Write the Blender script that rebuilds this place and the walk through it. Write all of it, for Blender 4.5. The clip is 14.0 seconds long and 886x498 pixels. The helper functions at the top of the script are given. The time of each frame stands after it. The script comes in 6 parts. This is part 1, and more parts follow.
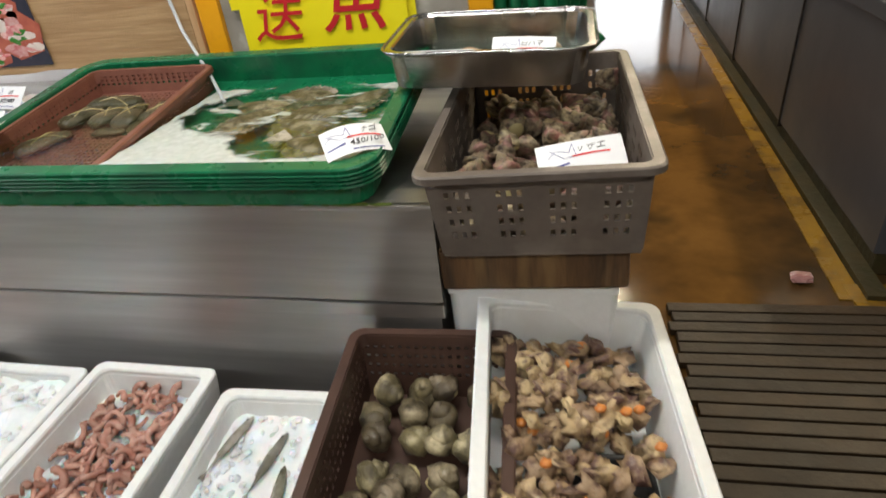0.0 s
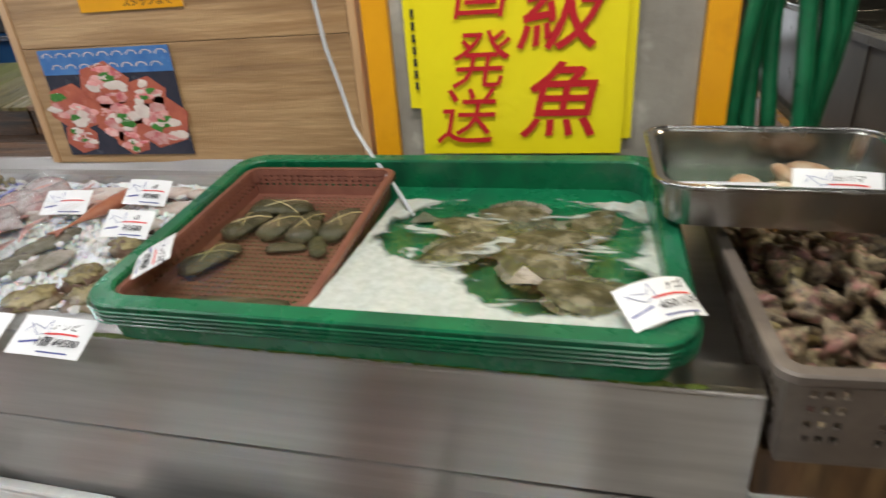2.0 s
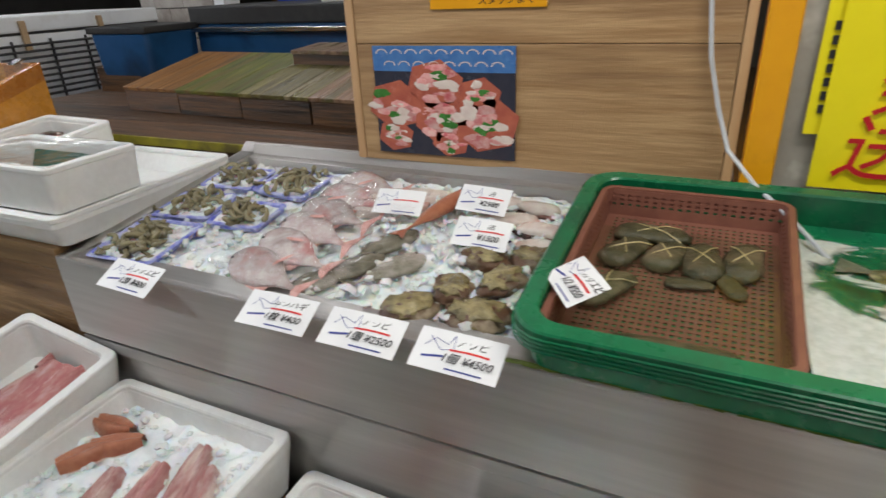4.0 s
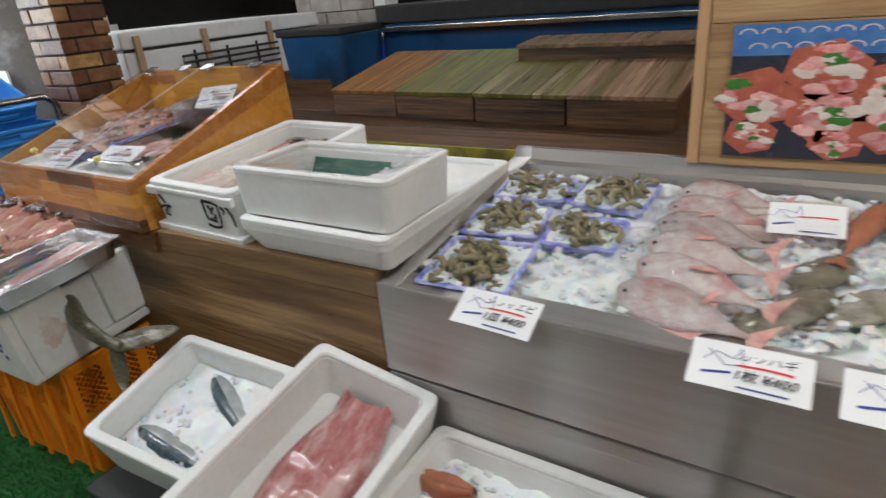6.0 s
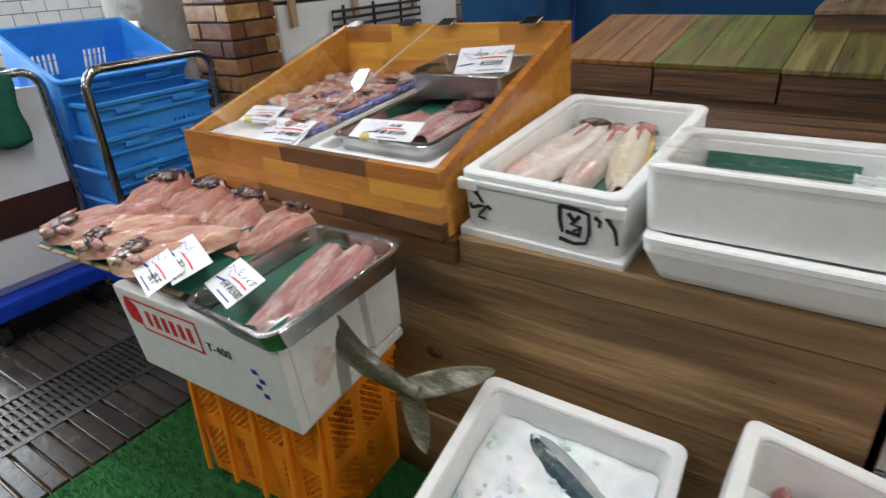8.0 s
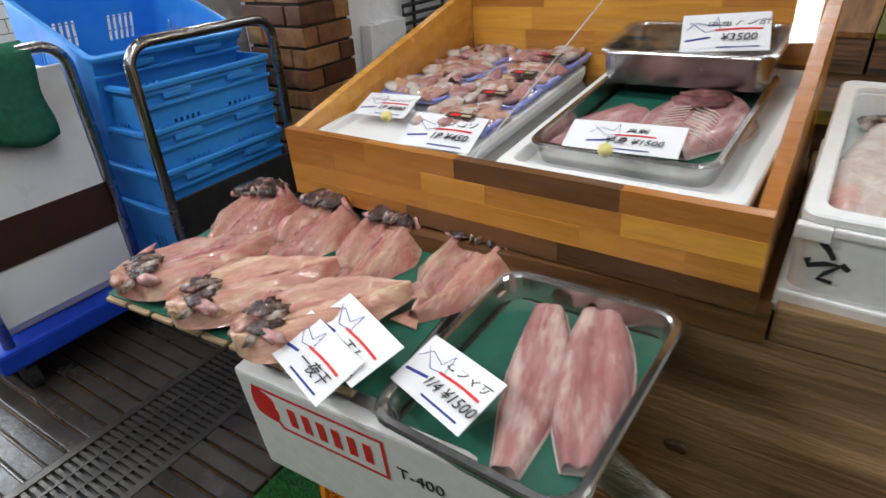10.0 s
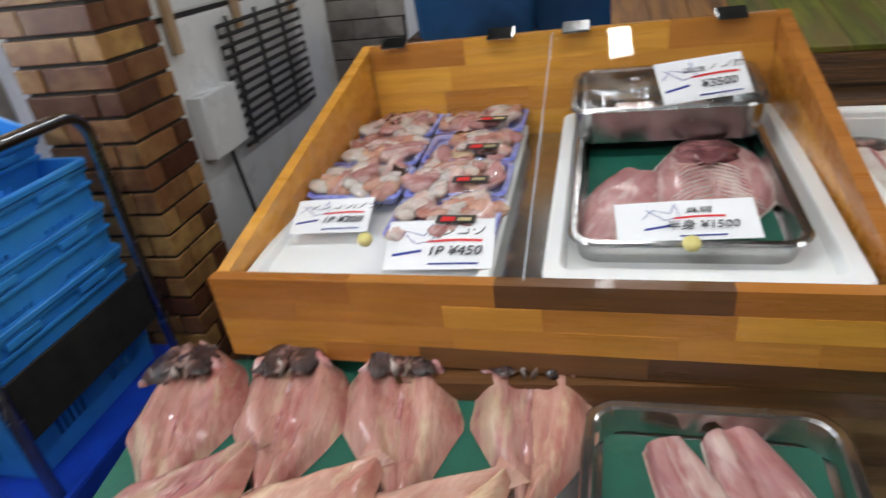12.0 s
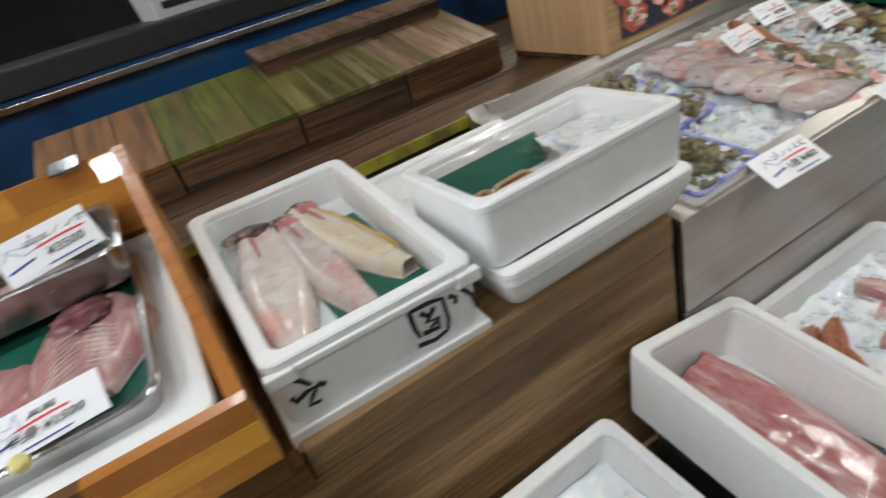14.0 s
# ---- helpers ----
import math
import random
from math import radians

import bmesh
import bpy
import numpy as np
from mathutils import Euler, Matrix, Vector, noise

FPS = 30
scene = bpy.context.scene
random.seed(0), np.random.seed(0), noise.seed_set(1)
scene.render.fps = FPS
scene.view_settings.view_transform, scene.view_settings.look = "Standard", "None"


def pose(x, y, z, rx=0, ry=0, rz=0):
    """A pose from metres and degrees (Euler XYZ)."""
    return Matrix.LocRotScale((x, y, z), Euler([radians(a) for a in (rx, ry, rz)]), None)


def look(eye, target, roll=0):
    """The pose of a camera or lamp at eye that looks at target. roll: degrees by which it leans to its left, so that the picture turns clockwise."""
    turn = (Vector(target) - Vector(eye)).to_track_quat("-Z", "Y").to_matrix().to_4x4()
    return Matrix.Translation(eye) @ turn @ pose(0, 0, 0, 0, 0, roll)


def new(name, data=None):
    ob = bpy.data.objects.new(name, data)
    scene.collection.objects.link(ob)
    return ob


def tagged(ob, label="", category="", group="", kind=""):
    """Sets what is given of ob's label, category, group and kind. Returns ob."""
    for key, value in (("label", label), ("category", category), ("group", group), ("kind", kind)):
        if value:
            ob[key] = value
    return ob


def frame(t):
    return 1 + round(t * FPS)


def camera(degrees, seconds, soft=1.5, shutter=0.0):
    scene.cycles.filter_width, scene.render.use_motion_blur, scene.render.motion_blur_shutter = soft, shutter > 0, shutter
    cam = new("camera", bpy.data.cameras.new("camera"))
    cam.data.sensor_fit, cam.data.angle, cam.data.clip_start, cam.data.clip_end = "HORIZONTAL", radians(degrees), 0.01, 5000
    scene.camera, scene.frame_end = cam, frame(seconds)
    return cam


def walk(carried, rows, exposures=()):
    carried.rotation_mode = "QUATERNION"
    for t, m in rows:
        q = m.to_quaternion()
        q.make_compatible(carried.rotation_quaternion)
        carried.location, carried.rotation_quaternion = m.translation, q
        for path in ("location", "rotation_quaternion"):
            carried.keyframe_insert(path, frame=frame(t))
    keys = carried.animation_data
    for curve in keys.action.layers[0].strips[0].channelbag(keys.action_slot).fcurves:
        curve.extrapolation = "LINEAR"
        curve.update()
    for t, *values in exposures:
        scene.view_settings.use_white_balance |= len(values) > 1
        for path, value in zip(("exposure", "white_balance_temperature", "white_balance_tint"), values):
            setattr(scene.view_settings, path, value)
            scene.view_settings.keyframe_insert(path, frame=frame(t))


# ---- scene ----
cam = camera(74.23, 14.0, shutter=0.4)
# seconds, place in metres, turn in degrees
ROWS = [
    (0.0, -0.025, -0.021, 1.221, 58.170, 5.474, 8.902),
    (0.5, -0.118, 0.071, 1.248, 59.855, 5.715, 6.423),
    (1.0, -0.249, 0.142, 1.266, 62.041, 5.111, 4.400),
    (1.5, -0.350, 0.149, 1.276, 63.329, 3.746, 6.766),
    (2.0, -0.503, 0.191, 1.287, 64.425, 3.854, 11.741),
    (2.5, -0.662, 0.247, 1.290, 65.907, 2.923, 16.593),
    (3.0, -0.806, 0.223, 1.284, 66.313, 1.361, 19.875),
    (3.5, -0.944, 0.177, 1.310, 65.742, 1.582, 21.979),
    (5.8, -1.686, 0.115, 1.295, 66.257, 4.656, 30.169),
    (6.0, -1.779, 0.097, 1.281, 66.237, 4.792, 30.694),
    (6.5, -2.006, 0.040, 1.285, 66.390, 5.211, 31.253),
    (7.0, -2.220, -0.007, 1.263, 66.150, 4.390, 31.863),
    (7.5, -2.445, 0.011, 1.257, 64.424, 3.480, 33.225),
    (8.0, -2.656, 0.040, 1.259, 63.903, 3.014, 33.774),
    (8.5, -2.818, 0.057, 1.246, 62.192, 3.223, 34.046),
    (9.0, -3.027, 0.066, 1.242, 61.462, 3.261, 34.196),
    (9.2, -3.083, 0.082, 1.235, 61.401, 3.067, 33.806),
    (11.5, -3.622, 0.282, 1.27, 58.9, 4.2, 22.75),
    (12.0, -3.704, 0.31, 1.302, 61.08, 5.55, 9.4),
    (12.5, -3.675, 0.35, 1.319, 60.55, 7.25, -1.5),
    (13.0, -3.567, 0.345, 1.322, 61.1, 10.2, -12.8),
    (13.5, -3.402, 0.32, 1.335, 60.1, 13.1, -22.1),
    (14.0, -3.265, 0.297, 1.329, 59.735, 14.433, -32.281),
]
walk(cam, [(t, pose(x, y, z, rx, ry, rz)) for t, x, y, z, rx, ry, rz in ROWS],
     exposures=[(0.0, -0.38), (1.5, -0.45), (3.0, -0.64), (6.0, -0.76), (7.5, -0.56), (9.0, -0.54), (11.5, -0.78), (12.5, -0.66), (14.0, -0.82)])

# ---- light: a covered market hall under fluorescent tubes ----
world = bpy.data.worlds.new("hall_air")
scene.world = world
world.use_nodes = True
world.node_tree.nodes["Background"].inputs[0].default_value = (0.75, 0.85, 1.0, 1)
world.node_tree.nodes["Background"].inputs[1].default_value = 0.012
TUBE_POWER = 24.0
# all fittings out of view; those over the aisles added to brighten fronts and steel
TUBES = [(-0.6, 0.75, 2.45, 0), (-2.3, 0.75, 2.45, 0), (-4.0, 0.75, 2.45, 0), (-3.5, 3.15, 2.5, 90), (-1.4, 2.9, 2.6, 0),
         (1.9, 2.6, 2.6, 90), (0.6, 4.6, 2.7, 90), (-5.9, 2.2, 2.6, 90), (-5.6, -0.6, 2.6, 0), (-3.6, -1.2, 2.6, 0), (0.2, -1.2, 2.6, 0)]
GAIN = [1.55, 0.60, 0.95, 0.75, 0.95, 3.0, 3.8, 3.6, 3.0, 1.25, 1.9]


def tube_lamp(x, y, z, turn, gain):
    light = bpy.data.lights.new("tube_light", "AREA")
    light.shape, light.size, light.size_y, light.energy = "RECTANGLE", 1.2, 0.10, TUBE_POWER * gain
    light.color = (1.0, 0.84, 0.58) if x > 0.5 else (1.0, 0.97, 0.90) if x > -1.8 else (0.97, 0.98, 1.0)
    ob = new("tube_light", light)
    ob.matrix_world = pose(x, y, z - 0.005, 0, 0, turn)


for (x, y, z, turn), gain in zip(TUBES, GAIN):
    tube_lamp(x, y, z, turn, gain)

# ---- materials ----
def mat(name, c1, c2=None, scale=12.0, rough=0.5, metal=0.0, bump=0.0, bscale=60.0, c3=None, patch=0.55, pscale=2.5, stretch=(1, 1, 1),
        vary=0.0, coat=0.0, sss=0.0, trans=0.0, alpha=1.0, rvary=0.15, hue=0.0, ior=1.45, island=0.0, bdist=0.01):
    """A surface: two colours mixed by fine noise, a third in large patches, relief and uneven gloss."""
    m = bpy.data.materials.new(name)
    m.use_nodes = True
    nt = m.node_tree
    N, K = nt.nodes, nt.links.new
    b = N["Principled BSDF"]
    tc = N.new("ShaderNodeTexCoord")
    mp = N.new("ShaderNodeMapping")
    mp.inputs["Scale"].default_value = stretch
    K(tc.outputs["Object"], mp.inputs["Vector"])
    vec = mp.outputs["Vector"]
    if vary or hue:
        info = N.new("ShaderNodeObjectInfo")
        add = N.new("ShaderNodeVectorMath")
        add.operation = "MULTIPLY_ADD"
        add.inputs[1].default_value = (1, 1, 1)
        K(vec, add.inputs[0])
        mul = N.new("ShaderNodeMath")
        mul.operation = "MULTIPLY"
        mul.inputs[1].default_value = 37.0
        K(info.outputs["Random"], mul.inputs[0])
        K(mul.outputs[0], add.inputs[2])
        vec = add.outputs[0]

    def tex(s, d=6.0):
        n = N.new("ShaderNodeTexNoise")
        n.inputs["Scale"].default_value, n.inputs["Detail"].default_value, n.inputs["Roughness"].default_value = s, d, 0.62
        K(vec, n.inputs["Vector"])
        return n.outputs["Fac"]

    def ramp(src, lo, hi):
        r = N.new("ShaderNodeMapRange")
        r.inputs["From Min"].default_value, r.inputs["From Max"].default_value = lo, hi
        K(src, r.inputs["Value"])
        return r.outputs["Result"]

    def mix(f, a, c):
        x = N.new("ShaderNodeMix")
        x.data_type = "RGBA"
        K(f, x.inputs["Factor"])
        for sock, v in ((x.inputs["A"], a), (x.inputs["B"], c)):
            if isinstance(v, tuple):
                sock.default_value = (*v, 1)
            else:
                K(v, sock)
        return x.outputs["Result"]

    col = mix(ramp(tex(scale), 0.35, 0.65), c1, c2 or tuple(v * 0.82 for v in c1))
    if c3:
        col = mix(ramp(tex(pscale, 4.0), patch - 0.07, patch + 0.09), col, c3)
    if vary or hue or island:
        hs = N.new("ShaderNodeHueSaturation")
        if island:
            src = N.new("ShaderNodeNewGeometry").outputs["Random Per Island"]
            amount = island
        else:
            src, amount = info.outputs["Random"], vary
        r = N.new("ShaderNodeMapRange")
        r.inputs["To Min"].default_value, r.inputs["To Max"].default_value = 1 - amount, 1 + amount
        K(src, r.inputs["Value"])
        K(r.outputs["Result"], hs.inputs["Value"])
        if hue:
            h = N.new("ShaderNodeMapRange")
            h.inputs["To Min"].default_value, h.inputs["To Max"].default_value = 0.5 - hue, 0.5 + hue
            K(src, h.inputs["Value"])
            K(h.outputs["Result"], hs.inputs["Hue"])
        K(col, hs.inputs["Color"])
        col = hs.outputs["Color"]
    K(col, b.inputs["Base Color"])
    rr = N.new("ShaderNodeMapRange")
    rr.inputs["To Min"].default_value, rr.inputs["To Max"].default_value = max(0.02, rough - rvary), min(1, rough + rvary)
    K(tex(scale * 0.6), rr.inputs["Value"])
    K(rr.outputs["Result"], b.inputs["Roughness"])
    b.inputs["Metallic"].default_value = metal
    b.inputs["Coat Weight"].default_value = coat
    b.inputs["Coat Roughness"].default_value = 0.08
    b.inputs["Subsurface Weight"].default_value = sss
    b.inputs["Subsurface Radius"].default_value = (0.02, 0.012, 0.008)
    b.inputs["Transmission Weight"].default_value = trans
    b.inputs["Alpha"].default_value = alpha
    b.inputs["IOR"].default_value = ior
    if bump:
        bp = N.new("ShaderNodeBump")
        bp.inputs["Strength"].default_value, bp.inputs["Distance"].default_value = bump, bdist
        K(tex(bscale), bp.inputs["Height"])
        K(bp.outputs["Normal"], b.inputs["Normal"])
    return m


M = {}
M["abalone_rim"] = mat("abalone_shell_edge", (0.13, 0.065, 0.035), (0.06, 0.035, 0.02), 26, 0.4, 0, 0.5, 60, c3=(0.30, 0.24, 0.16), pscale=14)
M["abalone_meat"] = mat("abalone_foot", (0.40, 0.34, 0.17), (0.19, 0.155, 0.08), 30, 0.25, 0, 0.6, 50, c3=(0.09, 0.075, 0.05), pscale=18, patch=0.58, vary=0.2, coat=0.4)
M["lobster"] = mat("olive_lobster_shell", (0.080, 0.074, 0.036), (0.035, 0.036, 0.02), 22, 0.3, 0, 0.6, 70, c3=(0.14, 0.11, 0.065), pscale=12, vary=0.25)
M["dim_wall"] = mat("dim_reflection_panel", (0.07, 0.058, 0.05), (0.045, 0.038, 0.034), 3, 0.6, 0, 0.1, 20)
M["knot"] = mat("dark_wood_knot", (0.055, 0.028, 0.013), (0.09, 0.045, 0.02), 30, 0.6)
M["steel"] = mat("brushed_steel", (0.58, 0.565, 0.545), (0.48, 0.465, 0.45), 5, 0.42, 1.0, 0.10, 90, c3=(0.46, 0.44, 0.42), pscale=1.6, stretch=(0.35, 6, 6), bdist=0.002, rvary=0.07)
brushed = M["steel"].node_tree.nodes["Principled BSDF"]
brushed.inputs["Anisotropic"].default_value = 0.88
brushed.inputs["Anisotropic Rotation"].default_value = 0.25
M["steel_pan"] = mat("worn_steel_pan", (0.55, 0.55, 0.54), (0.45, 0.45, 0.44), 9, 0.22, 1.0, 0.1, 50, c3=(0.3, 0.3, 0.29), pscale=5, bdist=0.003)
M["chrome"] = mat("dull_chrome_tube", (0.45, 0.45, 0.45), rough=0.25, metal=1.0, scale=20)
M["foam"] = mat("white_styrofoam", (0.83, 0.84, 0.83), (0.78, 0.79, 0.78), 60, 0.55, 0, 0.25, 260, c3=(0.74, 0.74, 0.72), pscale=4, patch=0.6, sss=0.12, bdist=0.003)
M["foam_dirty"] = mat("used_styrofoam", (0.80, 0.80, 0.78), (0.74, 0.73, 0.71), 40, 0.6, 0, 0.3, 220, c3=(0.62, 0.52, 0.46), pscale=7, patch=0.72, sss=0.1, bdist=0.003)
M["green_tray"] = mat("green_plastic", (0.008, 0.17, 0.07), (0.006, 0.13, 0.055), 18, 0.28, 0, 0.1, 40, c3=(0.012, 0.10, 0.05), pscale=5, bdist=0.003)
M["brown_plastic"] = mat("reddish_brown_plastic", (0.235, 0.095, 0.065), (0.18, 0.07, 0.05), 20, 0.4, 0, 0.1, 60, bdist=0.002)
M["grey_crate"] = mat("taupe_plastic", (0.155, 0.127, 0.107), (0.12, 0.098, 0.083), 14, 0.42, 0, 0.15, 70, c3=(0.20, 0.17, 0.145), pscale=6, bdist=0.002)
M["dark_crate"] = mat("dark_brown_plastic", (0.085, 0.045, 0.032), (0.065, 0.035, 0.026), 14, 0.4, 0, 0.15, 70, bdist=0.002)
M["orange"] = mat("orange_plastic", (0.92, 0.29, 0.014), (0.84, 0.24, 0.012), 16, 0.42, 0, 0.12, 70, c3=(0.62, 0.16, 0.01), pscale=5, patch=0.66, bdist=0.002)
M["blue"] = mat("blue_plastic", (0.04, 0.30, 0.82), (0.032, 0.25, 0.72), 14, 0.4, 0, 0.1, 60, c3=(0.05, 0.32, 0.75), pscale=4, bdist=0.002)
M["deep_blue"] = mat("deep_blue_plastic", (0.01, 0.06, 0.55), (0.008, 0.045, 0.42), 14, 0.4, 0, 0.1, 60, bdist=0.002)
M["black"] = mat("black_rubber", (0.02, 0.02, 0.022), (0.03, 0.03, 0.03), 20, 0.5, 0, 0.1, 80)
M["white_paint"] = mat("white_enamel", (0.80, 0.82, 0.84), (0.74, 0.76, 0.78), 4, 0.3, 0, 0.06, 30, c3=(0.60, 0.59, 0.55), pscale=2.2, patch=0.62)
M["yellow_post"] = mat("yellow_enamel", (0.86, 0.40, 0.012), (0.80, 0.36, 0.01), 8, 0.35, 0, 0.08, 40, c3=(0.62, 0.27, 0.01), pscale=5, patch=0.66)
M["sign_yellow"] = mat("yellow_vinyl", (0.90, 0.78, 0.01), (0.86, 0.73, 0.01), 5, 0.42, 0, 0.2, 9)
M["sign_red"] = mat("red_ink", (0.55, 0.012, 0.02), (0.50, 0.012, 0.02), 20, 0.5)
M["paper"] = mat("white_card", (0.86, 0.87, 0.88), (0.82, 0.83, 0.85), 14, 0.4)
M["ink"] = mat("black_ink", (0.02, 0.02, 0.025), rough=0.5)
M["ink_red"] = mat("red_marker", (0.75, 0.03, 0.03), rough=0.5)
M["ink_blue"] = mat("blue_print", (0.03, 0.05, 0.30), rough=0.5)
M["wood_panel"] = mat("cedar_panel", (0.53, 0.345, 0.175), (0.36, 0.21, 0.095), 6, 0.5, 0, 0.3, 14, c3=(0.25, 0.14, 0.065), pscale=1.8, stretch=(0.5, 8, 8), patch=0.58, vary=0.12)
M["wood_end"] = mat("pine_edge", (0.60, 0.38, 0.20), (0.5, 0.3, 0.15), 5, 0.5, 0, 0.25, 14, stretch=(9, 9, 0.6))
M["wood_dark"] = mat("wet_dark_timber", (0.15, 0.070, 0.024), (0.055, 0.025, 0.010), 6, 0.42, 0, 0.45, 16, c3=(0.016, 0.009, 0.005), pscale=2.6, stretch=(0.6, 12, 12), patch=0.55, vary=0.3)
M["wood_plank"] = mat("weathered_brown_plank", (0.34, 0.21, 0.098), (0.20, 0.115, 0.05), 5, 0.45, 0, 0.6, 14, c3=(0.07, 0.035, 0.014), pscale=0.9, stretch=(0.5, 5, 5), patch=0.535, vary=0.3)
M["wood_moss"] = mat("mossy_wet_board", (0.16, 0.175, 0.016), (0.045, 0.052, 0.008), 5, 0.45, 0, 0.5, 14, c3=(0.13, 0.08, 0.025), pscale=2.0, stretch=(7, 0.7, 5), patch=0.58, vary=0.2)
M["wood_worn"] = mat("worn_wet_board", (0.36, 0.24, 0.16), (0.13, 0.07, 0.04), 5, 0.3, 0, 0.4, 14, c3=(0.11, 0.10, 0.035), pscale=1.6, stretch=(8, 0.5, 5), patch=0.56, vary=0.25)
M["stave"] = mat("varnished_stave", (0.60, 0.27, 0.045), (0.48, 0.20, 0.032), 6, 0.28, 0, 0.12, 20, c3=(0.44, 0.19, 0.035), pscale=2.0, stretch=(0.6, 8, 8), patch=0.6, vary=0.3, hue=0.012, coat=0.35)
M["stave_dark"] = mat("dark_brown_stave", (0.10, 0.045, 0.018), (0.16, 0.07, 0.022), 6, 0.3, 0, 0.15, 20, stretch=(0.6, 8, 8), vary=0.3, coat=0.3)
M["block"] = mat("scorched_timber_block", (0.16, 0.085, 0.035), (0.05, 0.027, 0.014), 4, 0.5, 0, 0.3, 16, c3=(0.20, 0.12, 0.05), pscale=2.2, stretch=(6, 6, 0.8))
M["wet_floor"] = mat("wet_brown_floor", (0.15, 0.075, 0.02), (0.09, 0.045, 0.013), 3, 0.11, 0, 0.06, 14, c3=(0.03, 0.02, 0.01), pscale=1.3, rvary=0.06)
M["floor_slat"] = mat("wet_duckboard_slat", (0.030, 0.016, 0.005), (0.014, 0.008, 0.003), 8, 0.5, 0, 0.4, 40, vary=0.3, rvary=0.25)
M["floor_tile"] = mat("wet_dark_tile", (0.032, 0.028, 0.026), (0.05, 0.042, 0.036), 9, 0.24, 0, 0.2, 30, vary=0.25, rvary=0.18, ior=1.36)
M["grating"] = mat("worn_cast_grating", (0.06, 0.055, 0.05), (0.10, 0.09, 0.08), 25, 0.38, 0.7, 0.2, 60)
M["turf"] = mat("artificial_grass", (0.020, 0.27, 0.045), (0.014, 0.17, 0.03), 30, 0.6, 0, 0.5, 300, island=0.45)
M["turf_base"] = mat("artificial_grass_backing", (0.010, 0.11, 0.02), (0.008, 0.075, 0.014), 60, 0.8)
M["yellow_line"] = mat("worn_floor_paint", (0.34, 0.19, 0.02), (0.24, 0.13, 0.02), 7, 0.28, 0, 0.15, 40, c3=(0.10, 0.055, 0.02), pscale=6, patch=0.56)
M["slate"] = mat("dark_coated_steel", (0.10, 0.105, 0.12), (0.08, 0.085, 0.10), 3, 0.32, 0.3, 0.06, 12, c3=(0.12, 0.125, 0.135), pscale=1.5)
M["grime"] = mat("mossy_grime", (0.03, 0.028, 0.012), (0.055, 0.04, 0.015), 12, 0.4, 0, 0.4, 40)
M["brick"] = mat("brown_brick", (0.27, 0.125, 0.05), (0.19, 0.085, 0.036), 30, 0.45, 0, 0.35, 90, c3=(0.34, 0.19, 0.075), pscale=9, vary=0.7, hue=0.02)
M["mortar"] = mat("dirty_mortar", (0.05, 0.042, 0.036), (0.03, 0.026, 0.022), 30, 0.8, 0, 0.4, 90)
M["plaster"] = mat("stained_concrete", (0.34, 0.32, 0.28), (0.26, 0.24, 0.21), 6, 0.7, 0, 0.3, 30, c3=(0.62, 0.60, 0.55), pscale=4.5, patch=0.6)
M["wall"] = mat("hall_wall", (0.10, 0.10, 0.10), (0.08, 0.08, 0.08), 3, 0.7, 0, 0.1, 20, c3=(0.06, 0.06, 0.06), pscale=0.7)
M["pale_wall"] = mat("pale_wall_paint", (0.70, 0.69, 0.66), (0.62, 0.61, 0.59), 3, 0.6, 0, 0.1, 20, c3=(0.38, 0.36, 0.33), pscale=0.9)
M["white_tile"] = mat("white_glazed_tile", (0.72, 0.73, 0.74), (0.66, 0.67, 0.68), 12, 0.2, vary=0.06)
M["ceiling"] = mat("dark_painted_ceiling", (0.06, 0.06, 0.06), (0.045, 0.045, 0.045), 3, 0.8)
M["ice"] = mat("crushed_ice", (0.86, 0.89, 0.91), (0.74, 0.79, 0.82), 30, 0.22, 0, 0.35, 70, sss=0.5, bdist=0.003)
M["ice_chip"] = mat("clear_ice_chip", (0.92, 0.94, 0.95), (0.84, 0.88, 0.90), 30, 0.12, trans=0.22, sss=0.5, ior=1.31, rvary=0.05)
M["yellow_edge"] = mat("worn_yellow_edge", (0.36, 0.33, 0.03), (0.24, 0.22, 0.03), 14, 0.45, c3=(0.12, 0.10, 0.03), pscale=6)
M["wood_brown"] = mat("wet_brown_board", (0.30, 0.14, 0.035), (0.12, 0.05, 0.015), 5, 0.45, 0, 0.4, 14, c3=(0.05, 0.024, 0.011), pscale=2.2, stretch=(7, 0.6, 5), patch=0.6, vary=0.2)
M["wood_green"] = mat("greenish_wet_board", (0.20, 0.18, 0.055), (0.065, 0.048, 0.018), 5, 0.3, 0, 0.4, 14, c3=(0.27, 0.22, 0.13), pscale=1.6, stretch=(8, 0.5, 5), patch=0.58, vary=0.25)
M["green_sheet"] = mat("green_paper_liner", (0.015, 0.13, 0.085), (0.012, 0.10, 0.065), 16, 0.5, 0, 0.25, 40)
M["pink_flesh"] = mat("raw_pink_fish", (0.50, 0.28, 0.265), (0.38, 0.15, 0.15), 16, 0.24, 0, 0.3, 60, stretch=(1, 4, 2), c3=(0.67, 0.52, 0.47), pscale=7, vary=0.14, sss=0.25, coat=0.3)
M["dry_flesh"] = mat("salted_fish_flesh", (0.62, 0.375, 0.295), (0.45, 0.17, 0.14), 10, 0.22, 0, 0.7, 50, stretch=(3.0, 0.8, 1), c3=(0.66, 0.50, 0.33), pscale=9, patch=0.60, vary=0.2, hue=0.014, sss=0.2, coat=0.5)
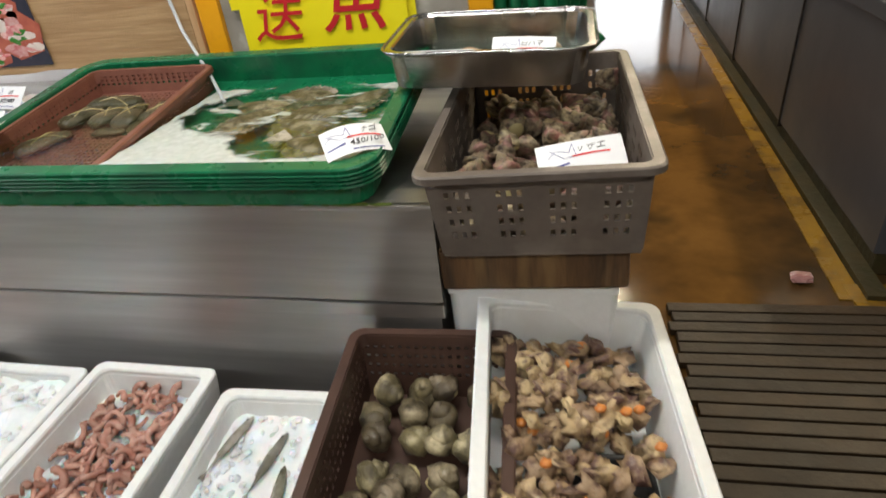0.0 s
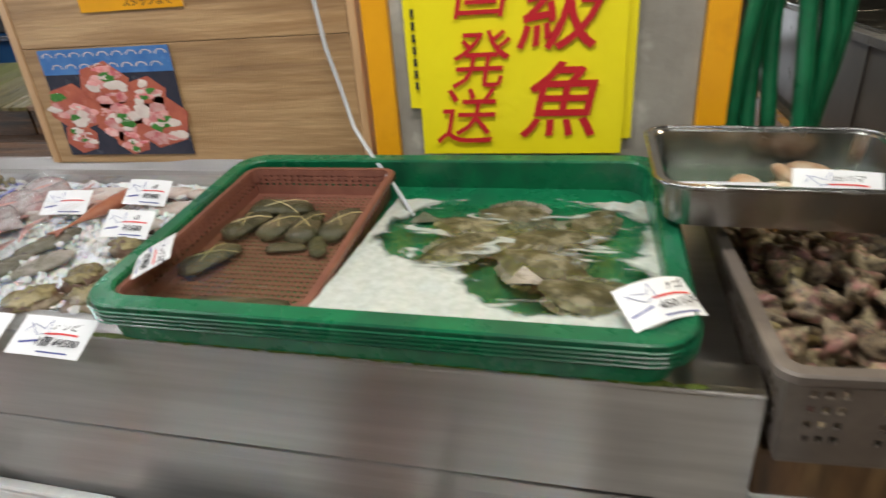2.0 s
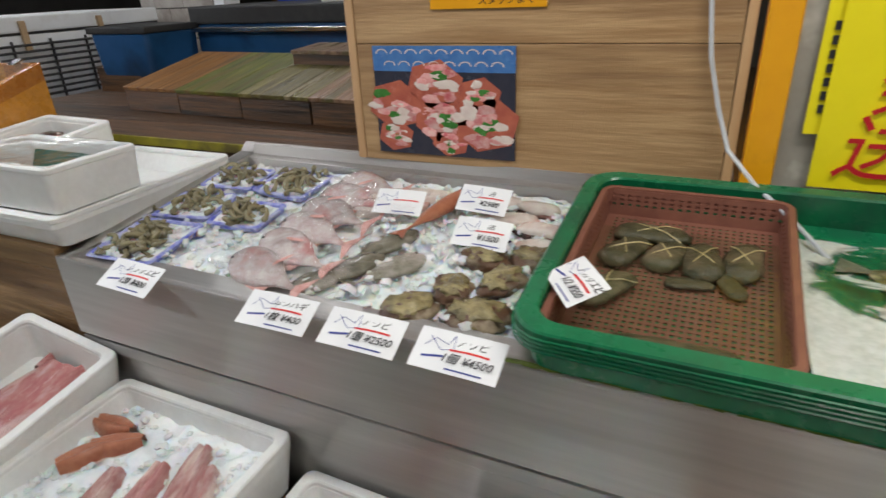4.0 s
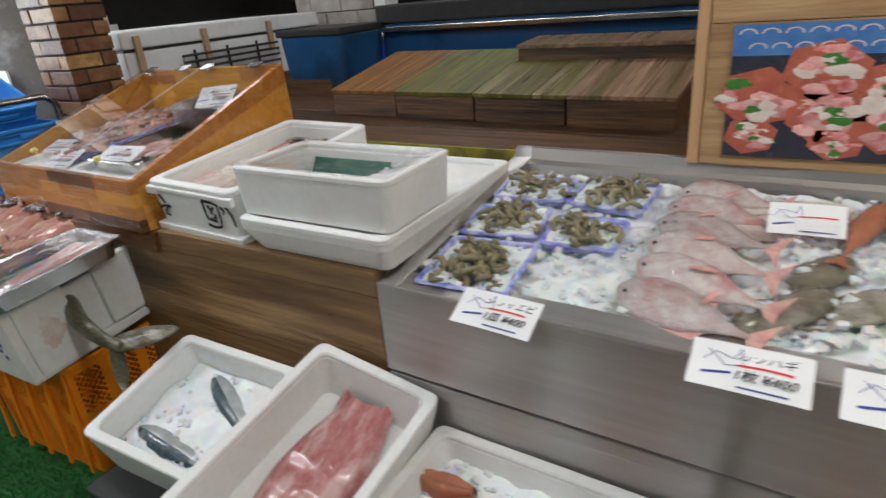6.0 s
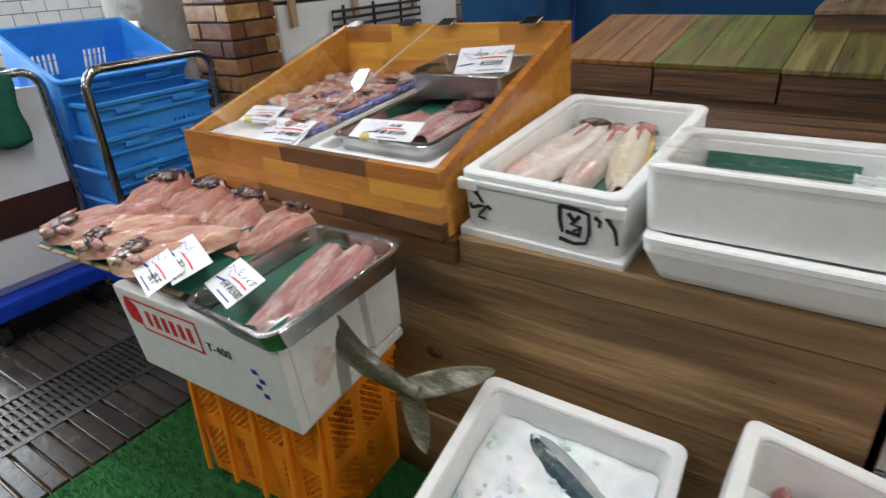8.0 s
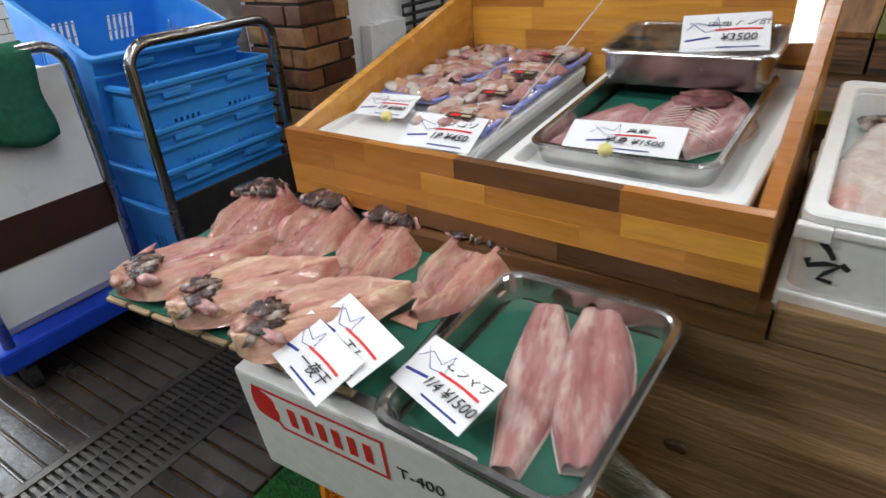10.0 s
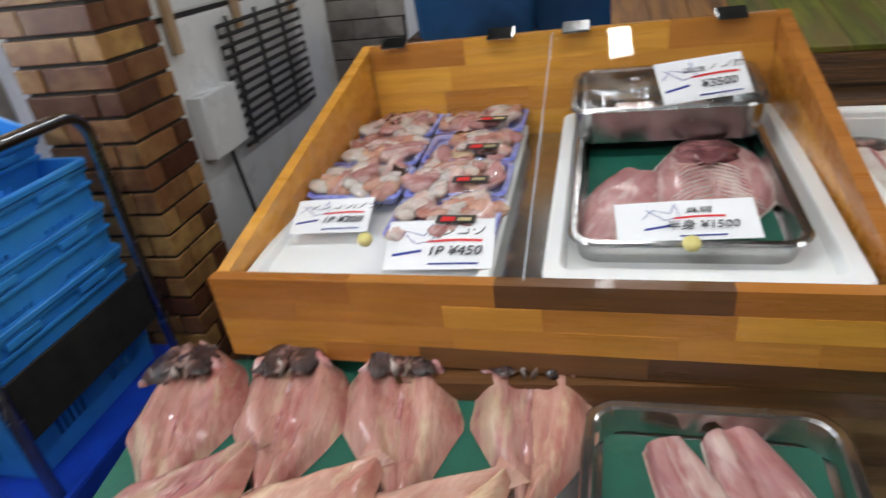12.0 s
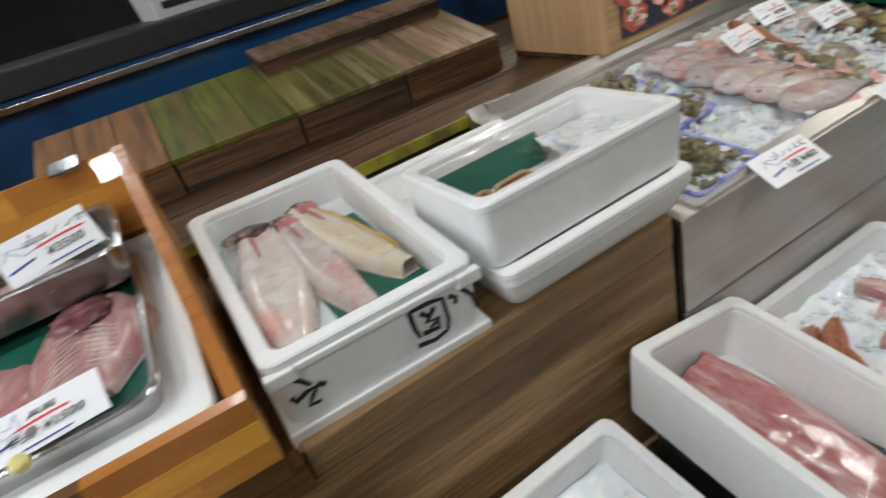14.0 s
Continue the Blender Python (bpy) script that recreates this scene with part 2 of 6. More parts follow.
M["red_flesh"] = mat("red_fish_frame", (0.50, 0.22, 0.21), (0.40, 0.12, 0.12), 26, 0.25, 0, 0.45, 60, stretch=(1, 3, 2), c3=(0.60, 0.40, 0.38), pscale=9, sss=0.2, coat=0.3)
M["pale_flesh"] = mat("pale_fish_belly", (0.64, 0.60, 0.55), (0.54, 0.44, 0.40), 26, 0.26, 0, 0.3, 60, c3=(0.62, 0.32, 0.27), pscale=7, patch=0.6, vary=0.1, sss=0.2, coat=0.35)
M["dark_gill"] = mat("dark_fish_head", (0.020, 0.014, 0.012), (0.075, 0.032, 0.027), 34, 0.14, 0, 0.7, 60, c3=(0.36, 0.20, 0.17), pscale=30, patch=0.60, coat=0.35)
M["silver_fish"] = mat("silver_blue_fish", (0.55, 0.57, 0.56), (0.38, 0.41, 0.42), 12, 0.22, 0.25, 0.25, 70, c3=(0.30, 0.34, 0.36), pscale=9, patch=0.52, coat=0.35)
M["mack_back"] = mat("blue_black_fish_back", (0.02, 0.045, 0.06), (0.06, 0.10, 0.11), 40, 0.2, 0.1, 0.3, 70, c3=(0.20, 0.24, 0.22), pscale=30, patch=0.62, coat=0.4)
M["grey_fish"] = mat("grey_green_fish", (0.20, 0.185, 0.135), (0.09, 0.085, 0.06), 24, 0.28, 0, 0.35, 70, c3=(0.36, 0.33, 0.30), pscale=8, vary=0.2, coat=0.3)
M["tail"] = mat("olive_fish_tail", (0.16, 0.15, 0.09), (0.05, 0.048, 0.028), 14, 0.2, 0.2, 0.5, 70, stretch=(1, 4, 4), c3=(0.42, 0.40, 0.34), pscale=7, patch=0.56, coat=0.4)
M["snapper"] = mat("pink_silver_fish", (0.64, 0.60, 0.59), (0.50, 0.39, 0.38), 44, 0.2, 0.25, 0.6, 150, c3=(0.50, 0.22, 0.22), patch=0.57, pscale=10, vary=0.15, coat=0.4)
M["yellow_fish"] = mat("yellow_white_fish", (0.66, 0.60, 0.52), (0.60, 0.45, 0.16), 6, 0.28, 0, 0.3, 60, c3=(0.64, 0.60, 0.56), pscale=6, coat=0.3)
M["orange_fish"] = mat("orange_red_fish", (0.44, 0.17, 0.09), (0.32, 0.10, 0.055), 20, 0.32, 0, 0.3, 70, coat=0.3)
M["shrimp"] = mat("raw_red_shrimp", (0.40, 0.17, 0.125), (0.46, 0.28, 0.22), 30, 0.25, 0, 0.3, 80, vary=0.25, sss=0.2, coat=0.4)
M["grey_shrimp"] = mat("raw_grey_shrimp", (0.28, 0.25, 0.15), (0.19, 0.165, 0.10), 30, 0.25, 0, 0.3, 80, vary=0.25, sss=0.2, coat=0.4)
M["flatfish"] = mat("mottled_flatfish", (0.14, 0.12, 0.06), (0.045, 0.042, 0.02), 34, 0.4, 0, 0.4, 60, c3=(0.30, 0.27, 0.18), pscale=26, vary=0.25)
M["turban"] = mat("turban_shell", (0.40, 0.32, 0.20), (0.05, 0.032, 0.024), 70, 0.4, 0, 0.6, 90, c3=(0.40, 0.19, 0.17), pscale=26, patch=0.57, vary=0.45, hue=0.015, coat=0.3)
M["abalone"] = mat("grey_top_shell", (0.20, 0.16, 0.085), (0.055, 0.042, 0.026), 26, 0.35, 0, 0.6, 70, c3=(0.46, 0.38, 0.24), pscale=16, patch=0.58, vary=0.4, hue=0.012, coat=0.25)
M["shell_lid"] = mat("cream_shell_lid", (0.58, 0.50, 0.26), (0.46, 0.38, 0.18), 22, 0.35, 0, 0.3, 60, vary=0.2)
M["whelk"] = mat("wrinkled_brown_shellfish", (0.58, 0.43, 0.26), (0.36, 0.24, 0.13), 18, 0.35, 0, 0.6, 50, c3=(0.14, 0.075, 0.06), pscale=26, patch=0.53, vary=0.35, hue=0.015, coat=0.3)
M["orange_meat"] = mat("orange_shellfish_meat", (0.68, 0.26, 0.06), (0.56, 0.20, 0.05), 22, 0.3, 0, 0.4, 60, sss=0.2)
M["scallop"] = mat("scallop_shell", (0.52, 0.36, 0.22), (0.42, 0.25, 0.15), 14, 0.4, 0, 0.4, 50, c3=(0.66, 0.56, 0.42), pscale=8, vary=0.25)
M["pack_blue"] = mat("blue_tray_edge", (0.10, 0.12, 0.58), (0.5, 0.53, 0.72), 40, 0.3)
M["tank_blue"] = mat("blue_tank_side", (0.025, 0.10, 0.25), (0.015, 0.065, 0.17), 2, 0.12, 0, 0.06, 12, c3=(0.012, 0.03, 0.06), pscale=1.6, patch=0.56)
M["hose"] = mat("green_hose", (0.01, 0.15, 0.06), (0.008, 0.11, 0.045), 20, 0.32)
M["clear_plastic"] = mat("clear_plastic_pieces", (0.7, 0.74, 0.78), (0.6, 0.64, 0.7), 10, 0.15, alpha=0.75)
M["knob"] = mat("pale_yellow_knob", (0.72, 0.64, 0.25), (0.62, 0.55, 0.2), 30, 0.3)
M["poster_dark"] = mat("printed_dark", (0.035, 0.04, 0.06), (0.05, 0.05, 0.07), 20, 0.25)
M["poster_blue"] = mat("printed_blue", (0.06, 0.17, 0.45), (0.10, 0.25, 0.55), 20, 0.25)
M["poster_red"] = mat("printed_red_rim", (0.55, 0.16, 0.10), (0.42, 0.11, 0.08), 20, 0.25)
M["poster_pink"] = mat("printed_sashimi_pink", (0.72, 0.28, 0.27), (0.80, 0.52, 0.48), 40, 0.25, vary=0.2, c3=(0.62, 0.14, 0.16), pscale=30)
M["poster_white"] = mat("printed_white", (0.80, 0.72, 0.66), (0.74, 0.60, 0.55), 40, 0.25)
M["poster_green"] = mat("printed_green_leaf", (0.07, 0.25, 0.05), (0.05, 0.18, 0.04), 40, 0.25)
M["towel"] = mat("green_towel", (0.016, 0.14, 0.085), (0.012, 0.10, 0.062), 60, 0.9, 0, 0.5, 250)
M["brown_label"] = mat("dark_red_label", (0.055, 0.02, 0.016), (0.03, 0.02, 0.018), 10, 0.4)
M["lamp"] = mat("tube_fixture", (0.8, 0.8, 0.8), rough=0.4)
M["wax_paper"] = mat("waxed_brown_tub", (0.48, 0.34, 0.20), (0.42, 0.29, 0.17), 20, 0.4)
M["wall_block"] = mat("grey_brown_block", (0.36, 0.33, 0.30), (0.29, 0.26, 0.235), 14, 0.6, 0, 0.3, 60, c3=(0.22, 0.19, 0.17), pscale=5, vary=0.15)
M["cavity"] = mat("dark_red_belly_cavity", (0.17, 0.055, 0.06), (0.09, 0.03, 0.035), 24, 0.2, 0, 0.5, 60, c3=(0.34, 0.14, 0.14), pscale=16, coat=0.5)
M["algae"] = mat("wet_green_algae", (0.16, 0.21, 0.035), (0.09, 0.12, 0.02), 40, 0.4, 0, 0.4, 120)
M["fish_stain"] = mat("pink_brown_stain", (0.62, 0.48, 0.41), (0.74, 0.68, 0.64), 30, 0.5)
M["mottled_head"] = mat("mottled_fish_head", (0.24, 0.16, 0.12), (0.07, 0.045, 0.035), 30, 0.2, 0, 0.5, 60, c3=(0.52, 0.44, 0.40), pscale=24, patch=0.6, coat=0.4)
M["yellow_flank"] = mat("yellow_fish_flank", (0.62, 0.42, 0.06), (0.52, 0.33, 0.08), 18, 0.25, 0, 0.4, 60, c3=(0.50, 0.22, 0.14), pscale=14, patch=0.6, coat=0.4)
M["rose_fin"] = mat("rosy_fin", (0.55, 0.24, 0.22), (0.66, 0.40, 0.36), 30, 0.25, 0, 0.4, 90, coat=0.3)



def clear_sheet(name, gloss, rough, bump=0.0, bscale=10.0, tint=(1, 1, 1)):
    """A clear sheet: see-through, with mirror gloss that grows at grazing angles."""
    m = bpy.data.materials.new(name)
    m.use_nodes = True
    N, K = m.node_tree.nodes, m.node_tree.links.new
    N.remove(N["Principled BSDF"])
    tr, gl, mx, lw = N.new("ShaderNodeBsdfTransparent"), N.new("ShaderNodeBsdfGlossy"), N.new("ShaderNodeMixShader"), N.new("ShaderNodeLayerWeight")
    pw, ma = N.new("ShaderNodeMath"), N.new("ShaderNodeMath")
    pw.operation, ma.operation = "POWER", "MULTIPLY_ADD"
    pw.inputs[1].default_value, ma.inputs[1].default_value, ma.inputs[2].default_value = 5.0, 0.9, gloss
    tr.inputs["Color"].default_value = (*tint, 1)
    gl.inputs["Roughness"].default_value = rough
    K(lw.outputs["Facing"], pw.inputs[0])
    K(pw.outputs[0], ma.inputs[0])
    K(ma.outputs[0], mx.inputs[0])
    K(tr.outputs[0], mx.inputs[1])
    K(gl.outputs[0], mx.inputs[2])
    K(mx.outputs[0], N["Material Output"].inputs[0])
    if bump:
        tx, bp, tc = N.new("ShaderNodeTexNoise"), N.new("ShaderNodeBump"), N.new("ShaderNodeTexCoord")
        tx.inputs["Scale"].default_value = bscale
        bp.inputs["Strength"].default_value, bp.inputs["Distance"].default_value = bump, 0.006
        K(tc.outputs["Object"], tx.inputs["Vector"])
        K(tx.outputs["Fac"], bp.inputs["Height"])
        K(bp.outputs["Normal"], gl.inputs["Normal"])
        K(bp.outputs["Normal"], lw.inputs["Normal"])
    return m


M["glass"] = clear_sheet("clear_acrylic", 0.014, 0.02)
M["film"] = clear_sheet("cling_film", 0.06, 0.12, 0.8, 22)
M["water"] = clear_sheet("clear_sea_water", 0.03, 0.03, 0.6, 30, (0.80, 0.88, 0.80))


def foam_sheet():
    """Sea foam: thick and white along the rim, torn to streaks over the fish."""
    m = mat("sea_foam", (0.60, 0.64, 0.62), (0.46, 0.51, 0.48), 60, 0.5, 0, 0.4, 260, sss=0.3, bdist=0.002)
    N, K = m.node_tree.nodes, m.node_tree.links.new
    tc = N.new("ShaderNodeTexCoord")

    def calc(op, a, b, c=None):
        n = N.new("ShaderNodeMath")
        n.operation = op
        for sock, v in zip(n.inputs, (a, b, c)):
            if v is None:
                continue
            if isinstance(v, (int, float)):
                sock.default_value = v
            else:
                K(v, sock)
        return n.outputs[0]

    def away(cx, cy, rx, ry):
        mp, ln = N.new("ShaderNodeMapping"), N.new("ShaderNodeVectorMath")
        mp.inputs["Location"].default_value, mp.inputs["Scale"].default_value = (-cx / rx, -cy / ry, 0), (1 / rx, 1 / ry, 0)
        ln.operation = "LENGTH"
        K(tc.outputs["Object"], mp.inputs["Vector"])
        K(mp.outputs[0], ln.inputs[0])
        return ln.outputs["Value"]

    def grain(scale, stretch):
        mp, n = N.new("ShaderNodeMapping"), N.new("ShaderNodeTexNoise")
        mp.inputs["Scale"].default_value = stretch
        n.inputs["Scale"].default_value, n.inputs["Detail"].default_value, n.inputs["Distortion"].default_value = scale, 5.0, 0.8
        K(tc.outputs["Object"], mp.inputs["Vector"])
        K(mp.outputs[0], n.inputs["Vector"])
        return n.outputs["Fac"]

    def soft(v, lo, hi):
        r = N.new("ShaderNodeMapRange")
        r.interpolation_type = "SMOOTHSTEP"
        r.inputs["From Min"].default_value, r.inputs["From Max"].default_value = lo, hi
        K(v, r.inputs["Value"])
        return r.outputs[0]

    reach = calc("MINIMUM", calc("MINIMUM", away(0.195, 0.05, 0.255, 0.19), away(0.30, -0.135, 0.16, 0.11)), away(0.15, 0.26, 0.22, 0.06))
    edge = soft(calc("MULTIPLY_ADD", grain(11, (1, 1, 1)), 0.55, reach), 1.20, 1.34)
    streak = soft(grain(15, (0.6, 1.7, 1)), 0.57, 0.68)
    K(calc("MINIMUM", calc("MAXIMUM", edge, calc("MULTIPLY", streak, 0.75)), 0.97), N["Principled BSDF"].inputs["Alpha"])
    return m


M["foam_water"] = foam_sheet()

# ---- building tools ----
def part(name, bm, material, parent=None, label="", smooth=False, m=None):
    me = bpy.data.meshes.new(name)
    bmesh.ops.recalc_face_normals(bm, faces=bm.faces)
    if smooth:
        for f in bm.faces:
            f.smooth = True
    bm.to_mesh(me)
    bm.free()
    me.materials.append(M[material])
    ob = new(name, me)
    ob.parent = parent
    if m is not None:
        ob.matrix_local = m
    return tagged(ob, label)


def thing(name, label, category, m=None, group="", kind=""):
    ob = new(name)
    ob.empty_display_size = 0.05
    if m is not None:
        ob.matrix_world = m
    return tagged(ob, label, category, group, kind)


def box(x0, x1, y0, y1, z0, z1, bevel=0.0, bm=None):
    own = bm is None
    bm = bm or bmesh.new()
    r = bmesh.ops.create_cube(bm, size=1, matrix=Matrix.Translation(((x0 + x1) / 2, (y0 + y1) / 2, (z0 + z1) / 2)) @ Matrix.Diagonal((x1 - x0, y1 - y0, z1 - z0, 1)))
    if bevel:
        edges = {e for v in r["verts"] for e in v.link_edges}
        bmesh.ops.bevel(bm, geom=list(edges), offset=bevel, segments=2, affect="EDGES", profile=0.6)
    return bm


def ring(w, d, r, z, n=5):
    """Points of a rounded rectangle."""
    pts = []
    r = min(r, w / 2 - 1e-4, d / 2 - 1e-4)
    for cx, cy, a0 in ((w / 2 - r, d / 2 - r, 0), (-w / 2 + r, d / 2 - r, 90), (-w / 2 + r, -d / 2 + r, 180), (w / 2 - r, -d / 2 + r, 270)):
        for i in range(n + 1):
            a = radians(a0 + 90 * i / n)
            pts.append(Vector((cx + r * math.cos(a), cy + r * math.sin(a), z)))
    return pts


def loft(rings, cap0=True, cap1=True, bm=None):
    bm = bm or bmesh.new()
    loops = [[bm.verts.new(p) for p in pts] for pts in rings]
    for a, b in zip(loops, loops[1:]):
        n = len(a)
        for i in range(n):
            bm.faces.new((a[i], a[(i + 1) % n], b[(i + 1) % n], b[i]))
    if cap0:
        bm.faces.new(loops[0][::-1])
    if cap1:
        bm.faces.new(loops[-1])
    return bm


def tub(w, d, h, t=0.02, taper=0.9, r=0.03, lip=0.0, lip_h=0.015, floor=None, n=5):
    """An open box with rounded corners, walls of thickness t that taper to the base, and an outward lip."""
    floor = floor or t
    rings = [ring(w * taper, d * taper, r, 0, n), ring(w - 2 * lip, d - 2 * lip, r, h - lip_h, n)]
    if lip:
        rings += [ring(w, d, r + lip, h - lip_h, n)]
    rings += [ring(w, d, r + lip, h - 0.003, n), ring(w - 0.006, d - 0.006, r + lip, h, n), ring(w - 2 * (lip + t), d - 2 * (lip + t), r, h, n),
              ring(w - 2 * (lip + t) - 0.006, d - 2 * (lip + t) - 0.006, r, h - 0.004, n), ring(w * taper - 2 * t, d * taper - 2 * t, r, floor, n)]
    return loft(rings)


def tubes(paths, radius, n=8):
    """Round bars along polylines."""
    bm = bmesh.new()
    for pts in paths:
        pts = [Vector(p) for p in pts]
        loops = []
        for i, p in enumerate(pts):
            d = (pts[min(i + 1, len(pts) - 1)] - pts[max(i - 1, 0)]).normalized()
            side = d.cross(Vector((0.13, 0.21, 0.97))).normalized()
            up = side.cross(d)
            loops.append([p + radius * (math.cos(a) * side + math.sin(a) * up) for a in (2 * math.pi * k / n for k in range(n))])
        loft(loops, bm=bm)
    return bm


def sheet(u0, u1, v0, v1, nu, nv, fn):
    """A grid surface: fn(u, v) gives the point."""
    bm = bmesh.new()
    vs = [[bm.verts.new(fn(u0 + (u1 - u0) * i / nu, v0 + (v1 - v0) * j / nv)) for j in range(nv + 1)] for i in range(nu + 1)]
    for i in range(nu):
        for j in range(nv):
            bm.faces.new((vs[i][j], vs[i + 1][j], vs[i + 1][j + 1], vs[i][j + 1]))
    return bm


def perforated(nu, nv, fn, hole):
    """A grid surface with the cells left out for which hole(i, j) holds."""
    bm = bmesh.new()
    vs = [[bm.verts.new(fn(i / nu, j / nv)) for j in range(nv + 1)] for i in range(nu + 1)]
    for i in range(nu):
        for j in range(nv):
            if not hole(i, j):
                bm.faces.new((vs[i][j], vs[i + 1][j], vs[i + 1][j + 1], vs[i][j + 1]))
    for v in [v for v in bm.verts if not v.link_faces]:
        bm.verts.remove(v)
    return bm


def solid(ob, t):
    s = ob.modifiers.new("thickness", "SOLIDIFY")
    s.thickness, s.offset = t, 0
    return ob


def lump(bm, p, s, seed, rough=0.3, sub=2, freq=1.6, turn=0.0):
    """A rough lump of half sizes s at p."""
    r = bmesh.ops.create_icosphere(bm, subdivisions=sub, radius=1)
    off = Vector((seed * 3.1, seed * 1.7, seed * 0.9))
    rot = Matrix.Rotation(turn, 3, "Z")
    for v in r["verts"]:
        k = 1 + rough * noise.noise(v.co * freq + off)
        v.co = Vector(p) + rot @ Vector((v.co.x * s[0] * k, v.co.y * s[1] * k, v.co.z * s[2] * k))


def text_mesh(body, size, material, parent, m, name="lettering", bold=0.0, align="CENTER", skew=0.0):
    cu = bpy.data.curves.new("lettering", "FONT")
    cu.body, cu.size, cu.align_x, cu.align_y, cu.offset, cu.extrude, cu.shear = body, size, align, "CENTER", bold, 0.0004, skew
    cu.resolution_u = 2
    tmp = new("lettering_source", cu)
    bpy.context.view_layer.update()
    me = bpy.data.meshes.new_from_object(tmp.evaluated_get(bpy.context.evaluated_depsgraph_get()))
    bpy.data.objects.remove(tmp)
    bpy.data.curves.remove(cu)
    me.name = name
    me.materials.clear()
    me.materials.append(M[material])
    ob = new(name, me)
    ob.parent = parent
    ob.matrix_local = m
    return ob

# ---- the hall ----
def slab(name, x0, x1, y0, y1, z0, z1, material, label):
    ob = part(name, box(x0, x1, y0, y1, z0, z1), material)
    return tagged(ob, label, name.split("_")[0], kind="structure")


slab("floor", -9, 6, -4, 10, -0.12, -0.004, "wet_floor", "wet brown market floor")
slab("ceiling", -9, 6, -4, 10, 3.1, 3.2, "ceiling", "dark painted hall ceiling")
slab("wall_north", -9, 6, 10, 10.2, -0.1, 3.2, "wall", "grey wall at the end of the hall")
# out of view; kept pale to lift what the steel front reflects
slab("wall_south", -9, 6, -2.7, -2.5, -0.1, 3.2, "pale_wall", "unseen pale wall behind the aisle")
# unseen dark panels added on the pale wall so the steel front mirrors darkness
for x0, x1 in ((-8.5, -1.75), (-1.4, -1.05), (0.62, 1.0), (1.9, 3.0)):
    slab("wall_bay", x0, x1, -2.5, -2.46, 0.0, 2.3, "dim_wall", "unseen dim brown-grey panel that darkens the steel's reflections")
slab("wall_west", -9.2, -9, -4.2, 10.2, -0.1, 3.2, "wall", "grey side wall of the hall")
slab("wall_east", 6, 6.2, -4.2, 10.2, -0.1, 3.2, "wall", "grey side wall of the hall")
door = thing("door_1", "bright daylit doorway at the end of the hall", "doorway", kind="structure")
for x0, x1, z0, z1 in ((0.38, 0.45, 0.0, 1.85), (1.75, 1.82, 0.0, 1.85), (0.38, 1.82, 1.85, 1.93)):
    part("frame", box(x0, x1, 9.95, 10.0, z0, z1), "steel", door)
part("pane", box(0.45, 1.75, 9.985, 9.99, 0.0, 1.85), "paper", door, "frosted pane")
dl = bpy.data.lights.new("doorway_light", "AREA")
dl.shape, dl.size, dl.size_y, dl.energy, dl.color = "RECTANGLE", 1.0, 1.5, 22, (0.90, 0.95, 1.0)
new("doorway_light", dl).matrix_world = look((1.15, 9.96, 0.85), (1.15, 5.0, 0.85))
for x, y, z, turn in TUBES:
    lamp = thing("ceiling_light", "unseen white fluorescent tube fitting added under the ceiling", "lamp", pose(x, y, z, 0, 0, turn), "fluorescent fittings")
    part("housing", box(-0.63, 0.63, -0.06, 0.06, 0.0, 0.05, 0.006), "lamp", lamp)
    for u in (-0.5, 0.5):
        part("cord", tubes([[(u, 0, 0.045), (u, 0, 3.1 - z)]], 0.006), "black", lamp)

# steel counter whose top falls towards the aisle
SLOPE = math.degrees(math.atan(0.125))
counter_at = pose(-2.5, 0.945, 0.735, 0, 0, -1.4)
CW, CD = 2.265, 0.70
counter = thing("fish_counter", "brushed stainless steel fish display counter with a sloping top", "counter", counter_at)


def cz(y):
    return 0.125 * y


bm = bmesh.new()
# upper casing as a side profile drawn along the counter
prof = [(0.0, 0.0), (0.0, -0.215), (CD, -0.215), (CD, cz(CD) + 0.03), (CD - 0.022, cz(CD) + 0.03), (CD - 0.03, cz(CD) + 0.0), (CD - 0.06, cz(CD) - 0.005), (CD - 0.062, cz(CD) - 0.06), (0.065, cz(0.065) - 0.05), (0.06, cz(0.06))]
loft([[Vector((x, y, z)) for y, z in prof] for x in (0.055, CW)], bm=bm)
part("casing", bm, "steel", counter)
bm = bmesh.new()
loft([[Vector((x, y, z)) for y, z in ((0.0, 0.0), (0.0, -0.215), (CD, -0.215), (CD, cz(CD) + 0.03), (CD - 0.03, cz(CD) + 0.004))] for x in (0.0, 0.055)], bm=bm)
part("end_cap", bm, "steel", counter)
part("front_lip", box(0.055, CW, -0.004, 0.012, -0.006, 0.004, 0.003), "steel", counter)
rr_ = random.Random(9)
for k in range(26):
    bm = bmesh.new()
    lump(bm, (1.18 + k * 0.04 + rr_.uniform(-0.015, 0.015), 0.002, 0.0045), (rr_.uniform(0.012, 0.03), 0.006, 0.0012), k, 0.8, 2, 2.5)
    part("algae", bm, "algae", counter, "green algae along the lip")
part("base", box(0.01, CW - 0.01, 0.012, CD - 0.02, -0.73, -0.222), "steel", counter)
part("base_rail", box(0.0, CW, 0.004, 0.03, -0.26, -0.226, 0.003), "steel", counter)

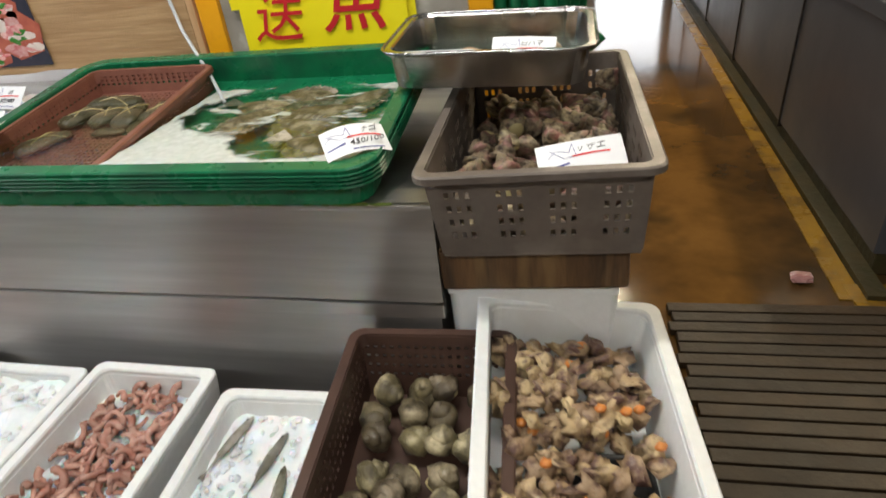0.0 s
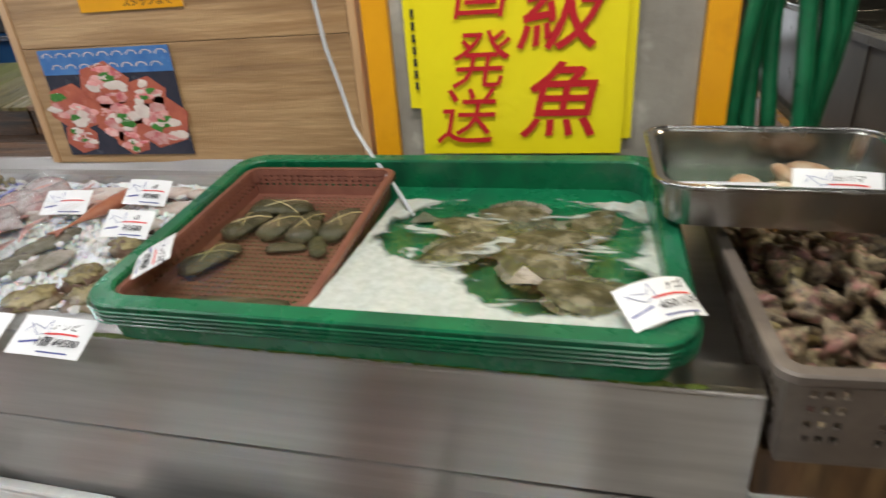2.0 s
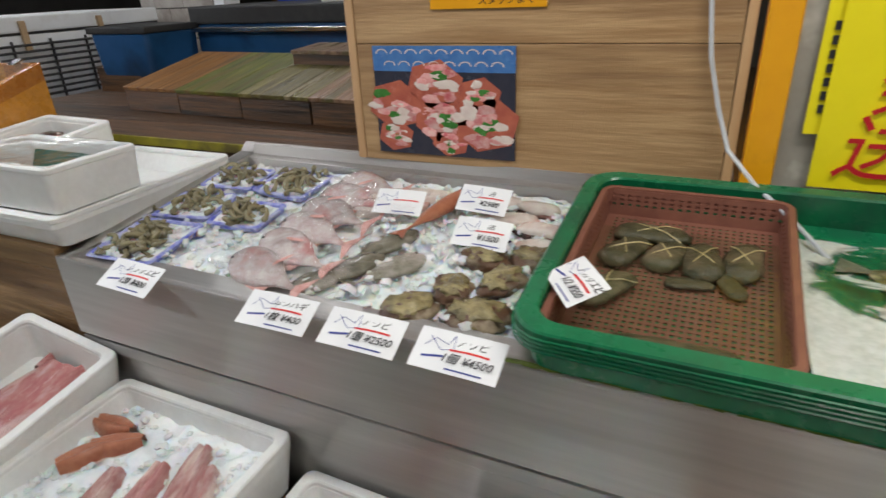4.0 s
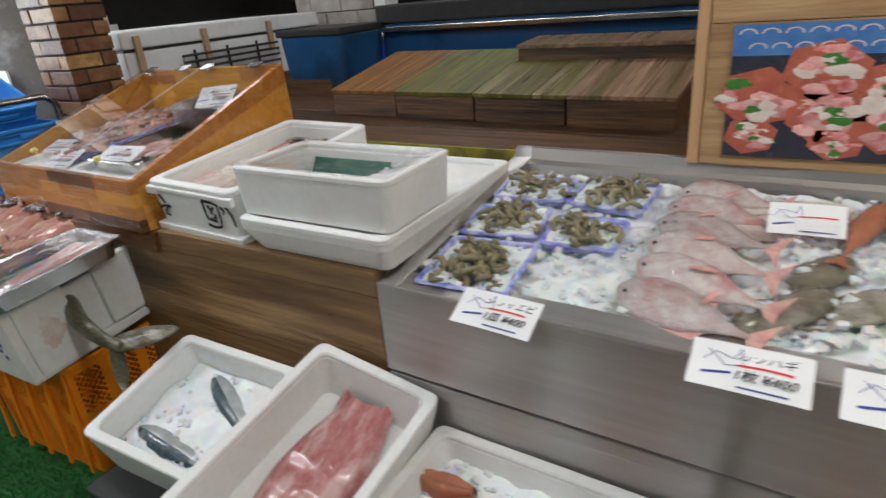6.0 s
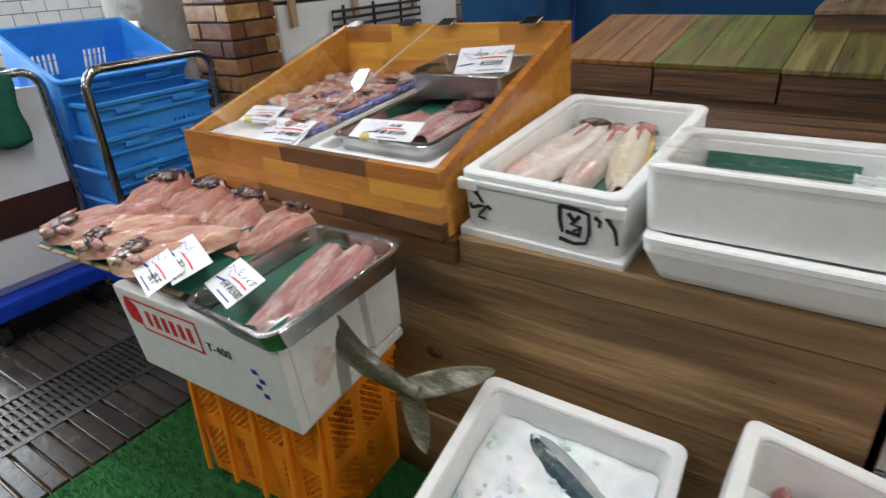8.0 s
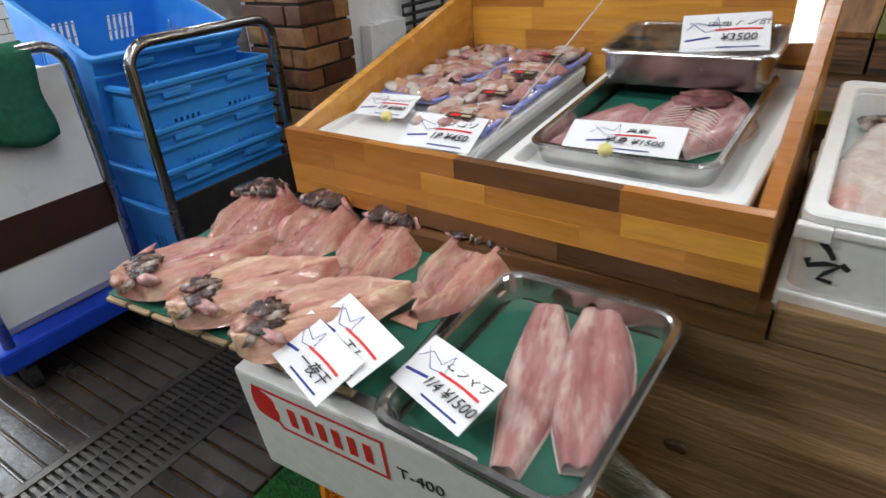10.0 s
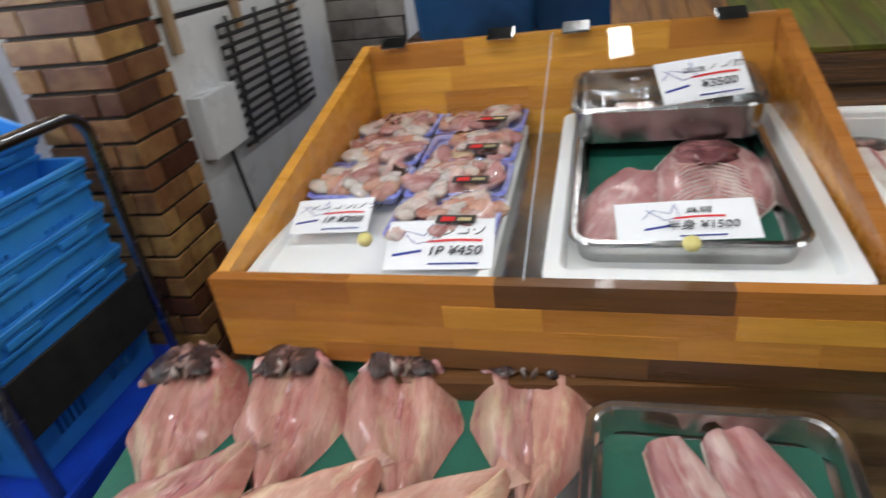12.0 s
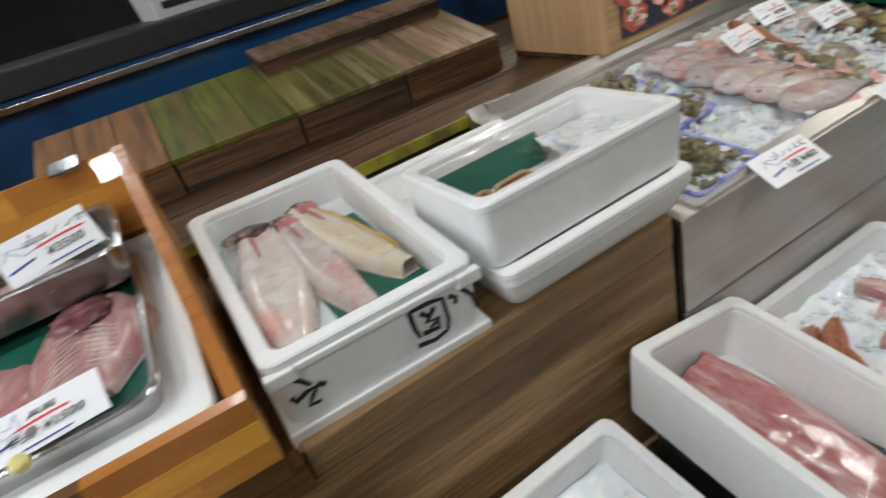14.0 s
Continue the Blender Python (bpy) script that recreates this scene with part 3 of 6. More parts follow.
# plank pedestal beside the counter
pedestal = thing("plank_pedestal", "weathered brown timber pedestal of stacked planks", "pedestal")
part("core", box(-4.12, -2.53, 1.0, 1.6, 0.002, 0.685), "wood_dark", pedestal)
for i, (z0, z1) in enumerate(((0.0, 0.225), (0.23, 0.457), (0.463, 0.688))):
    part("plank", box(-4.16, -2.512, 0.957 + 0.008 * (i % 2), 0.998, z0, z1, 0.004), "wood_plank", pedestal)
for kx, kz, ks in ((-3.62, 0.62, 0.012), (-3.05, 0.64, 0.014), (-2.66, 0.615, 0.018), (-2.58, 0.55, 0.012), (-3.35, 0.42, 0.016), (-2.80, 0.40, 0.013), (-3.75, 0.57, 0.012), (-3.2, 0.2, 0.016)):
    bm = bmesh.new()
    lump(bm, (kx, 0.9605, kz), (ks * 1.3, 0.0035, ks * 0.8), kx, 0.4, 3, 3)
    part("knot", bm, "knot", pedestal, smooth=True)
part("top_board", box(-3.262, -2.512, 0.955, 1.64, 0.69, 0.748, 0.003), "wood_plank", pedestal)
# the case leans on a dark tapered batten
bm = bmesh.new()
loft([[Vector((x, y, z)) for x, z in ((-4.0, 0.689), (-3.266, 0.689), (-3.266, 0.741), (-4.0, 0.716))] for y in (0.944, 1.6)], bm=bm)
part("batten", bm, "stave_dark", pedestal, "black tapered batten")

# plank platform behind the counter
platform = thing("plank_platform", "dark wet plank platform behind the counter", "platform")
part("core", box(-4.3, -1.0, 1.68, 3.3, 0.002, 0.80), "wood_dark", platform)
for i in range(7):
    part("plank", box(-4.3, -1.0, 1.67 + i * 0.235, 1.90 + i * 0.235, 0.80, 0.828, 0.003), "wood_dark", platform)
part("edge_strip", box(-4.3, -1.0, 1.66, 1.668, 0.80, 0.832, 0.002), "yellow_edge", platform, "worn yellow edge strip")

def wooden_box(x0, x1, y0, y1, z0, h, top, label, nb=3, turn=-3.5, slope=11.6, name="upturned_wooden_box"):
    """A low box whose lid slopes up to the back."""
    t = thing(name, label, "wooden box", pose((x0 + x1) / 2, y0, z0, 0, 0, turn), "wooden boxes on the platform")
    w, d = x1 - x0, y1 - y0
    k = math.tan(radians(slope))
    part("body", loft([[Vector((x, y, z)) for y, z in ((0, 0), (d, 0), (d, h - 0.017 + k * d), (0, h - 0.017))] for x in (-w / 2, w / 2)]), "wood_dark", t)
    for i in range(nb):
        part("board", box(-w / 2 - 0.004 + i * (w + 0.008) / nb, -w / 2 - 0.006 + (i + 1) * (w + 0.008) / nb, -0.007, d / math.cos(radians(slope)), -0.0155, 0, 0.002), top, t, m=pose(0, 0, h, slope, 0, 0))


xs = [-3.545, -3.195, -2.825, -2.465, -2.105]
ys = [2.055, 2.03, 2.005, 1.985]
for i, (top, lab) in enumerate((("wood_brown", "dark brown upturned wooden box"), ("wood_moss", "moss-green upturned wooden box"), ("wood_green", "green-tinged upturned wooden box"), ("wood_worn", "bleached brown upturned wooden box"))):
    wooden_box(xs[i] + 0.004, xs[i + 1] - 0.004, ys[i], ys[i] + 0.48, 0.829, 0.106, top, lab)
wooden_box(-2.79, -2.11, 2.33, 2.53, 1.003, 0.06, "wood_worn", "long wet wooden plank box lying on the others", 1, -3.5, 4.0, "plank_box")

# timber box with posters that stands behind the counter
panel = thing("panel_cabinet", "tall cedar plank cabinet with posters on its front", "cabinet")
for i in range(3):
    z0 = 0.845 + i * 0.32
    part("board", box(-1.985, -1.035, 1.60, 1.622, z0, z0 + 0.3185, 0.002), "wood_panel", panel)
part("side_board", box(-2.012, -1.987, 1.598, 2.02, 0.845, 1.80, 0.002), "wood_end", panel, "pale pine end board")
part("side_board", box(-1.033, -1.012, 1.598, 2.02, 0.845, 1.80, 0.002), "wood_end", panel)
part("back", box(-1.985, -1.035, 1.985, 2.02, 0.845, 1.79), "wood_dark", panel)
part("lower_body", box(-2.01, -1.012, 1.69, 2.02, 0.83, 0.844), "wood_dark", panel)

# yellow posts and the stained board between them
for x in (-0.995, -0.236):
    p = thing("steel_post", "yellow enamelled square steel post", "post", None, "yellow posts")
    part("shaft", box(x, x + 0.064, 1.585, 1.65, 0, 3.1, 0.004), "yellow_post", p)
    part("foot_plate", box(x - 0.03, x + 0.094, 1.56, 1.68, 0, 0.012), "yellow_post", p)
bd = thing("stained_board", "weathered grey board with white stains between the posts", "board")
part("sheet", box(-0.93, -0.238, 1.60, 1.625, 0.0, 2.2, 0.002), "plaster", bd)

# vinyl sign
sign = thing("vinyl_sign", "yellow vinyl sign with red brush lettering", "sign", pose(-0.63, 1.578, 0))
part("sheet", sheet(-0.235, 0.235, 0.873, 1.55, 10, 14, lambda u, v: Vector((u, -0.006 + 0.005 * math.sin(9 * u + 4 * v) * (1.3 - v), v))), "sign_yellow", sign)
part("under_sheet", box(-0.262, -0.18, 0.004, 0.006, 0.985, 1.55), "sign_yellow", sign, "narrow yellow slip behind the sheet")
part("under_sheet", box(0.15, 0.256, 0.004, 0.006, 0.905, 1.55), "sign_yellow", sign)
for ch, u, v, s in (("魚", 0.09, 0.985, 0.165), ("級", 0.085, 1.18, 0.165), ("送", -0.13, 0.955, 0.13), ("発", -0.095, 1.085, 0.125), ("国", -0.085, 1.235, 0.12)):
    text_mesh(ch, s * 1.1, "sign_red", sign, pose(u, -0.0125, v, 90, 0, 0), "red_character", 0.0015 if ch in "魚級" else 0.0, skew=0.22)
bm = bmesh.new()
for i in range(7):
    z = 1.03 + i * 0.027
    box(-0.245, -0.232, -0.001, 0.003, z, z + 0.017, 0, bm)
part("small_print", bm, "ink", sign)

# coiled hose on the post
hose = thing("garden_hose", "coiled green hose hanging beside the yellow post", "hose")
for i in range(12):
    x = -0.145 + (i % 6) * 0.036 + (0.018 if i > 5 else 0.0)
    yy = 1.60 + 0.03 * (i % 3) + (0.055 if i > 5 else 0.0)
    part("coil", tubes([[(x + 0.012 * math.sin(k * 0.5 + i), yy + 0.02 * math.sin(k * 0.9 + i), 1.75 - k * 0.09) for k in range(11)] + [(x + 0.02 + 0.02 * k, yy, 0.83 - 0.02 * math.sin(k * 1.57)) for k in range(3)]], 0.017, 8), "hose", hose, smooth=True)

# wall of dark tanks along the side aisle
tank = thing("tank_row", "row of dark coated steel fish tanks along the aisle", "tank")
A, B = Vector((1.0, 1.76, 0)), Vector((1.40, 7.8, 0))
dirv = (B - A).normalized()
nrm = Vector((dirv.y, -dirv.x, 0))
turn = math.degrees(math.atan2(dirv.y, dirv.x))
L = (B - A).length
tank.matrix_world = pose(A.x, A.y, 0, 0, 0, turn)
part("plinth", box(0.0, L, -0.85, -0.012, 0.0, 0.075, 0.004), "grime", tank, "mossy black plinth")
for i in range(5):
    a, b = i * L / 5, (i + 1) * L / 5 - 0.012
    part("panel", box(a, b, -0.84, -0.0, 0.08, 0.72, 0.004), "slate", tank)
    part("rim", box(a - 0.002, b + 0.004, -0.86, 0.012, 0.722, 0.775, 0.005), "slate", tank)
    part("seam_bar", box(b + 0.0, b + 0.012, -0.8, 0.008, 0.06, 0.73), "grating", tank)
    part("tank_cover", box(a + 0.05, b - 0.05, -0.8, -0.06, 0.777, 0.80, 0.003), "steel_pan", tank, "wet steel cover")

# floor of the side aisle
lane = tagged(part("floor_line", box(-0.1, L, 0.055, 0.125, -0.0035, 0.002), "yellow_line", None, m=pose(A.x, A.y - 0.05, 0, 0, 0, turn)), "worn yellow line painted on the floor", "line", kind="structure")
tagged(part("floor_edge", box(-0.1, L, -0.01, 0.05, -0.0035, 0.02), "grime", None, m=pose(A.x, A.y - 0.05, 0, 0, 0, turn)), "mossy strip along the tanks", "kerb", kind="structure")
tagged(part("floor_end_line", box(0.905, 1.6, 1.57, 1.70, -0.0035, 0.003), "yellow_line"), "worn yellow line painted on the floor", "line", kind="structure")
duck = thing("duckboard", "wet dark slatted duckboard on the floor", "duckboard", kind="structure")
slat = None
for i in range(48):
    bm = box(-0.72, 0.72, -0.0205, 0.0205, 0, 0.022, 0.003) if slat is None else None
    if slat is None:
        slat = part("slat", bm, "floor_slat", duck)
        slat.location = (1.06, 1.54, 0)
        continue
    ob = new("slat", slat.data)
    ob.parent = duck
    ob.location = (1.06 + 0.01 * math.sin(i * 2.3), 1.54 - i * 0.0475, 0)

# ---- containers ----
def foam_box(label, w, d, h, m, group="styrofoam boxes", t=0.022, material="foam", taper=0.93, name="styrofoam_box"):
    """Origin at the middle of the rim's height: the box hangs below it."""
    ob = thing(name, label, "box", m, group)
    part("shell", tub(w, d, h - 0.012, t, taper, 0.022), material, ob, m=pose(0, 0, -h))
    part("rim", loft([ring(w + 0.003, d + 0.003, 0.023, -0.0125), ring(w + 0.003, d + 0.003, 0.023, -0.003), ring(w - 0.003, d - 0.003, 0.023, 0), ring(w - 2 * t + 0.002, d - 2 * t + 0.002, 0.022, 0), ring(w - 2 * t - 0.004, d - 2 * t - 0.004, 0.022, -0.004), ring(w - 2 * t - 0.004, d - 2 * t - 0.004, 0.022, -0.0125), ring(w + 0.003, d + 0.003, 0.023, -0.0125)], False, False), material, ob)
    return ob


def plane_pose(bl, br, fl, w, d):
    """The pose of a rim whose back left, back right and front left corners are given."""
    bl, br, fl = Vector(bl), Vector(br), Vector(fl)
    x = (br - bl).normalized()
    y = (bl - fl)
    z = x.cross(y).normalized()
    y = z.cross(x)
    c = bl + x * w / 2 - y * d / 2
    return Matrix(((x.x, y.x, z.x, c.x), (x.y, y.y, z.y, c.y), (x.z, y.z, z.z, c.z), (0, 0, 0, 1)))


def perforated_crate(name, label, w, d, h, m, material, nu, nv, group="", taper=0.88, cat="crate", slots=None, lip=0.02, perf_floor=False):
    """A plastic crate with slotted walls; origin at the rim's middle."""
    ob = thing(name, label, cat, m, group)
    bw, bd = w * taper, d * taper
    iw, idd = w - 2 * lip, d - 2 * lip
    hole = slots or (lambda i, j: i % 2 == 1 and j % 3 == 1 and 2 < j < nv - 3)
    for k, (ax, sgn) in enumerate((("y", -1), ("y", 1), ("x", -1), ("x", 1))):
        def fn(a, b):
            ww, dd = bw + (iw - bw) * b, bd + (idd - bd) * b
            if ax == "y":
                return Vector(((a - 0.5) * ww, sgn * dd / 2, -h + 0.01 + b * (h - 0.014)))
            return Vector((sgn * ww / 2, (a - 0.5) * dd, -h + 0.01 + b * (h - 0.014)))
        n = nu if ax == "y" else max(6, int(nu * d / w))
        solid(part("wall", perforated(n, nv, fn, hole), material, ob), 0.004)
    if perf_floor:
        solid(part("base", perforated(52, 66, lambda a, b: Vector(((a - 0.5) * bw, (b - 0.5) * bd, -h + 0.012)), lambda i, j: (i % 2 == 1 and j % 2 == 1 and 2 < i < 50 and 2 < j < 64)), material, ob), 0.003)
    else:
        part("base", box(-bw / 2, bw / 2, -bd / 2, bd / 2, -h, -h + 0.012, 0.003), material, ob)
    rings = [ring(iw - 0.006, idd - 0.006, 0.02, -0.03), ring(iw + 0.004, idd + 0.004, 0.02, -0.03), ring(iw + 0.006, idd + 0.006, 0.02, -0.014), ring(w, d, 0.03, -0.014), ring(w, d, 0.03, -0.003), ring(w - 0.006, d - 0.006, 0.03, 0), ring(iw, idd, 0.02, 0)]
    rings.append(rings[0])
    part("rim", loft(rings, False, False), material, ob, smooth=False)
    return ob


# green tray of sea water on the counter
TRAY = counter_at @ pose(1.675, 0.288, cz(0.288) + 0.004, SLOPE, 0, 0)
tray = thing("green_tray", "deep green plastic tray of sea water with ribbed rim", "tray", TRAY)
TW, TD, TH = 1.0, 0.612, 0.085
part("shell", tub(TW, TD, TH, 0.014, 0.95, 0.05, 0.018, 0.04), "green_tray", tray)
for k in range(4):
    part("rim_rib", loft([ring(TW + 0.002 + 0.004, TD + 0.006, 0.068, TH - 0.009 - k * 0.0085), ring(TW + 0.010, TD + 0.010, 0.07, TH - 0.011 - k * 0.0085), ring(TW + 0.006, TD + 0.006, 0.068, TH - 0.013 - k * 0.0085)], False, False), "green_tray", tray)

# brown colander in the tray
colander = perforated_crate("plastic_colander", "reddish brown plastic colander standing in the tray", 0.378, 0.53, 0.073, TRAY @ pose(-0.273, -0.012, 0.076), "brown_plastic", 40, 12, cat="colander", perf_floor=True, slots=lambda i, j: i % 2 == 1 and j % 2 == 1 and j > 3 and j < 10, taper=0.9, lip=0.014)

# crate of turban shells on its timber block
CR = pose(-0.048, 1.165, 0.832, 0.4, -2.0, -0.6)
crate = perforated_crate("slotted_crate", "taupe plastic crate of turban shells with slotted sides", 0.405, 0.69, 0.185, CR, "grey_crate", 41, 24, "slotted crates", 0.86,
                         slots=lambda i, j: (i % 10 in (3, 5, 7)) and j % 4 in (1, 2) and 3 < j < 20)
blk = thing("timber_block", "scorched brown timber block under the crate", "timber", pose(-0.055, 1.16, 0.555, 0, -2.0, -0.6))
part("block", box(-0.175, 0.175, -0.27, 0.30, 0, 0.09, 0.008), "block", blk)
st = foam_box("white styrofoam box used as a stand", 0.33, 0.55, 0.547, pose(-0.06, 1.18, 0.551, 0, -1, -0.6), "foam stands", taper=0.97, name="foam_stand")
part("lid", box(-0.165, 0.165, -0.275, 0.275, -0.02, 0.0, 0.004), "foam", st)

# steel tray of scallops across the crate's back
sp = thing("steel_tray", "shallow stainless tray of shellfish across the crate", "tray", pose(-0.15, 1.295, 0.876, 3.0, 1.2, -1.5))
part("pan", tub(0.43, 0.32, 0.075, 0.003, 0.9, 0.04, 0.012, 0.006), "steel_pan", sp)
rim_ = [tuple(p) for p in ring(0.43, 0.32, 0.052, 0.075, 6)]
part("rolled_rim", tubes([rim_ + rim_[:2]], 0.0035, 6), "chrome", sp, smooth=True)
part("water", box(-0.185, 0.185, -0.13, 0.13, 0.008, 0.010), "water", sp, "film of water").visible_shadow = False

# boxes standing low in front of the counter
oyster = foam_box("white styrofoam box of brown shellfish with a black tray", 0.35, 0.50, 0.16, plane_pose((-0.164, 0.918, 0.525), (0.176, 0.943, 0.488), (-0.121, 0.458, 0.505), 0.345, 0.50))
dark = perforated_crate("slotted_crate", "dark brown plastic crate of top shells", 0.34, 0.50, 0.17, plane_pose((-0.43, 0.872, 0.467), (-0.10, 0.885, 0.46), (-0.395, 0.45, 0.455), 0.34, 0.50), "dark_crate", 35, 20, "slotted crates", 0.86, slots=lambda i, j: i % 2 == 1 and j % 3 == 1 and 5 < j < 17)
shrimps = foam_box("white styrofoam box of red shrimps on ice", 0.305, 0.47, 0.13, plane_pose((-1.068, 0.862, 0.352), (-0.766, 0.856, 0.347), (-1.03, 0.50, 0.345), 0.305, 0.47))
smallfish = foam_box("white styrofoam box of small fish on ice", 0.27, 0.47, 0.12, plane_pose((-0.735, 0.822, 0.325), (-0.47, 0.825, 0.325), (-0.69, 0.45, 0.32), 0.27, 0.47))
icebox = foam_box("white styrofoam box filled with crushed ice", 0.32, 0.47, 0.13, plane_pose((-1.40, 0.845, 0.353), (-1.085, 0.838, 0.35), (-1.36, 0.45, 0.345), 0.32, 0.47))
redfish = foam_box("white styrofoam box of red fish on ice", 0.37, 0.50, 0.13, plane_pose((-1.795, 0.925, 0.325), (-1.42, 0.915, 0.32), (-1.79, 0.5, 0.31), 0.37, 0.50))
pinkice = foam_box("white styrofoam box of pink fish in ice and water", 0.545, 0.52, 0.15, plane_pose((-2.375, 0.945, 0.408), (-1.832, 0.93, 0.41), (-2.36, 0.45, 0.39), 0.545, 0.52))
mack = foam_box("white styrofoam box of two mackerel on ice", 0.40, 0.345, 0.17, plane_pose((-3.160, 0.897, 0.476), (-2.766, 0.922, 0.452), (-3.215, 0.587, 0.412), 0.40, 0.345))
spine = foam_box("white styrofoam box holding a red fish frame", 0.325, 0.50, 0.14, plane_pose((-2.680, 0.932, 0.553), (-2.371, 0.938, 0.492), (-2.70, 0.50, 0.49), 0.325, 0.50))


def stand(x0, x1, y0, y1, h, name="crate_stand", label="black plastic crate used as a low stand"):
    t = thing(name, label, "stand", pose((x0 + x1) / 2, (y0 + y1) / 2, 0), "low stands")
    w, d = x1 - x0, y1 - y0
    part("shell", tub(w, d, h, 0.02, 0.97, 0.02), "black", t)
    part("deck", box(-w / 2 + 0.012, w / 2 - 0.012, -d / 2 + 0.012, d / 2 - 0.012, h - 0.012, h + 0.001), "black", t)


stand(-0.13, 0.16, 0.47, 0.84, 0.34)
stand(-0.41, -0.14, 0.45, 0.85, 0.287)
stand(-1.04, -0.79, 0.44, 0.84, 0.213)
stand(-0.71, -0.47, 0.42, 0.80, 0.2)
stand(-1.37, -1.12, 0.44, 0.82, 0.215)
stand(-1.78, -1.45, 0.48, 0.89, 0.18)
stand(-2.32, -1.86, 0.45, 0.90, 0.245)
stand(-3.14, -2.80, 0.52, 0.86, 0.262)
stand(-2.67, -2.40, 0.55, 0.90, 0.335)

# boxes on the pedestal
fbox = foam_box("white styrofoam box of gutted fish with black brush marks", 0.335, 0.535, 0.125, plane_pose((-3.248, 1.503, 0.936), (-2.912, 1.494, 0.932), (-3.256, 0.968, 0.888), 0.338, 0.535), taper=0.98)
part("tray_base", box(-0.174, 0.174, -0.276, 0.27, -0.143, -0.122, 0.004), "foam", fbox)
for x0, x1 in ((-0.174, -0.098), (-0.076, 0.042), (0.064, 0.174)):
    part("base_foot", box(x0, x1, -0.276, 0.27, -0.160, -0.1435, 0.003), "foam", fbox)
for sx in (-1, 1):
    part("corner_ledge", box(sx * 0.150 - 0.021, sx * 0.150 + 0.021, -0.277, -0.262, -0.036, -0.014, 0.003), "foam", fbox)
part("front_ledge", box(-0.128, 0.128, -0.275, -0.262, -0.026, -0.014, 0.003), "foam", fbox)
wbase = foam_box("low white styrofoam box under another box", 0.43, 0.60, 0.085, pose(-2.675, 1.24, 0.837), taper=0.9)
wbox = foam_box("white styrofoam box of brown tubs under cling film", 0.445, 0.255, 0.113, pose(-2.678, 1.087, 0.954, 0, 0, 0.3), taper=0.97)

# sloping varnished case
case_at = pose(-3.757, 0.966, 0.729, 0, -1.6, -4.3)
case = thing("display_case", "varnished butcher-block display case with a clear sloping lid", "display case", case_at)
WW, WD, ZF, ZB = 0.945, 0.62, 0.147, 0.367
BL, BR = -0.4025, 0.4425  # the back is narrower than the front
TH2 = 0.022
rng = random.Random(4)


def staves(x0, x1, y0, y1, z0, z1, rows, axis="x"):
    for r in range(rows):
        za, zb = z0 + (z1 - z0) * r / rows, z0 + (z1 - z0) * (r + 1) / rows
        a = x0 if axis == "x" else y0
        end = x1 if axis == "x" else y1
        while a < end - 0.01:
            b = min(end, a + rng.uniform(0.12, 0.34))
            if end - b < 0.06:
                b = end
            o = rng.uniform(0, 0.0012)
            # front's bottom row past x -0.25 and a few other staves are dark
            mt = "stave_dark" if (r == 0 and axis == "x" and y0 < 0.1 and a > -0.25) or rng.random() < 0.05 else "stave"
            if axis == "x":
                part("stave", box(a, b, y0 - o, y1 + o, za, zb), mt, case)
            else:
                part("stave", box(x0 - o, x1 + o, a, b, za, zb), mt, case)
            a = b


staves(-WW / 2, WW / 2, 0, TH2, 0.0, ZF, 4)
staves(BL + TH2, BR - TH2, WD - TH2, WD, 0.0, ZB, 7)
for x0, x1, s in ((-WW / 2, BL, 1), (WW / 2, BR, -1)):
    rows_ = 6
    for r in range(rows_):
        def cut(y, f):
            top = ZF + (ZB - ZF) * (y - TH2) / (WD - TH2)
            return top * f
        xa = x0 + (x1 - x0) * TH2 / WD
        f0, f1 = r / rows_, (r + 1) / rows_
        bm = bmesh.new()
        loft([[Vector((xx + o, y, z)) for xx, y, z in ((xa, TH2, cut(TH2, f0)), (x1, WD, cut(WD, f0)), (x1, WD, cut(WD, f1)), (xa, TH2, cut(TH2, f1)))] for o in (0, s * TH2)], bm=bm)
        part("side_stave", bm, "stave", case)
DECK = case_at @ pose(0, TH2, 0.095, 6.5, 0, 0)
part("deck", loft([[Vector((x, y, z)) for x, y in ((-WW / 2 + TH2 + 0.003, 0.001), (WW / 2 - TH2 - 0.003, 0.001), (BR - TH2 - 0.002, WD - 2 * TH2 - 0.004), (BL + TH2 + 0.002, WD - 2 * TH2 - 0.004))] for z in (-0.012, 0.0)]), "steel_pan", case, "steel floor sheet", m=pose(0, TH2, 0.095, 6.5, 0, 0))
ang = math.degrees(math.atan2(ZB - ZF, WD - TH2))
ll = math.hypot(ZB - ZF, WD - TH2)
lid_at = pose(0, TH2 * 0.3, ZF + 0.004, ang, 0, 0)
for xa, xb, xc, xd in ((-WW / 2 + 0.002, 0.013, 0.018, BL + 0.002), (0.016, WW / 2 - 0.002, BR - 0.002, 0.021)):
    lid = part("lid_panel", loft([[Vector((x, y, z)) for x, y in ((xa, 0.0), (xb, 0.0), (xc, ll - 0.02), (xd, ll - 0.02))] for z in (0, 0.003)]), "glass", case, "clear acrylic lid panel", m=lid_at)
    lid.visible_shadow = False
for k in (-0.32, -0.09, 0.06, 0.34):
    part("hinge", box(k - 0.027, k + 0.027, ll - 0.03, ll + 0.012, 0.003, 0.007, 0.002), "steel_pan", case, "small steel hinge", m=lid_at)
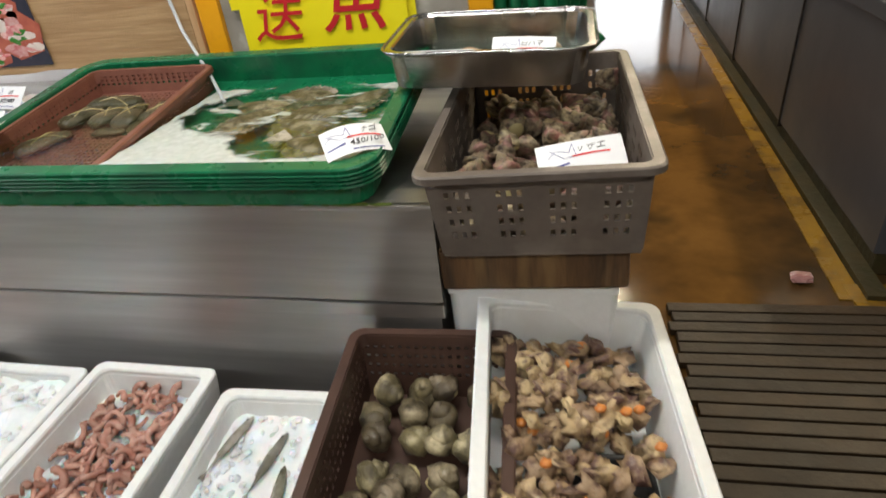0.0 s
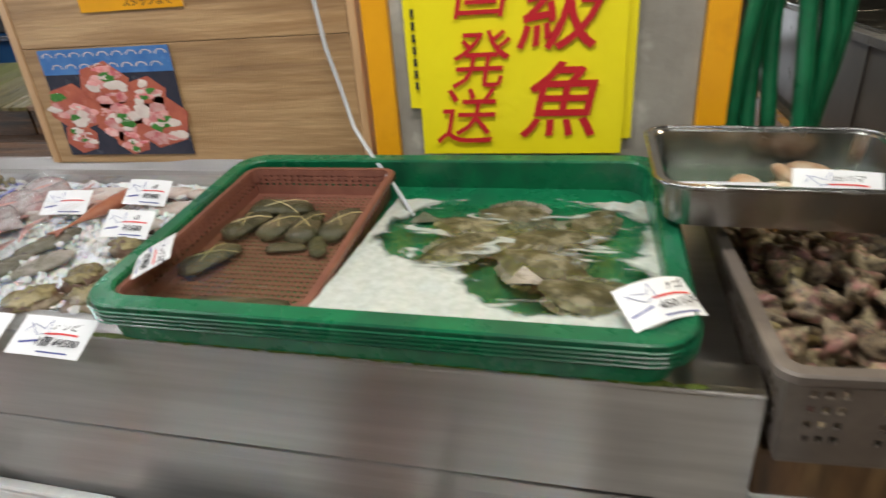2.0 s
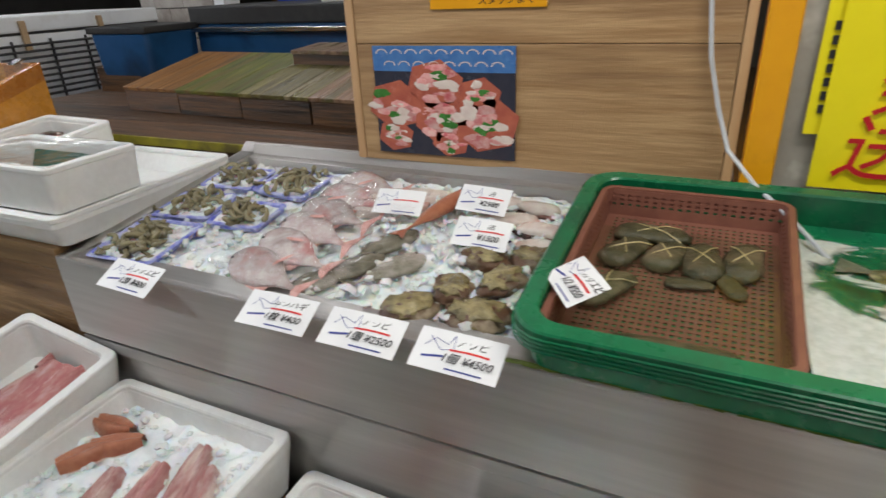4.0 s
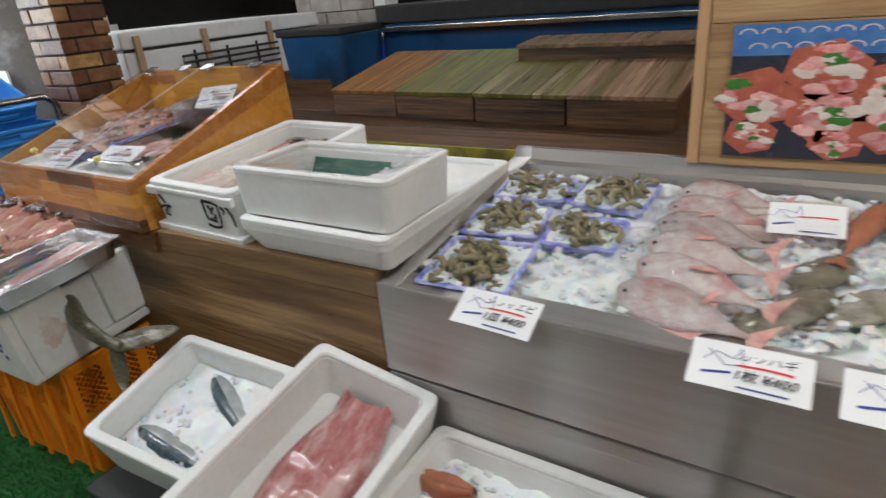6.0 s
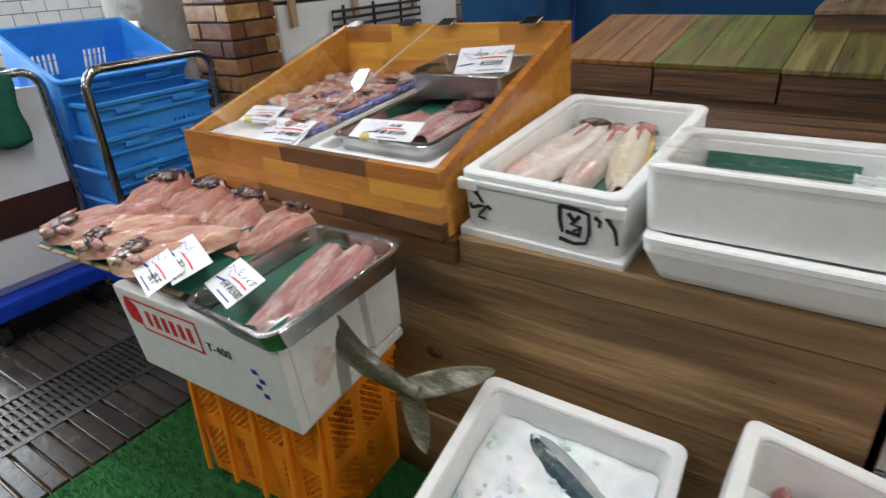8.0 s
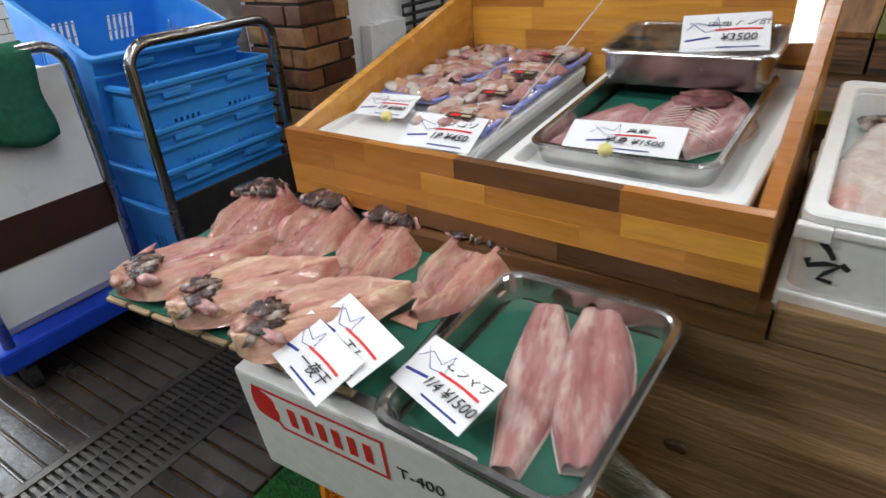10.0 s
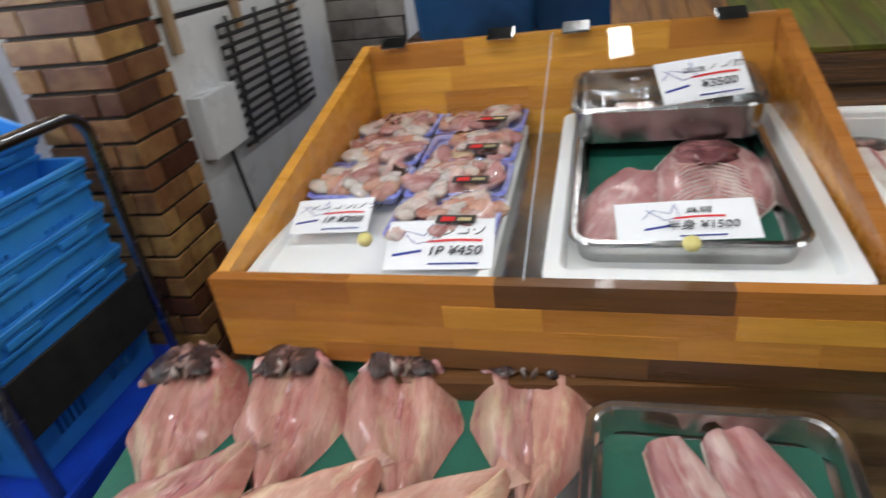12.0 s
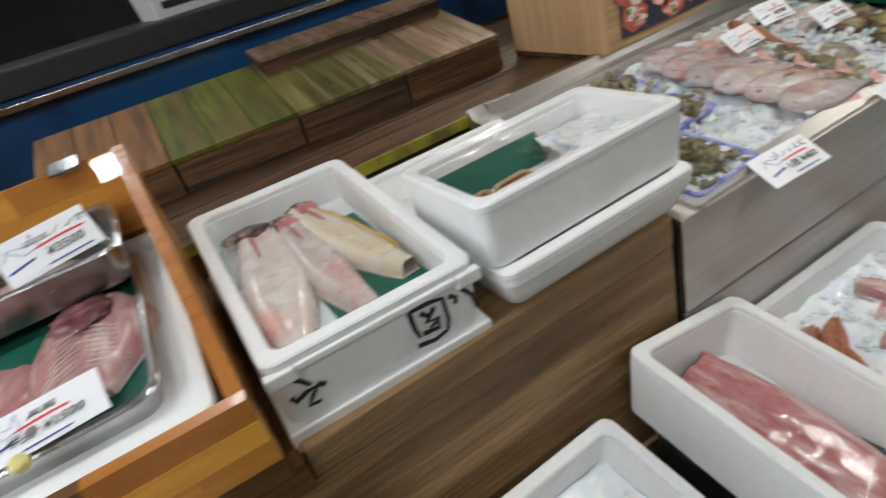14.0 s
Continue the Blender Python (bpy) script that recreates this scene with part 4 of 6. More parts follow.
for x, y in ((-0.225, 0.06), (0.225, 0.055)):
    bm = bmesh.new()
    loft([ring(2 * r, 2 * r, r, z, 4) for r, z in ((0.005, 0), (0.005, 0.005), (0.010, 0.006), (0.012, 0.012), (0.010, 0.017), (0.005, 0.019))], bm=bm)
    part("knob", bm, "knob", case, "pale yellow lid knob", smooth=True, m=lid_at @ pose(x, y, 0.003))

# stack of lettered foam box, orange crate and fish
oc_at = pose(-3.712, 0.85, 0.40, 0, 0, 4)


def lattice(i, j):
    """Diamond holes in panels between solid posts and a label holder."""
    if not (8 <= j < 50 or 62 <= j < 104) or not 5 <= i % 33 < 28 or (46 < i < 86 and j < 50):
        return False
    return abs(i % 6 - 2.5) + abs(j % 6 - 2.5) <= 2 or abs((i + 3) % 6 - 2.5) + abs((j + 3) % 6 - 2.5) <= 2


oc = perforated_crate("orange_crate", "orange plastic crate with diamond lattice sides on the turf", 0.49, 0.38, 0.398, oc_at, "orange", 132, 114, "", 0.9, slots=lattice, lip=0.012)
for x in (-0.215, -0.108, 0.0, 0.108, 0.215):
    part("post", box(x - 0.007, x + 0.007, -0.182, -0.172, -0.38, -0.03, 0.003), "orange", oc, m=pose(0, 0.0, 0, -3, 0, 0))
part("label_slot", box(-0.06, 0.06, -0.1745, -0.1725, -0.30, -0.29), "black", oc, "dark label slot")
sal_at = pose(-3.70, 0.785, 0.66, 5, 0, 2)
sal = thing("styrofoam_box", "white styrofoam fish box with red print, broken at one end", "box", sal_at, "styrofoam boxes")
part("base", box(-0.262, 0.262, -0.207, 0.207, -0.235, -0.205, 0.006), "foam_dirty", sal)
part("front_wall", box(-0.265, 0.265, -0.21, -0.183, -0.232, 0, 0.006), "foam_dirty", sal)
part("back_wall", box(-0.265, 0.265, 0.183, 0.21, -0.232, 0, 0.006), "foam_dirty", sal)
part("end_wall", box(-0.265, -0.238, -0.182, 0.182, -0.232, 0, 0.006), "foam_dirty", sal)
part("end_wall", box(0.238, 0.264, -0.183, -0.045, -0.23, -0.002, 0.007), "foam_dirty", sal, "broken end wall")
part("end_wall", box(0.238, 0.264, 0.045, 0.183, -0.20, -0.002, 0.007), "foam_dirty", sal, "broken end wall")
part("mat_support", box(-0.24, 0.24, -0.18, 0.18, -0.204, -0.03), "foam_dirty", sal, "ice-filled inside")
bm = bmesh.new()
lump(bm, (0.2648, -0.115, -0.12), (0.0008, 0.03, 0.038), 7, 0.9, 3, 2.2)
part("stain", bm, "fish_stain", sal, "pinkish fish stain")
text_mesh("T-400", 0.032, "ink", sal, pose(0.075, -0.2115, -0.075, 90, 0, 0))
bm = bmesh.new()
loft([[Vector((x, -0.2112, z)) for x, z in ((-0.23, -0.02), (0.02, -0.02), (0.02, -0.105), (-0.19, -0.105))], [Vector((x, -0.2112, z)) for x, z in ((-0.222, -0.026), (0.014, -0.026), (0.014, -0.099), (-0.186, -0.099))]], False, False, bm)
part("red_print", bm, "ink_red", sal)
for i in range(6):
    x = -0.165 + i * 0.029
    part("red_print", box(x, x + 0.014, -0.2114, -0.2104, -0.085, -0.045), "ink_red", sal)
bm = bmesh.new()
lump(bm, (-0.215, -0.209, -0.06), (0.028, 0.0025, 0.035), 3, 0.5, 2)
part("red_print", bm, "ink_red", sal)
for i in range(4):
    part("black_print", box(0.165 + 0.016 * (i % 2), 0.18 + 0.016 * (i % 2), -0.2114, -0.2104, -0.10 - i * 0.02, -0.088 - i * 0.02), "ink_blue", sal)
# brush marks on the lidded box


def brush(strokes, ox, oz, size, width=0.0085):
    """One mark of ribbon strokes on the front face, in a unit square."""
    bm = bmesh.new()
    for st in strokes:
        pts_ = [Vector((ox + u * size, 0, oz + v * size)) for u, v in st]
        left, right = [], []
        for i, p in enumerate(pts_):
            d = (pts_[min(i + 1, len(pts_) - 1)] - pts_[max(i - 1, 0)]).normalized()
            n_ = Vector((-d.z, 0, d.x)) * width * (0.5 - 0.22 * i / len(pts_))
            left.append(bm.verts.new(p + n_))
            right.append(bm.verts.new(p - n_))
        for i in range(len(pts_) - 1):
            bm.faces.new((left[i], left[i + 1], right[i + 1], right[i]))
    solid(part("brush_mark", bm, "ink", fbox, m=pose(0, -0.2668, 0, -1.2, 0, 0)), 0.0012)


brush([[(0.15, 0.95), (0.3, 0.8), (0.42, 0.62)], [(0.0, 0.55), (0.05, 0.4), (0.3, 0.5), (0.55, 0.52), (0.35, 0.3), (0.25, 0.15), (0.5, 0.12)], [(0.55, 0.55), (0.7, 0.45)]], -0.148, -0.105, 0.07)
brush([[(0.0, 1.0), (0.02, 0.5), (0.1, 0.2)], [(0.0, 1.0), (0.5, 0.98), (0.85, 0.9), (0.88, 0.3), (0.8, 0.0)], [(0.25, 0.82), (0.45, 0.6)], [(0.6, 0.8), (0.35, 0.5), (0.65, 0.45), (0.4, 0.3)], [(0.2, 0.25), (0.6, 0.2), (0.62, 0.5)], [(0.0, 0.0), (0.45, -0.08), (0.8, 0.0)]], 0.047, -0.100, 0.066)
brush([[(0.0, 0.95), (0.2, 0.8), (0.15, 0.6)], [(0.4, 1.0), (0.7, 0.6), (0.8, 0.1)]], 0.114, -0.095, 0.055)

# ---- behind and beside the stall ----
# brick column
column = thing("brick_column", "column of brown bricks with dark mortar", "column", kind="structure")
column.matrix_world = pose(0.05, -0.02, 0)
part("core", box(-5.15, -4.885, 1.71, 1.945, 0, 3.1), "mortar", column)
for r in range(25):
    z = 0.006 + r * 0.072
    cut_y, cut_x = (1.875, -4.95) if r % 2 else (1.775, -5.08)
    for x0, x1 in ((-5.16, cut_x - 0.005), (cut_x + 0.005, -4.876)):
        for y0, y1 in ((1.70, cut_y - 0.005), (cut_y + 0.005, 1.955)):
            ob = part("brick", box(x0 - (x0 + x1) / 2, x1 - (x0 + x1) / 2, y0 - (y0 + y1) / 2, y1 - (y0 + y1) / 2, 0, 0.061, 0.003), "brick", column)
            ob.location = ((x0 + x1) / 2 + 0.002 * math.sin(r * 7), (y0 + y1) / 2 + 0.002 * math.sin(r * 5 + x0 * 31), z)

# old pipe pillar beside the bricks
pipe = thing("concrete_pillar", "round stained concrete pillar with flaking white paint", "pillar", kind="structure")
bm = bmesh.new()
loft([[Vector((-5.80 + 0.27 * math.cos(a), 2.0 + 0.27 * math.sin(a), z)) for a in (2 * math.pi * k / 20 for k in range(20))] for z in (0, 1.0, 2.0, 3.1)], bm=bm)
part("shaft", bm, "plaster", pipe, smooth=True)
part("notice", box(-5.72, -5.60, 1.74, 1.75, 0.92, 1.08), "paper", pipe, "white paper notice")

# white tiled wall with a window, seen past the trolleys
tw = thing("tiled_wall", "white glazed tile wall", "wall", kind="structure")
part("backing", box(-7.6, -7.4, -1.5, 3.4, 0, 3.1), "wall", tw)
tile = None
for r in range(13):
    for c in range(17):
        if tile is None:
            tile = part("tile", box(0, 0.008, 0, 0.145, 0, 0.075, 0.002), "white_tile", tw)
            ob = tile
        else:
            ob = new("tile", tile.data)
            ob.parent = tw
        ob.location = (-7.4, 0.95 + c * 0.15 + (0.075 if r % 2 else 0), 0.3 + r * 0.08)
win = thing("window_1", "bright frosted window in a steel frame", "window", kind="structure")
part("window_frame", loft([[Vector((-7.39, y, z)) for y, z in ((0.0, 0.3), (1.5, 0.3), (1.5, 2.2), (0.0, 2.2))], [Vector((-7.33, y, z)) for y, z in ((0.0, 0.3), (1.5, 0.3), (1.5, 2.2), (0.0, 2.2))], [Vector((-7.33, y, z)) for y, z in ((0.06, 0.36), (1.44, 0.36), (1.44, 2.14), (0.06, 2.14))], [Vector((-7.39, y, z)) for y, z in ((0.06, 0.36), (1.44, 0.36), (1.44, 2.14), (0.06, 2.14))]], False, False), "steel", win)
wl = bpy.data.lights.new("window_light", "AREA")
wl.shape, wl.size, wl.size_y, wl.energy, wl.color = "RECTANGLE", 1.38, 1.78, 160, (0.85, 0.93, 1.0)
wo = new("window_light", wl)
wo.matrix_world = look((-7.34, 0.75, 1.25), (-4, 0.75, 0.6))
part("pane", box(-7.385, -7.38, 0.06, 1.44, 0.36, 2.14), "paper", win, "frosted pane")

# chest freezer, seen from its coil end
fz = thing("chest_freezer", "white chest freezer with a black condenser coil on its back", "freezer", pose(-4.92, 2.03, 0))
FL = 1.53
part("body", box(-0.75, 0, 0, FL, 0.06, 1.12, 0.012), "white_paint", fz)
part("lid", box(-0.76, 0.006, -0.006, FL + 0.006, 1.135, 1.225, 0.012), "white_paint", fz)
part("gasket", box(-0.745, -0.004, 0.004, FL - 0.004, 1.12, 1.136), "black", fz)
for y in (0.06, 0.50, 1.02):
    part("lid_hinge", box(0.006, 0.03, y, y + 0.035, 1.02, 1.20, 0.004), "wax_paper", fz, "yellowed plastic hinge")
coil = []
for i in range(13):
    z = 0.62 + i * 0.037
    coil.append([(0.028, 0.33, z), (0.028, 1.08, z)])
part("coil", tubes([[p for i, c in enumerate(coil) for p in (c if i % 2 == 0 else c[::-1])]], 0.008, 6), "black", fz, "black condenser coil")
for y in (0.42, 0.66, 0.90):
    part("coil_strut", box(0.012, 0.022, y, y + 0.012, 0.60, 1.09), "black", fz)
part("junction_box", box(0.004, 0.06, 0.06, 0.30, 0.66, 0.88, 0.006), "white_paint", fz, "white wiring cover")
part("cord", tubes([[(0.03, 0.2, 0.67), (0.06, 0.2, 0.4), (0.04, 0.26, 0.2), (0.08, 0.2, 0.1), (0.06, 0.3, 0.02)]], 0.008, 6), "black", fz)

# blue fish tank with a black rim
ft = thing("fish_tank", "long blue fish tank with a black rim", "tank", pose(-3.78, 2.80, 0, 0, 0, -2))
part("body", box(0, 2.6, 0, 0.6, 0.0, 1.15, 0.01), "tank_blue", ft)
part("rim", box(-0.02, 2.62, -0.02, 0.62, 1.15, 1.24, 0.01), "black", ft)
part("ledge", box(-0.01, 2.61, -0.05, 0.0, 1.11, 1.135, 0.004), "steel_pan", ft)
bw_ = thing("block_wall", "grey-brown block wall with a white corner strip", "wall", kind="structure")
part("backing", box(-5.3, -4.535, 3.78, 3.92, 0, 3.1), "mortar", bw_)
for r in range(18):
    for c in range(3):
        x0 = -5.3 + c * 0.30 - (0.15 if r % 2 else 0)
        a, b = max(-5.3, x0), min(-4.54, x0 + 0.294)
        if b - a > 0.03:
            part("block", box(a, b, 3.768, 3.79, 0.002 + r * 0.11, 0.104 + r * 0.11, 0.003), "wall_block", bw_)
part("corner_strip", box(-4.535, -4.44, 3.76, 3.93, 0, 3.1, 0.006), "white_paint", bw_, "worn white corner strip")
cb = thing("orange_cabinet", "orange-brown painted cabinet in the back", "cabinet", pose(-4.52, 4.55, 0))
part("body", box(-0.12, 0.22, 0, 0.4, 0.35, 1.9, 0.008), "wood_brown", cb)
part("plinth", box(-0.12, 0.22, 0.01, 0.39, 0.0, 0.349), "wood_dark", cb)
db = thing("dark_crate_row", "dark timber box against the freezer", "box", pose(-4.05, 2.45, 0))
part("body", box(-0.17, 0.17, 0, 0.4, 0, 0.96, 0.006), "wood_dark", db)

for x, y, h, w, lab in ((-4.04, 4.25, 1.5, 0.40, "tall deep blue plastic bin behind the tank"), (-4.2, 3.52, 1.02, 0.27, "deep blue plastic bin with a dark lid")):
    bl_ = thing("blue_bin", lab, "bin", pose(x, y, 0), "blue bins")
    part("bin", tub(w, w, h, 0.01, 0.85, 0.05, 0.015, 0.03), "deep_blue", bl_)
    if h < 1.2:
        part("lid", box(-w / 2 - 0.02, w / 2 + 0.02, -w / 2 - 0.02, w / 2 + 0.02, h + 0.001, h + 0.03, 0.006), "slate", bl_, "dark grey lid")
wfb = thing("styrofoam_box", "white styrofoam box standing on the tank rim", "box", pose(-2.75, 3.05, 1.241, 0, 0, 4), "styrofoam boxes")
part("shell", tub(0.5, 0.33, 0.14, 0.02, 0.95, 0.02), "foam", wfb)
part("print", box(-0.2, 0.02, -0.166, -0.164, 0.03, 0.055), "ink", wfb, "line of black print")

# trolleys
def arch(y0, y1, x, z0, top, r=0.07, n=6):
    pts = [(x, y0, z0)]
    for i in range(n + 1):
        a = radians(180 - 90 * i / n)
        pts.append((x, y0 + r + r * math.cos(a), top - r + r * math.sin(a)))
    for i in range(n + 1):
        a = radians(90 - 90 * i / n)
        pts.append((x, y1 - r + r * math.cos(a), top - r + r * math.sin(a)))
    return pts + [(x, y1, z0)]


def trolley(x, y0, y1, label):
    t = thing("platform_trolley", label, "trolley", None, "trolleys")
    part("deck", box(x - 0.80, x + 0.03, y0 - 0.05, y1 + 0.06, 0.13, 0.20, 0.012), "deep_blue", t, "deep blue plastic deck")
    part("handle", tubes([arch(y0, y1, x, 0.195, 0.985)], 0.016, 10), "chrome", t, smooth=True)
    for wx in (x - 0.7, x - 0.06):
        for wy in (y0 + 0.03, y1 - 0.02):
            w = part("caster", tubes([[(wx, wy - 0.015, 0.055), (wx, wy + 0.015, 0.055)]], 0.052, 14), "black", t)
            part("fork", box(wx - 0.02, wx + 0.02, wy - 0.022, wy + 0.022, 0.10, 0.131), "chrome", w)
    return t


t1 = trolley(-4.875, 1.07, 1.59, "blue platform trolley with a chrome handle")
part("handle_panel", box(-4.890, -4.880, 1.085, 1.575, 0.36, 0.52, 0.003), "black", t1, "black panel on the handle")
t2 = trolley(-5.13, 0.60, 1.04, "blue platform trolley with a white board")
part("board", box(-5.165, -5.15, 0.61, 1.03, 0.24, 0.93, 0.004), "white_paint", t2, "scuffed white board")
part("board_band", box(-5.148, -5.145, 0.61, 1.03, 0.42, 0.56), "brown_label", t2, "dark brown band")
tb = thing("foam_load", "white box loaded on the trolley", "box", pose(-5.5, 0.82, 0.20))
part("body", box(-0.32, 0.32, -0.20, 0.20, 0.001, 0.72, 0.01), "white_paint", tb)
tow = thing("towel", "green towel hung over the trolley handle", "towel", pose(-5.13, 0.80, 0.985))
part("cloth", sheet(-0.17, 0.14, -1, 1, 14, 20, lambda u, v: Vector((0.022 * (1 if v > 0.08 else -1 if v < -0.08 else v / 0.08) + 0.008 * math.sin(u * 30), u + 0.006 * math.sin(v * 9), 0.022 - abs(v) * (0.25 + 0.02 * math.sin(u * 20))))), "towel", tow, smooth=True)
solid(tow.children[0], 0.006)


def blue_crate(m, h=0.27, label="blue plastic fish crate, nested in the stack"):
    c = perforated_crate("blue_crate", label, 0.53, 0.53, h, m, "blue", 46, 20, "blue crates", 0.88, slots=lambda i, j: i % 2 == 1 and 3 < j < 11 and (8 < i < 19 or 27 < i < 38), lip=0.018)
    for s in (-1, 1):
        part("grip", box(0.245, 0.262, s * 0.12 - 0.05, s * 0.12 + 0.05, -0.05, -0.03, 0.004), "blue", c)
    for k in (-0.02, -0.06):
        part("rib", box(0.238 + 0.01, 0.256, -0.25, 0.25, k - 0.012, k, 0.003), "blue", c)
    return c


for k, z in enumerate((0.47, 0.60, 0.73, 0.86)):
    blue_crate(pose(-5.185, 1.345, z))
blue_crate(pose(-5.245, 1.32, 1.03, 0, 19, -4), label="blue plastic crate lying tilted on the stack")

# floor at this end: ribbed tiles, a drain and artificial turf
ribs = thing("ribbed_tiles", "wet dark ribbed floor tiles", "floor", kind="structure")
rib = None
for i in range(62):
    if rib is None:
        rib = part("tile_strip", box(-1.25, 1.25, -0.024, 0.024, -0.003, 0.012, 0.004), "floor_tile", ribs)
        ob = rib
    else:
        ob = new("tile_strip", rib.data)
        ob.parent = ribs
    ob.location = (-6.05, -0.9 + i * 0.056, 0)
for i in range(62):
    ob = part("tile_strip", box(-0.135, 0.135, -0.024, 0.024, -0.003, 0.012, 0.004), "floor_tile", ribs) if i == 0 else new("tile_strip", short.data)
    if i == 0:
        short = ob
    ob.parent = ribs
    ob.location = (-4.385, -0.9 + i * 0.056, 0)
drain = thing("drain_grating", "worn cast drain grating set in the floor", "drain", kind="structure")
part("frame", box(-4.80, -4.775, -1.5, 3.0, -0.003, 0.014), "grating", drain)
part("frame", box(-4.535, -4.51, -1.5, 3.0, -0.003, 0.014), "grating", drain)
part("channel", box(-4.775, -4.535, -1.5, 3.0, -0.0035, -0.001), "black", drain)
bar = None
for i in range(110):
    if bar is None:
        bar = part("bar", box(-0.12, 0.12, -0.006, 0.006, -0.001, 0.011), "grating", drain)
        ob = bar
    else:
        ob = new("bar", bar.data)
        ob.parent = drain
    ob.location = (-4.655, -0.75 + i * 0.022, 0)
for x in (-4.72, -4.655, -4.59):
    part("cross_bar", box(x - 0.004, x + 0.004, -1.5, 3.0, 0.002, 0.012), "grating", drain)

turf = thing("turf_mat", "bright green artificial turf mat", "mat", pose(0, 0, 0))
part("backing", box(-4.245, -2.2, -0.9, 0.955, -0.003, 0.006, 0.002), "turf_base", turf)
R = np.random.RandomState(3)
n = 30000
px = R.uniform(-4.24, -3.0, n)
py = R.uniform(-0.1, 0.95, n)
ang_ = R.uniform(0, 6.28, n)
lean = R.uniform(-0.008, 0.008, (n, 2))
hh = R.uniform(0.008, 0.016, n)
v = np.zeros((n, 3, 3))
v[:, 0] = np.c_[px + 0.002 * np.cos(ang_), py + 0.002 * np.sin(ang_), np.full(n, 0.005)]
v[:, 1] = np.c_[px - 0.002 * np.cos(ang_), py - 0.002 * np.sin(ang_), np.full(n, 0.005)]
v[:, 2] = np.c_[px + lean[:, 0], py + lean[:, 1], 0.005 + hh]
me = bpy.data.meshes.new("blades")
me.from_pydata(v.reshape(-1, 3).tolist(), [], np.arange(3 * n).reshape(-1, 3).tolist())
me.materials.append(M["turf"])
bl = tagged(new("blades", me), "green plastic grass blades", kind="stuff")
bl.parent = turf

# ---- price cards ----
def card(text1, text2, m, w=0.13, h=0.075, label="white handwritten price card with red and blue lines", bend=0.12, parent=None):
    c = thing("price_card", label, "price card", m, "price cards")

    def curve(u, v):
        return Vector((u, v, -bend * u * u * 4 + 0.004 * math.sin(v * 30)))
    solid(part("card", sheet(-w / 2, w / 2, -h / 2, h / 2, 8, 2, curve), "paper", c), 0.0008)

    def stroke(name, pts, t, material):
        bm = bmesh.new()
        for (x0, y0), (x1, y1) in zip(pts, pts[1:]):
            a, b = Vector((x0, y0, 0)), Vector((x1, y1, 0))
            s = (b - a).normalized().cross(Vector((0, 0, 1))) * t / 2
            vs = [bm.verts.new(Vector((p.x, p.y, curve(p.x, p.y).z + 0.0016))) for p in (a - s, b - s, b + s, a + s)]
            bm.faces.new(vs)
        part(name, bm, material, c)
    k = min(w / 0.13, h / 0.075)
    stroke("red_line", [(x, 0.004 * k + 0.001 * math.sin(x * 60)) for x in np.linspace(-0.015 * k, 0.055 * k, 6)], 0.0035 * k, "ink_red")
    stroke("blue_line", [(x, -0.030 * k) for x in np.linspace(-0.012 * k, 0.052 * k, 6)], 0.0028 * k, "ink_blue")
    stroke("fish_mark", [(-0.06 * k, 0.004 * k), (-0.045 * k, 0.02 * k), (-0.02 * k, 0.012 * k), (-0.012 * k, 0.03 * k), (-0.008 * k, 0.005 * k), (-0.03 * k, 0.0), (-0.055 * k, 0.022 * k)], 0.0010 * k, "ink_blue")
    stroke("small_print", [(-0.06 * k, -0.016 * k), (-0.022 * k, -0.010 * k)], 0.004 * k, "ink_blue")
    for tx, y, s in ((text1, 0.019 * k, 0.019 * k), (text2, -0.013 * k, 0.021 * k)):
        if tx:
            ob = text_mesh(tx, s, "ink", c, pose(0.02 * k, y, 0.0022 - bend * 0.0016), "handwriting", skew=0.2)
    return c


def fish_parts(t, L, H, W, body, fin, back=None):
    """A whole fish along x, head at +x, lying on its side."""
    prof = [(-0.5, 0.10), (-0.42, 0.16), (-0.30, 0.34), (-0.12, 0.78), (0.08, 1.0), (0.24, 0.98), (0.36, 0.80), (0.44, 0.52), (0.49, 0.22), (0.5, 0.08)]
    rings = [[Vector((x * L, math.cos(a) * H / 2 * k, W / 2 + math.sin(a) * W / 2 * min(1, k * 1.15))) for a in (2 * math.pi * i / 12 for i in range(12))] for x, k in prof]
    part("body", loft(rings), body, t, smooth=True)
    if back:
        half = [[Vector((p.x, p.y * 1.03, W / 2 + (p.z - W / 2) * 1.03)) for p in [r[i % 12] for i in range(-1, 4)]] for r in rings]
        bm = bmesh.new()
        vs = [[bm.verts.new(p) for p in r] for r in half]
        for a, b in zip(vs, vs[1:]):
            for i in range(4):
                bm.faces.new((a[i], a[i + 1], b[i + 1], b[i]))
        part("back", bm, back, t, "blue-black patterned back", smooth=True)

    def fin_plate(name, pts):
        part(name, loft([[Vector((x, y, W / 2 - 0.001)) for x, y in pts], [Vector((x, y, W / 2 + 0.001)) for x, y in pts]]), fin, t)
    fin_plate("tail_fin", [(-0.48 * L, 0.03 * H), (-0.64 * L, 0.42 * H), (-0.60 * L, 0.0), (-0.64 * L, -0.42 * H), (-0.48 * L, -0.03 * H)])
    fin_plate("dorsal_fin", [(-0.25 * L, 0.20 * H), (-0.22 * L, 0.42 * H), (0.05 * L, 0.60 * H), (0.2 * L, 0.55 * H), (0.2 * L, 0.40 * H)])
    bm = bmesh.new()
    lump(bm, (0.40 * L, 0.12 * H, W * 0.9), (0.013 * L + 0.001, 0.013 * L + 0.001, 0.003), 1, 0, 1)
    part("eye", bm, "ink", t)


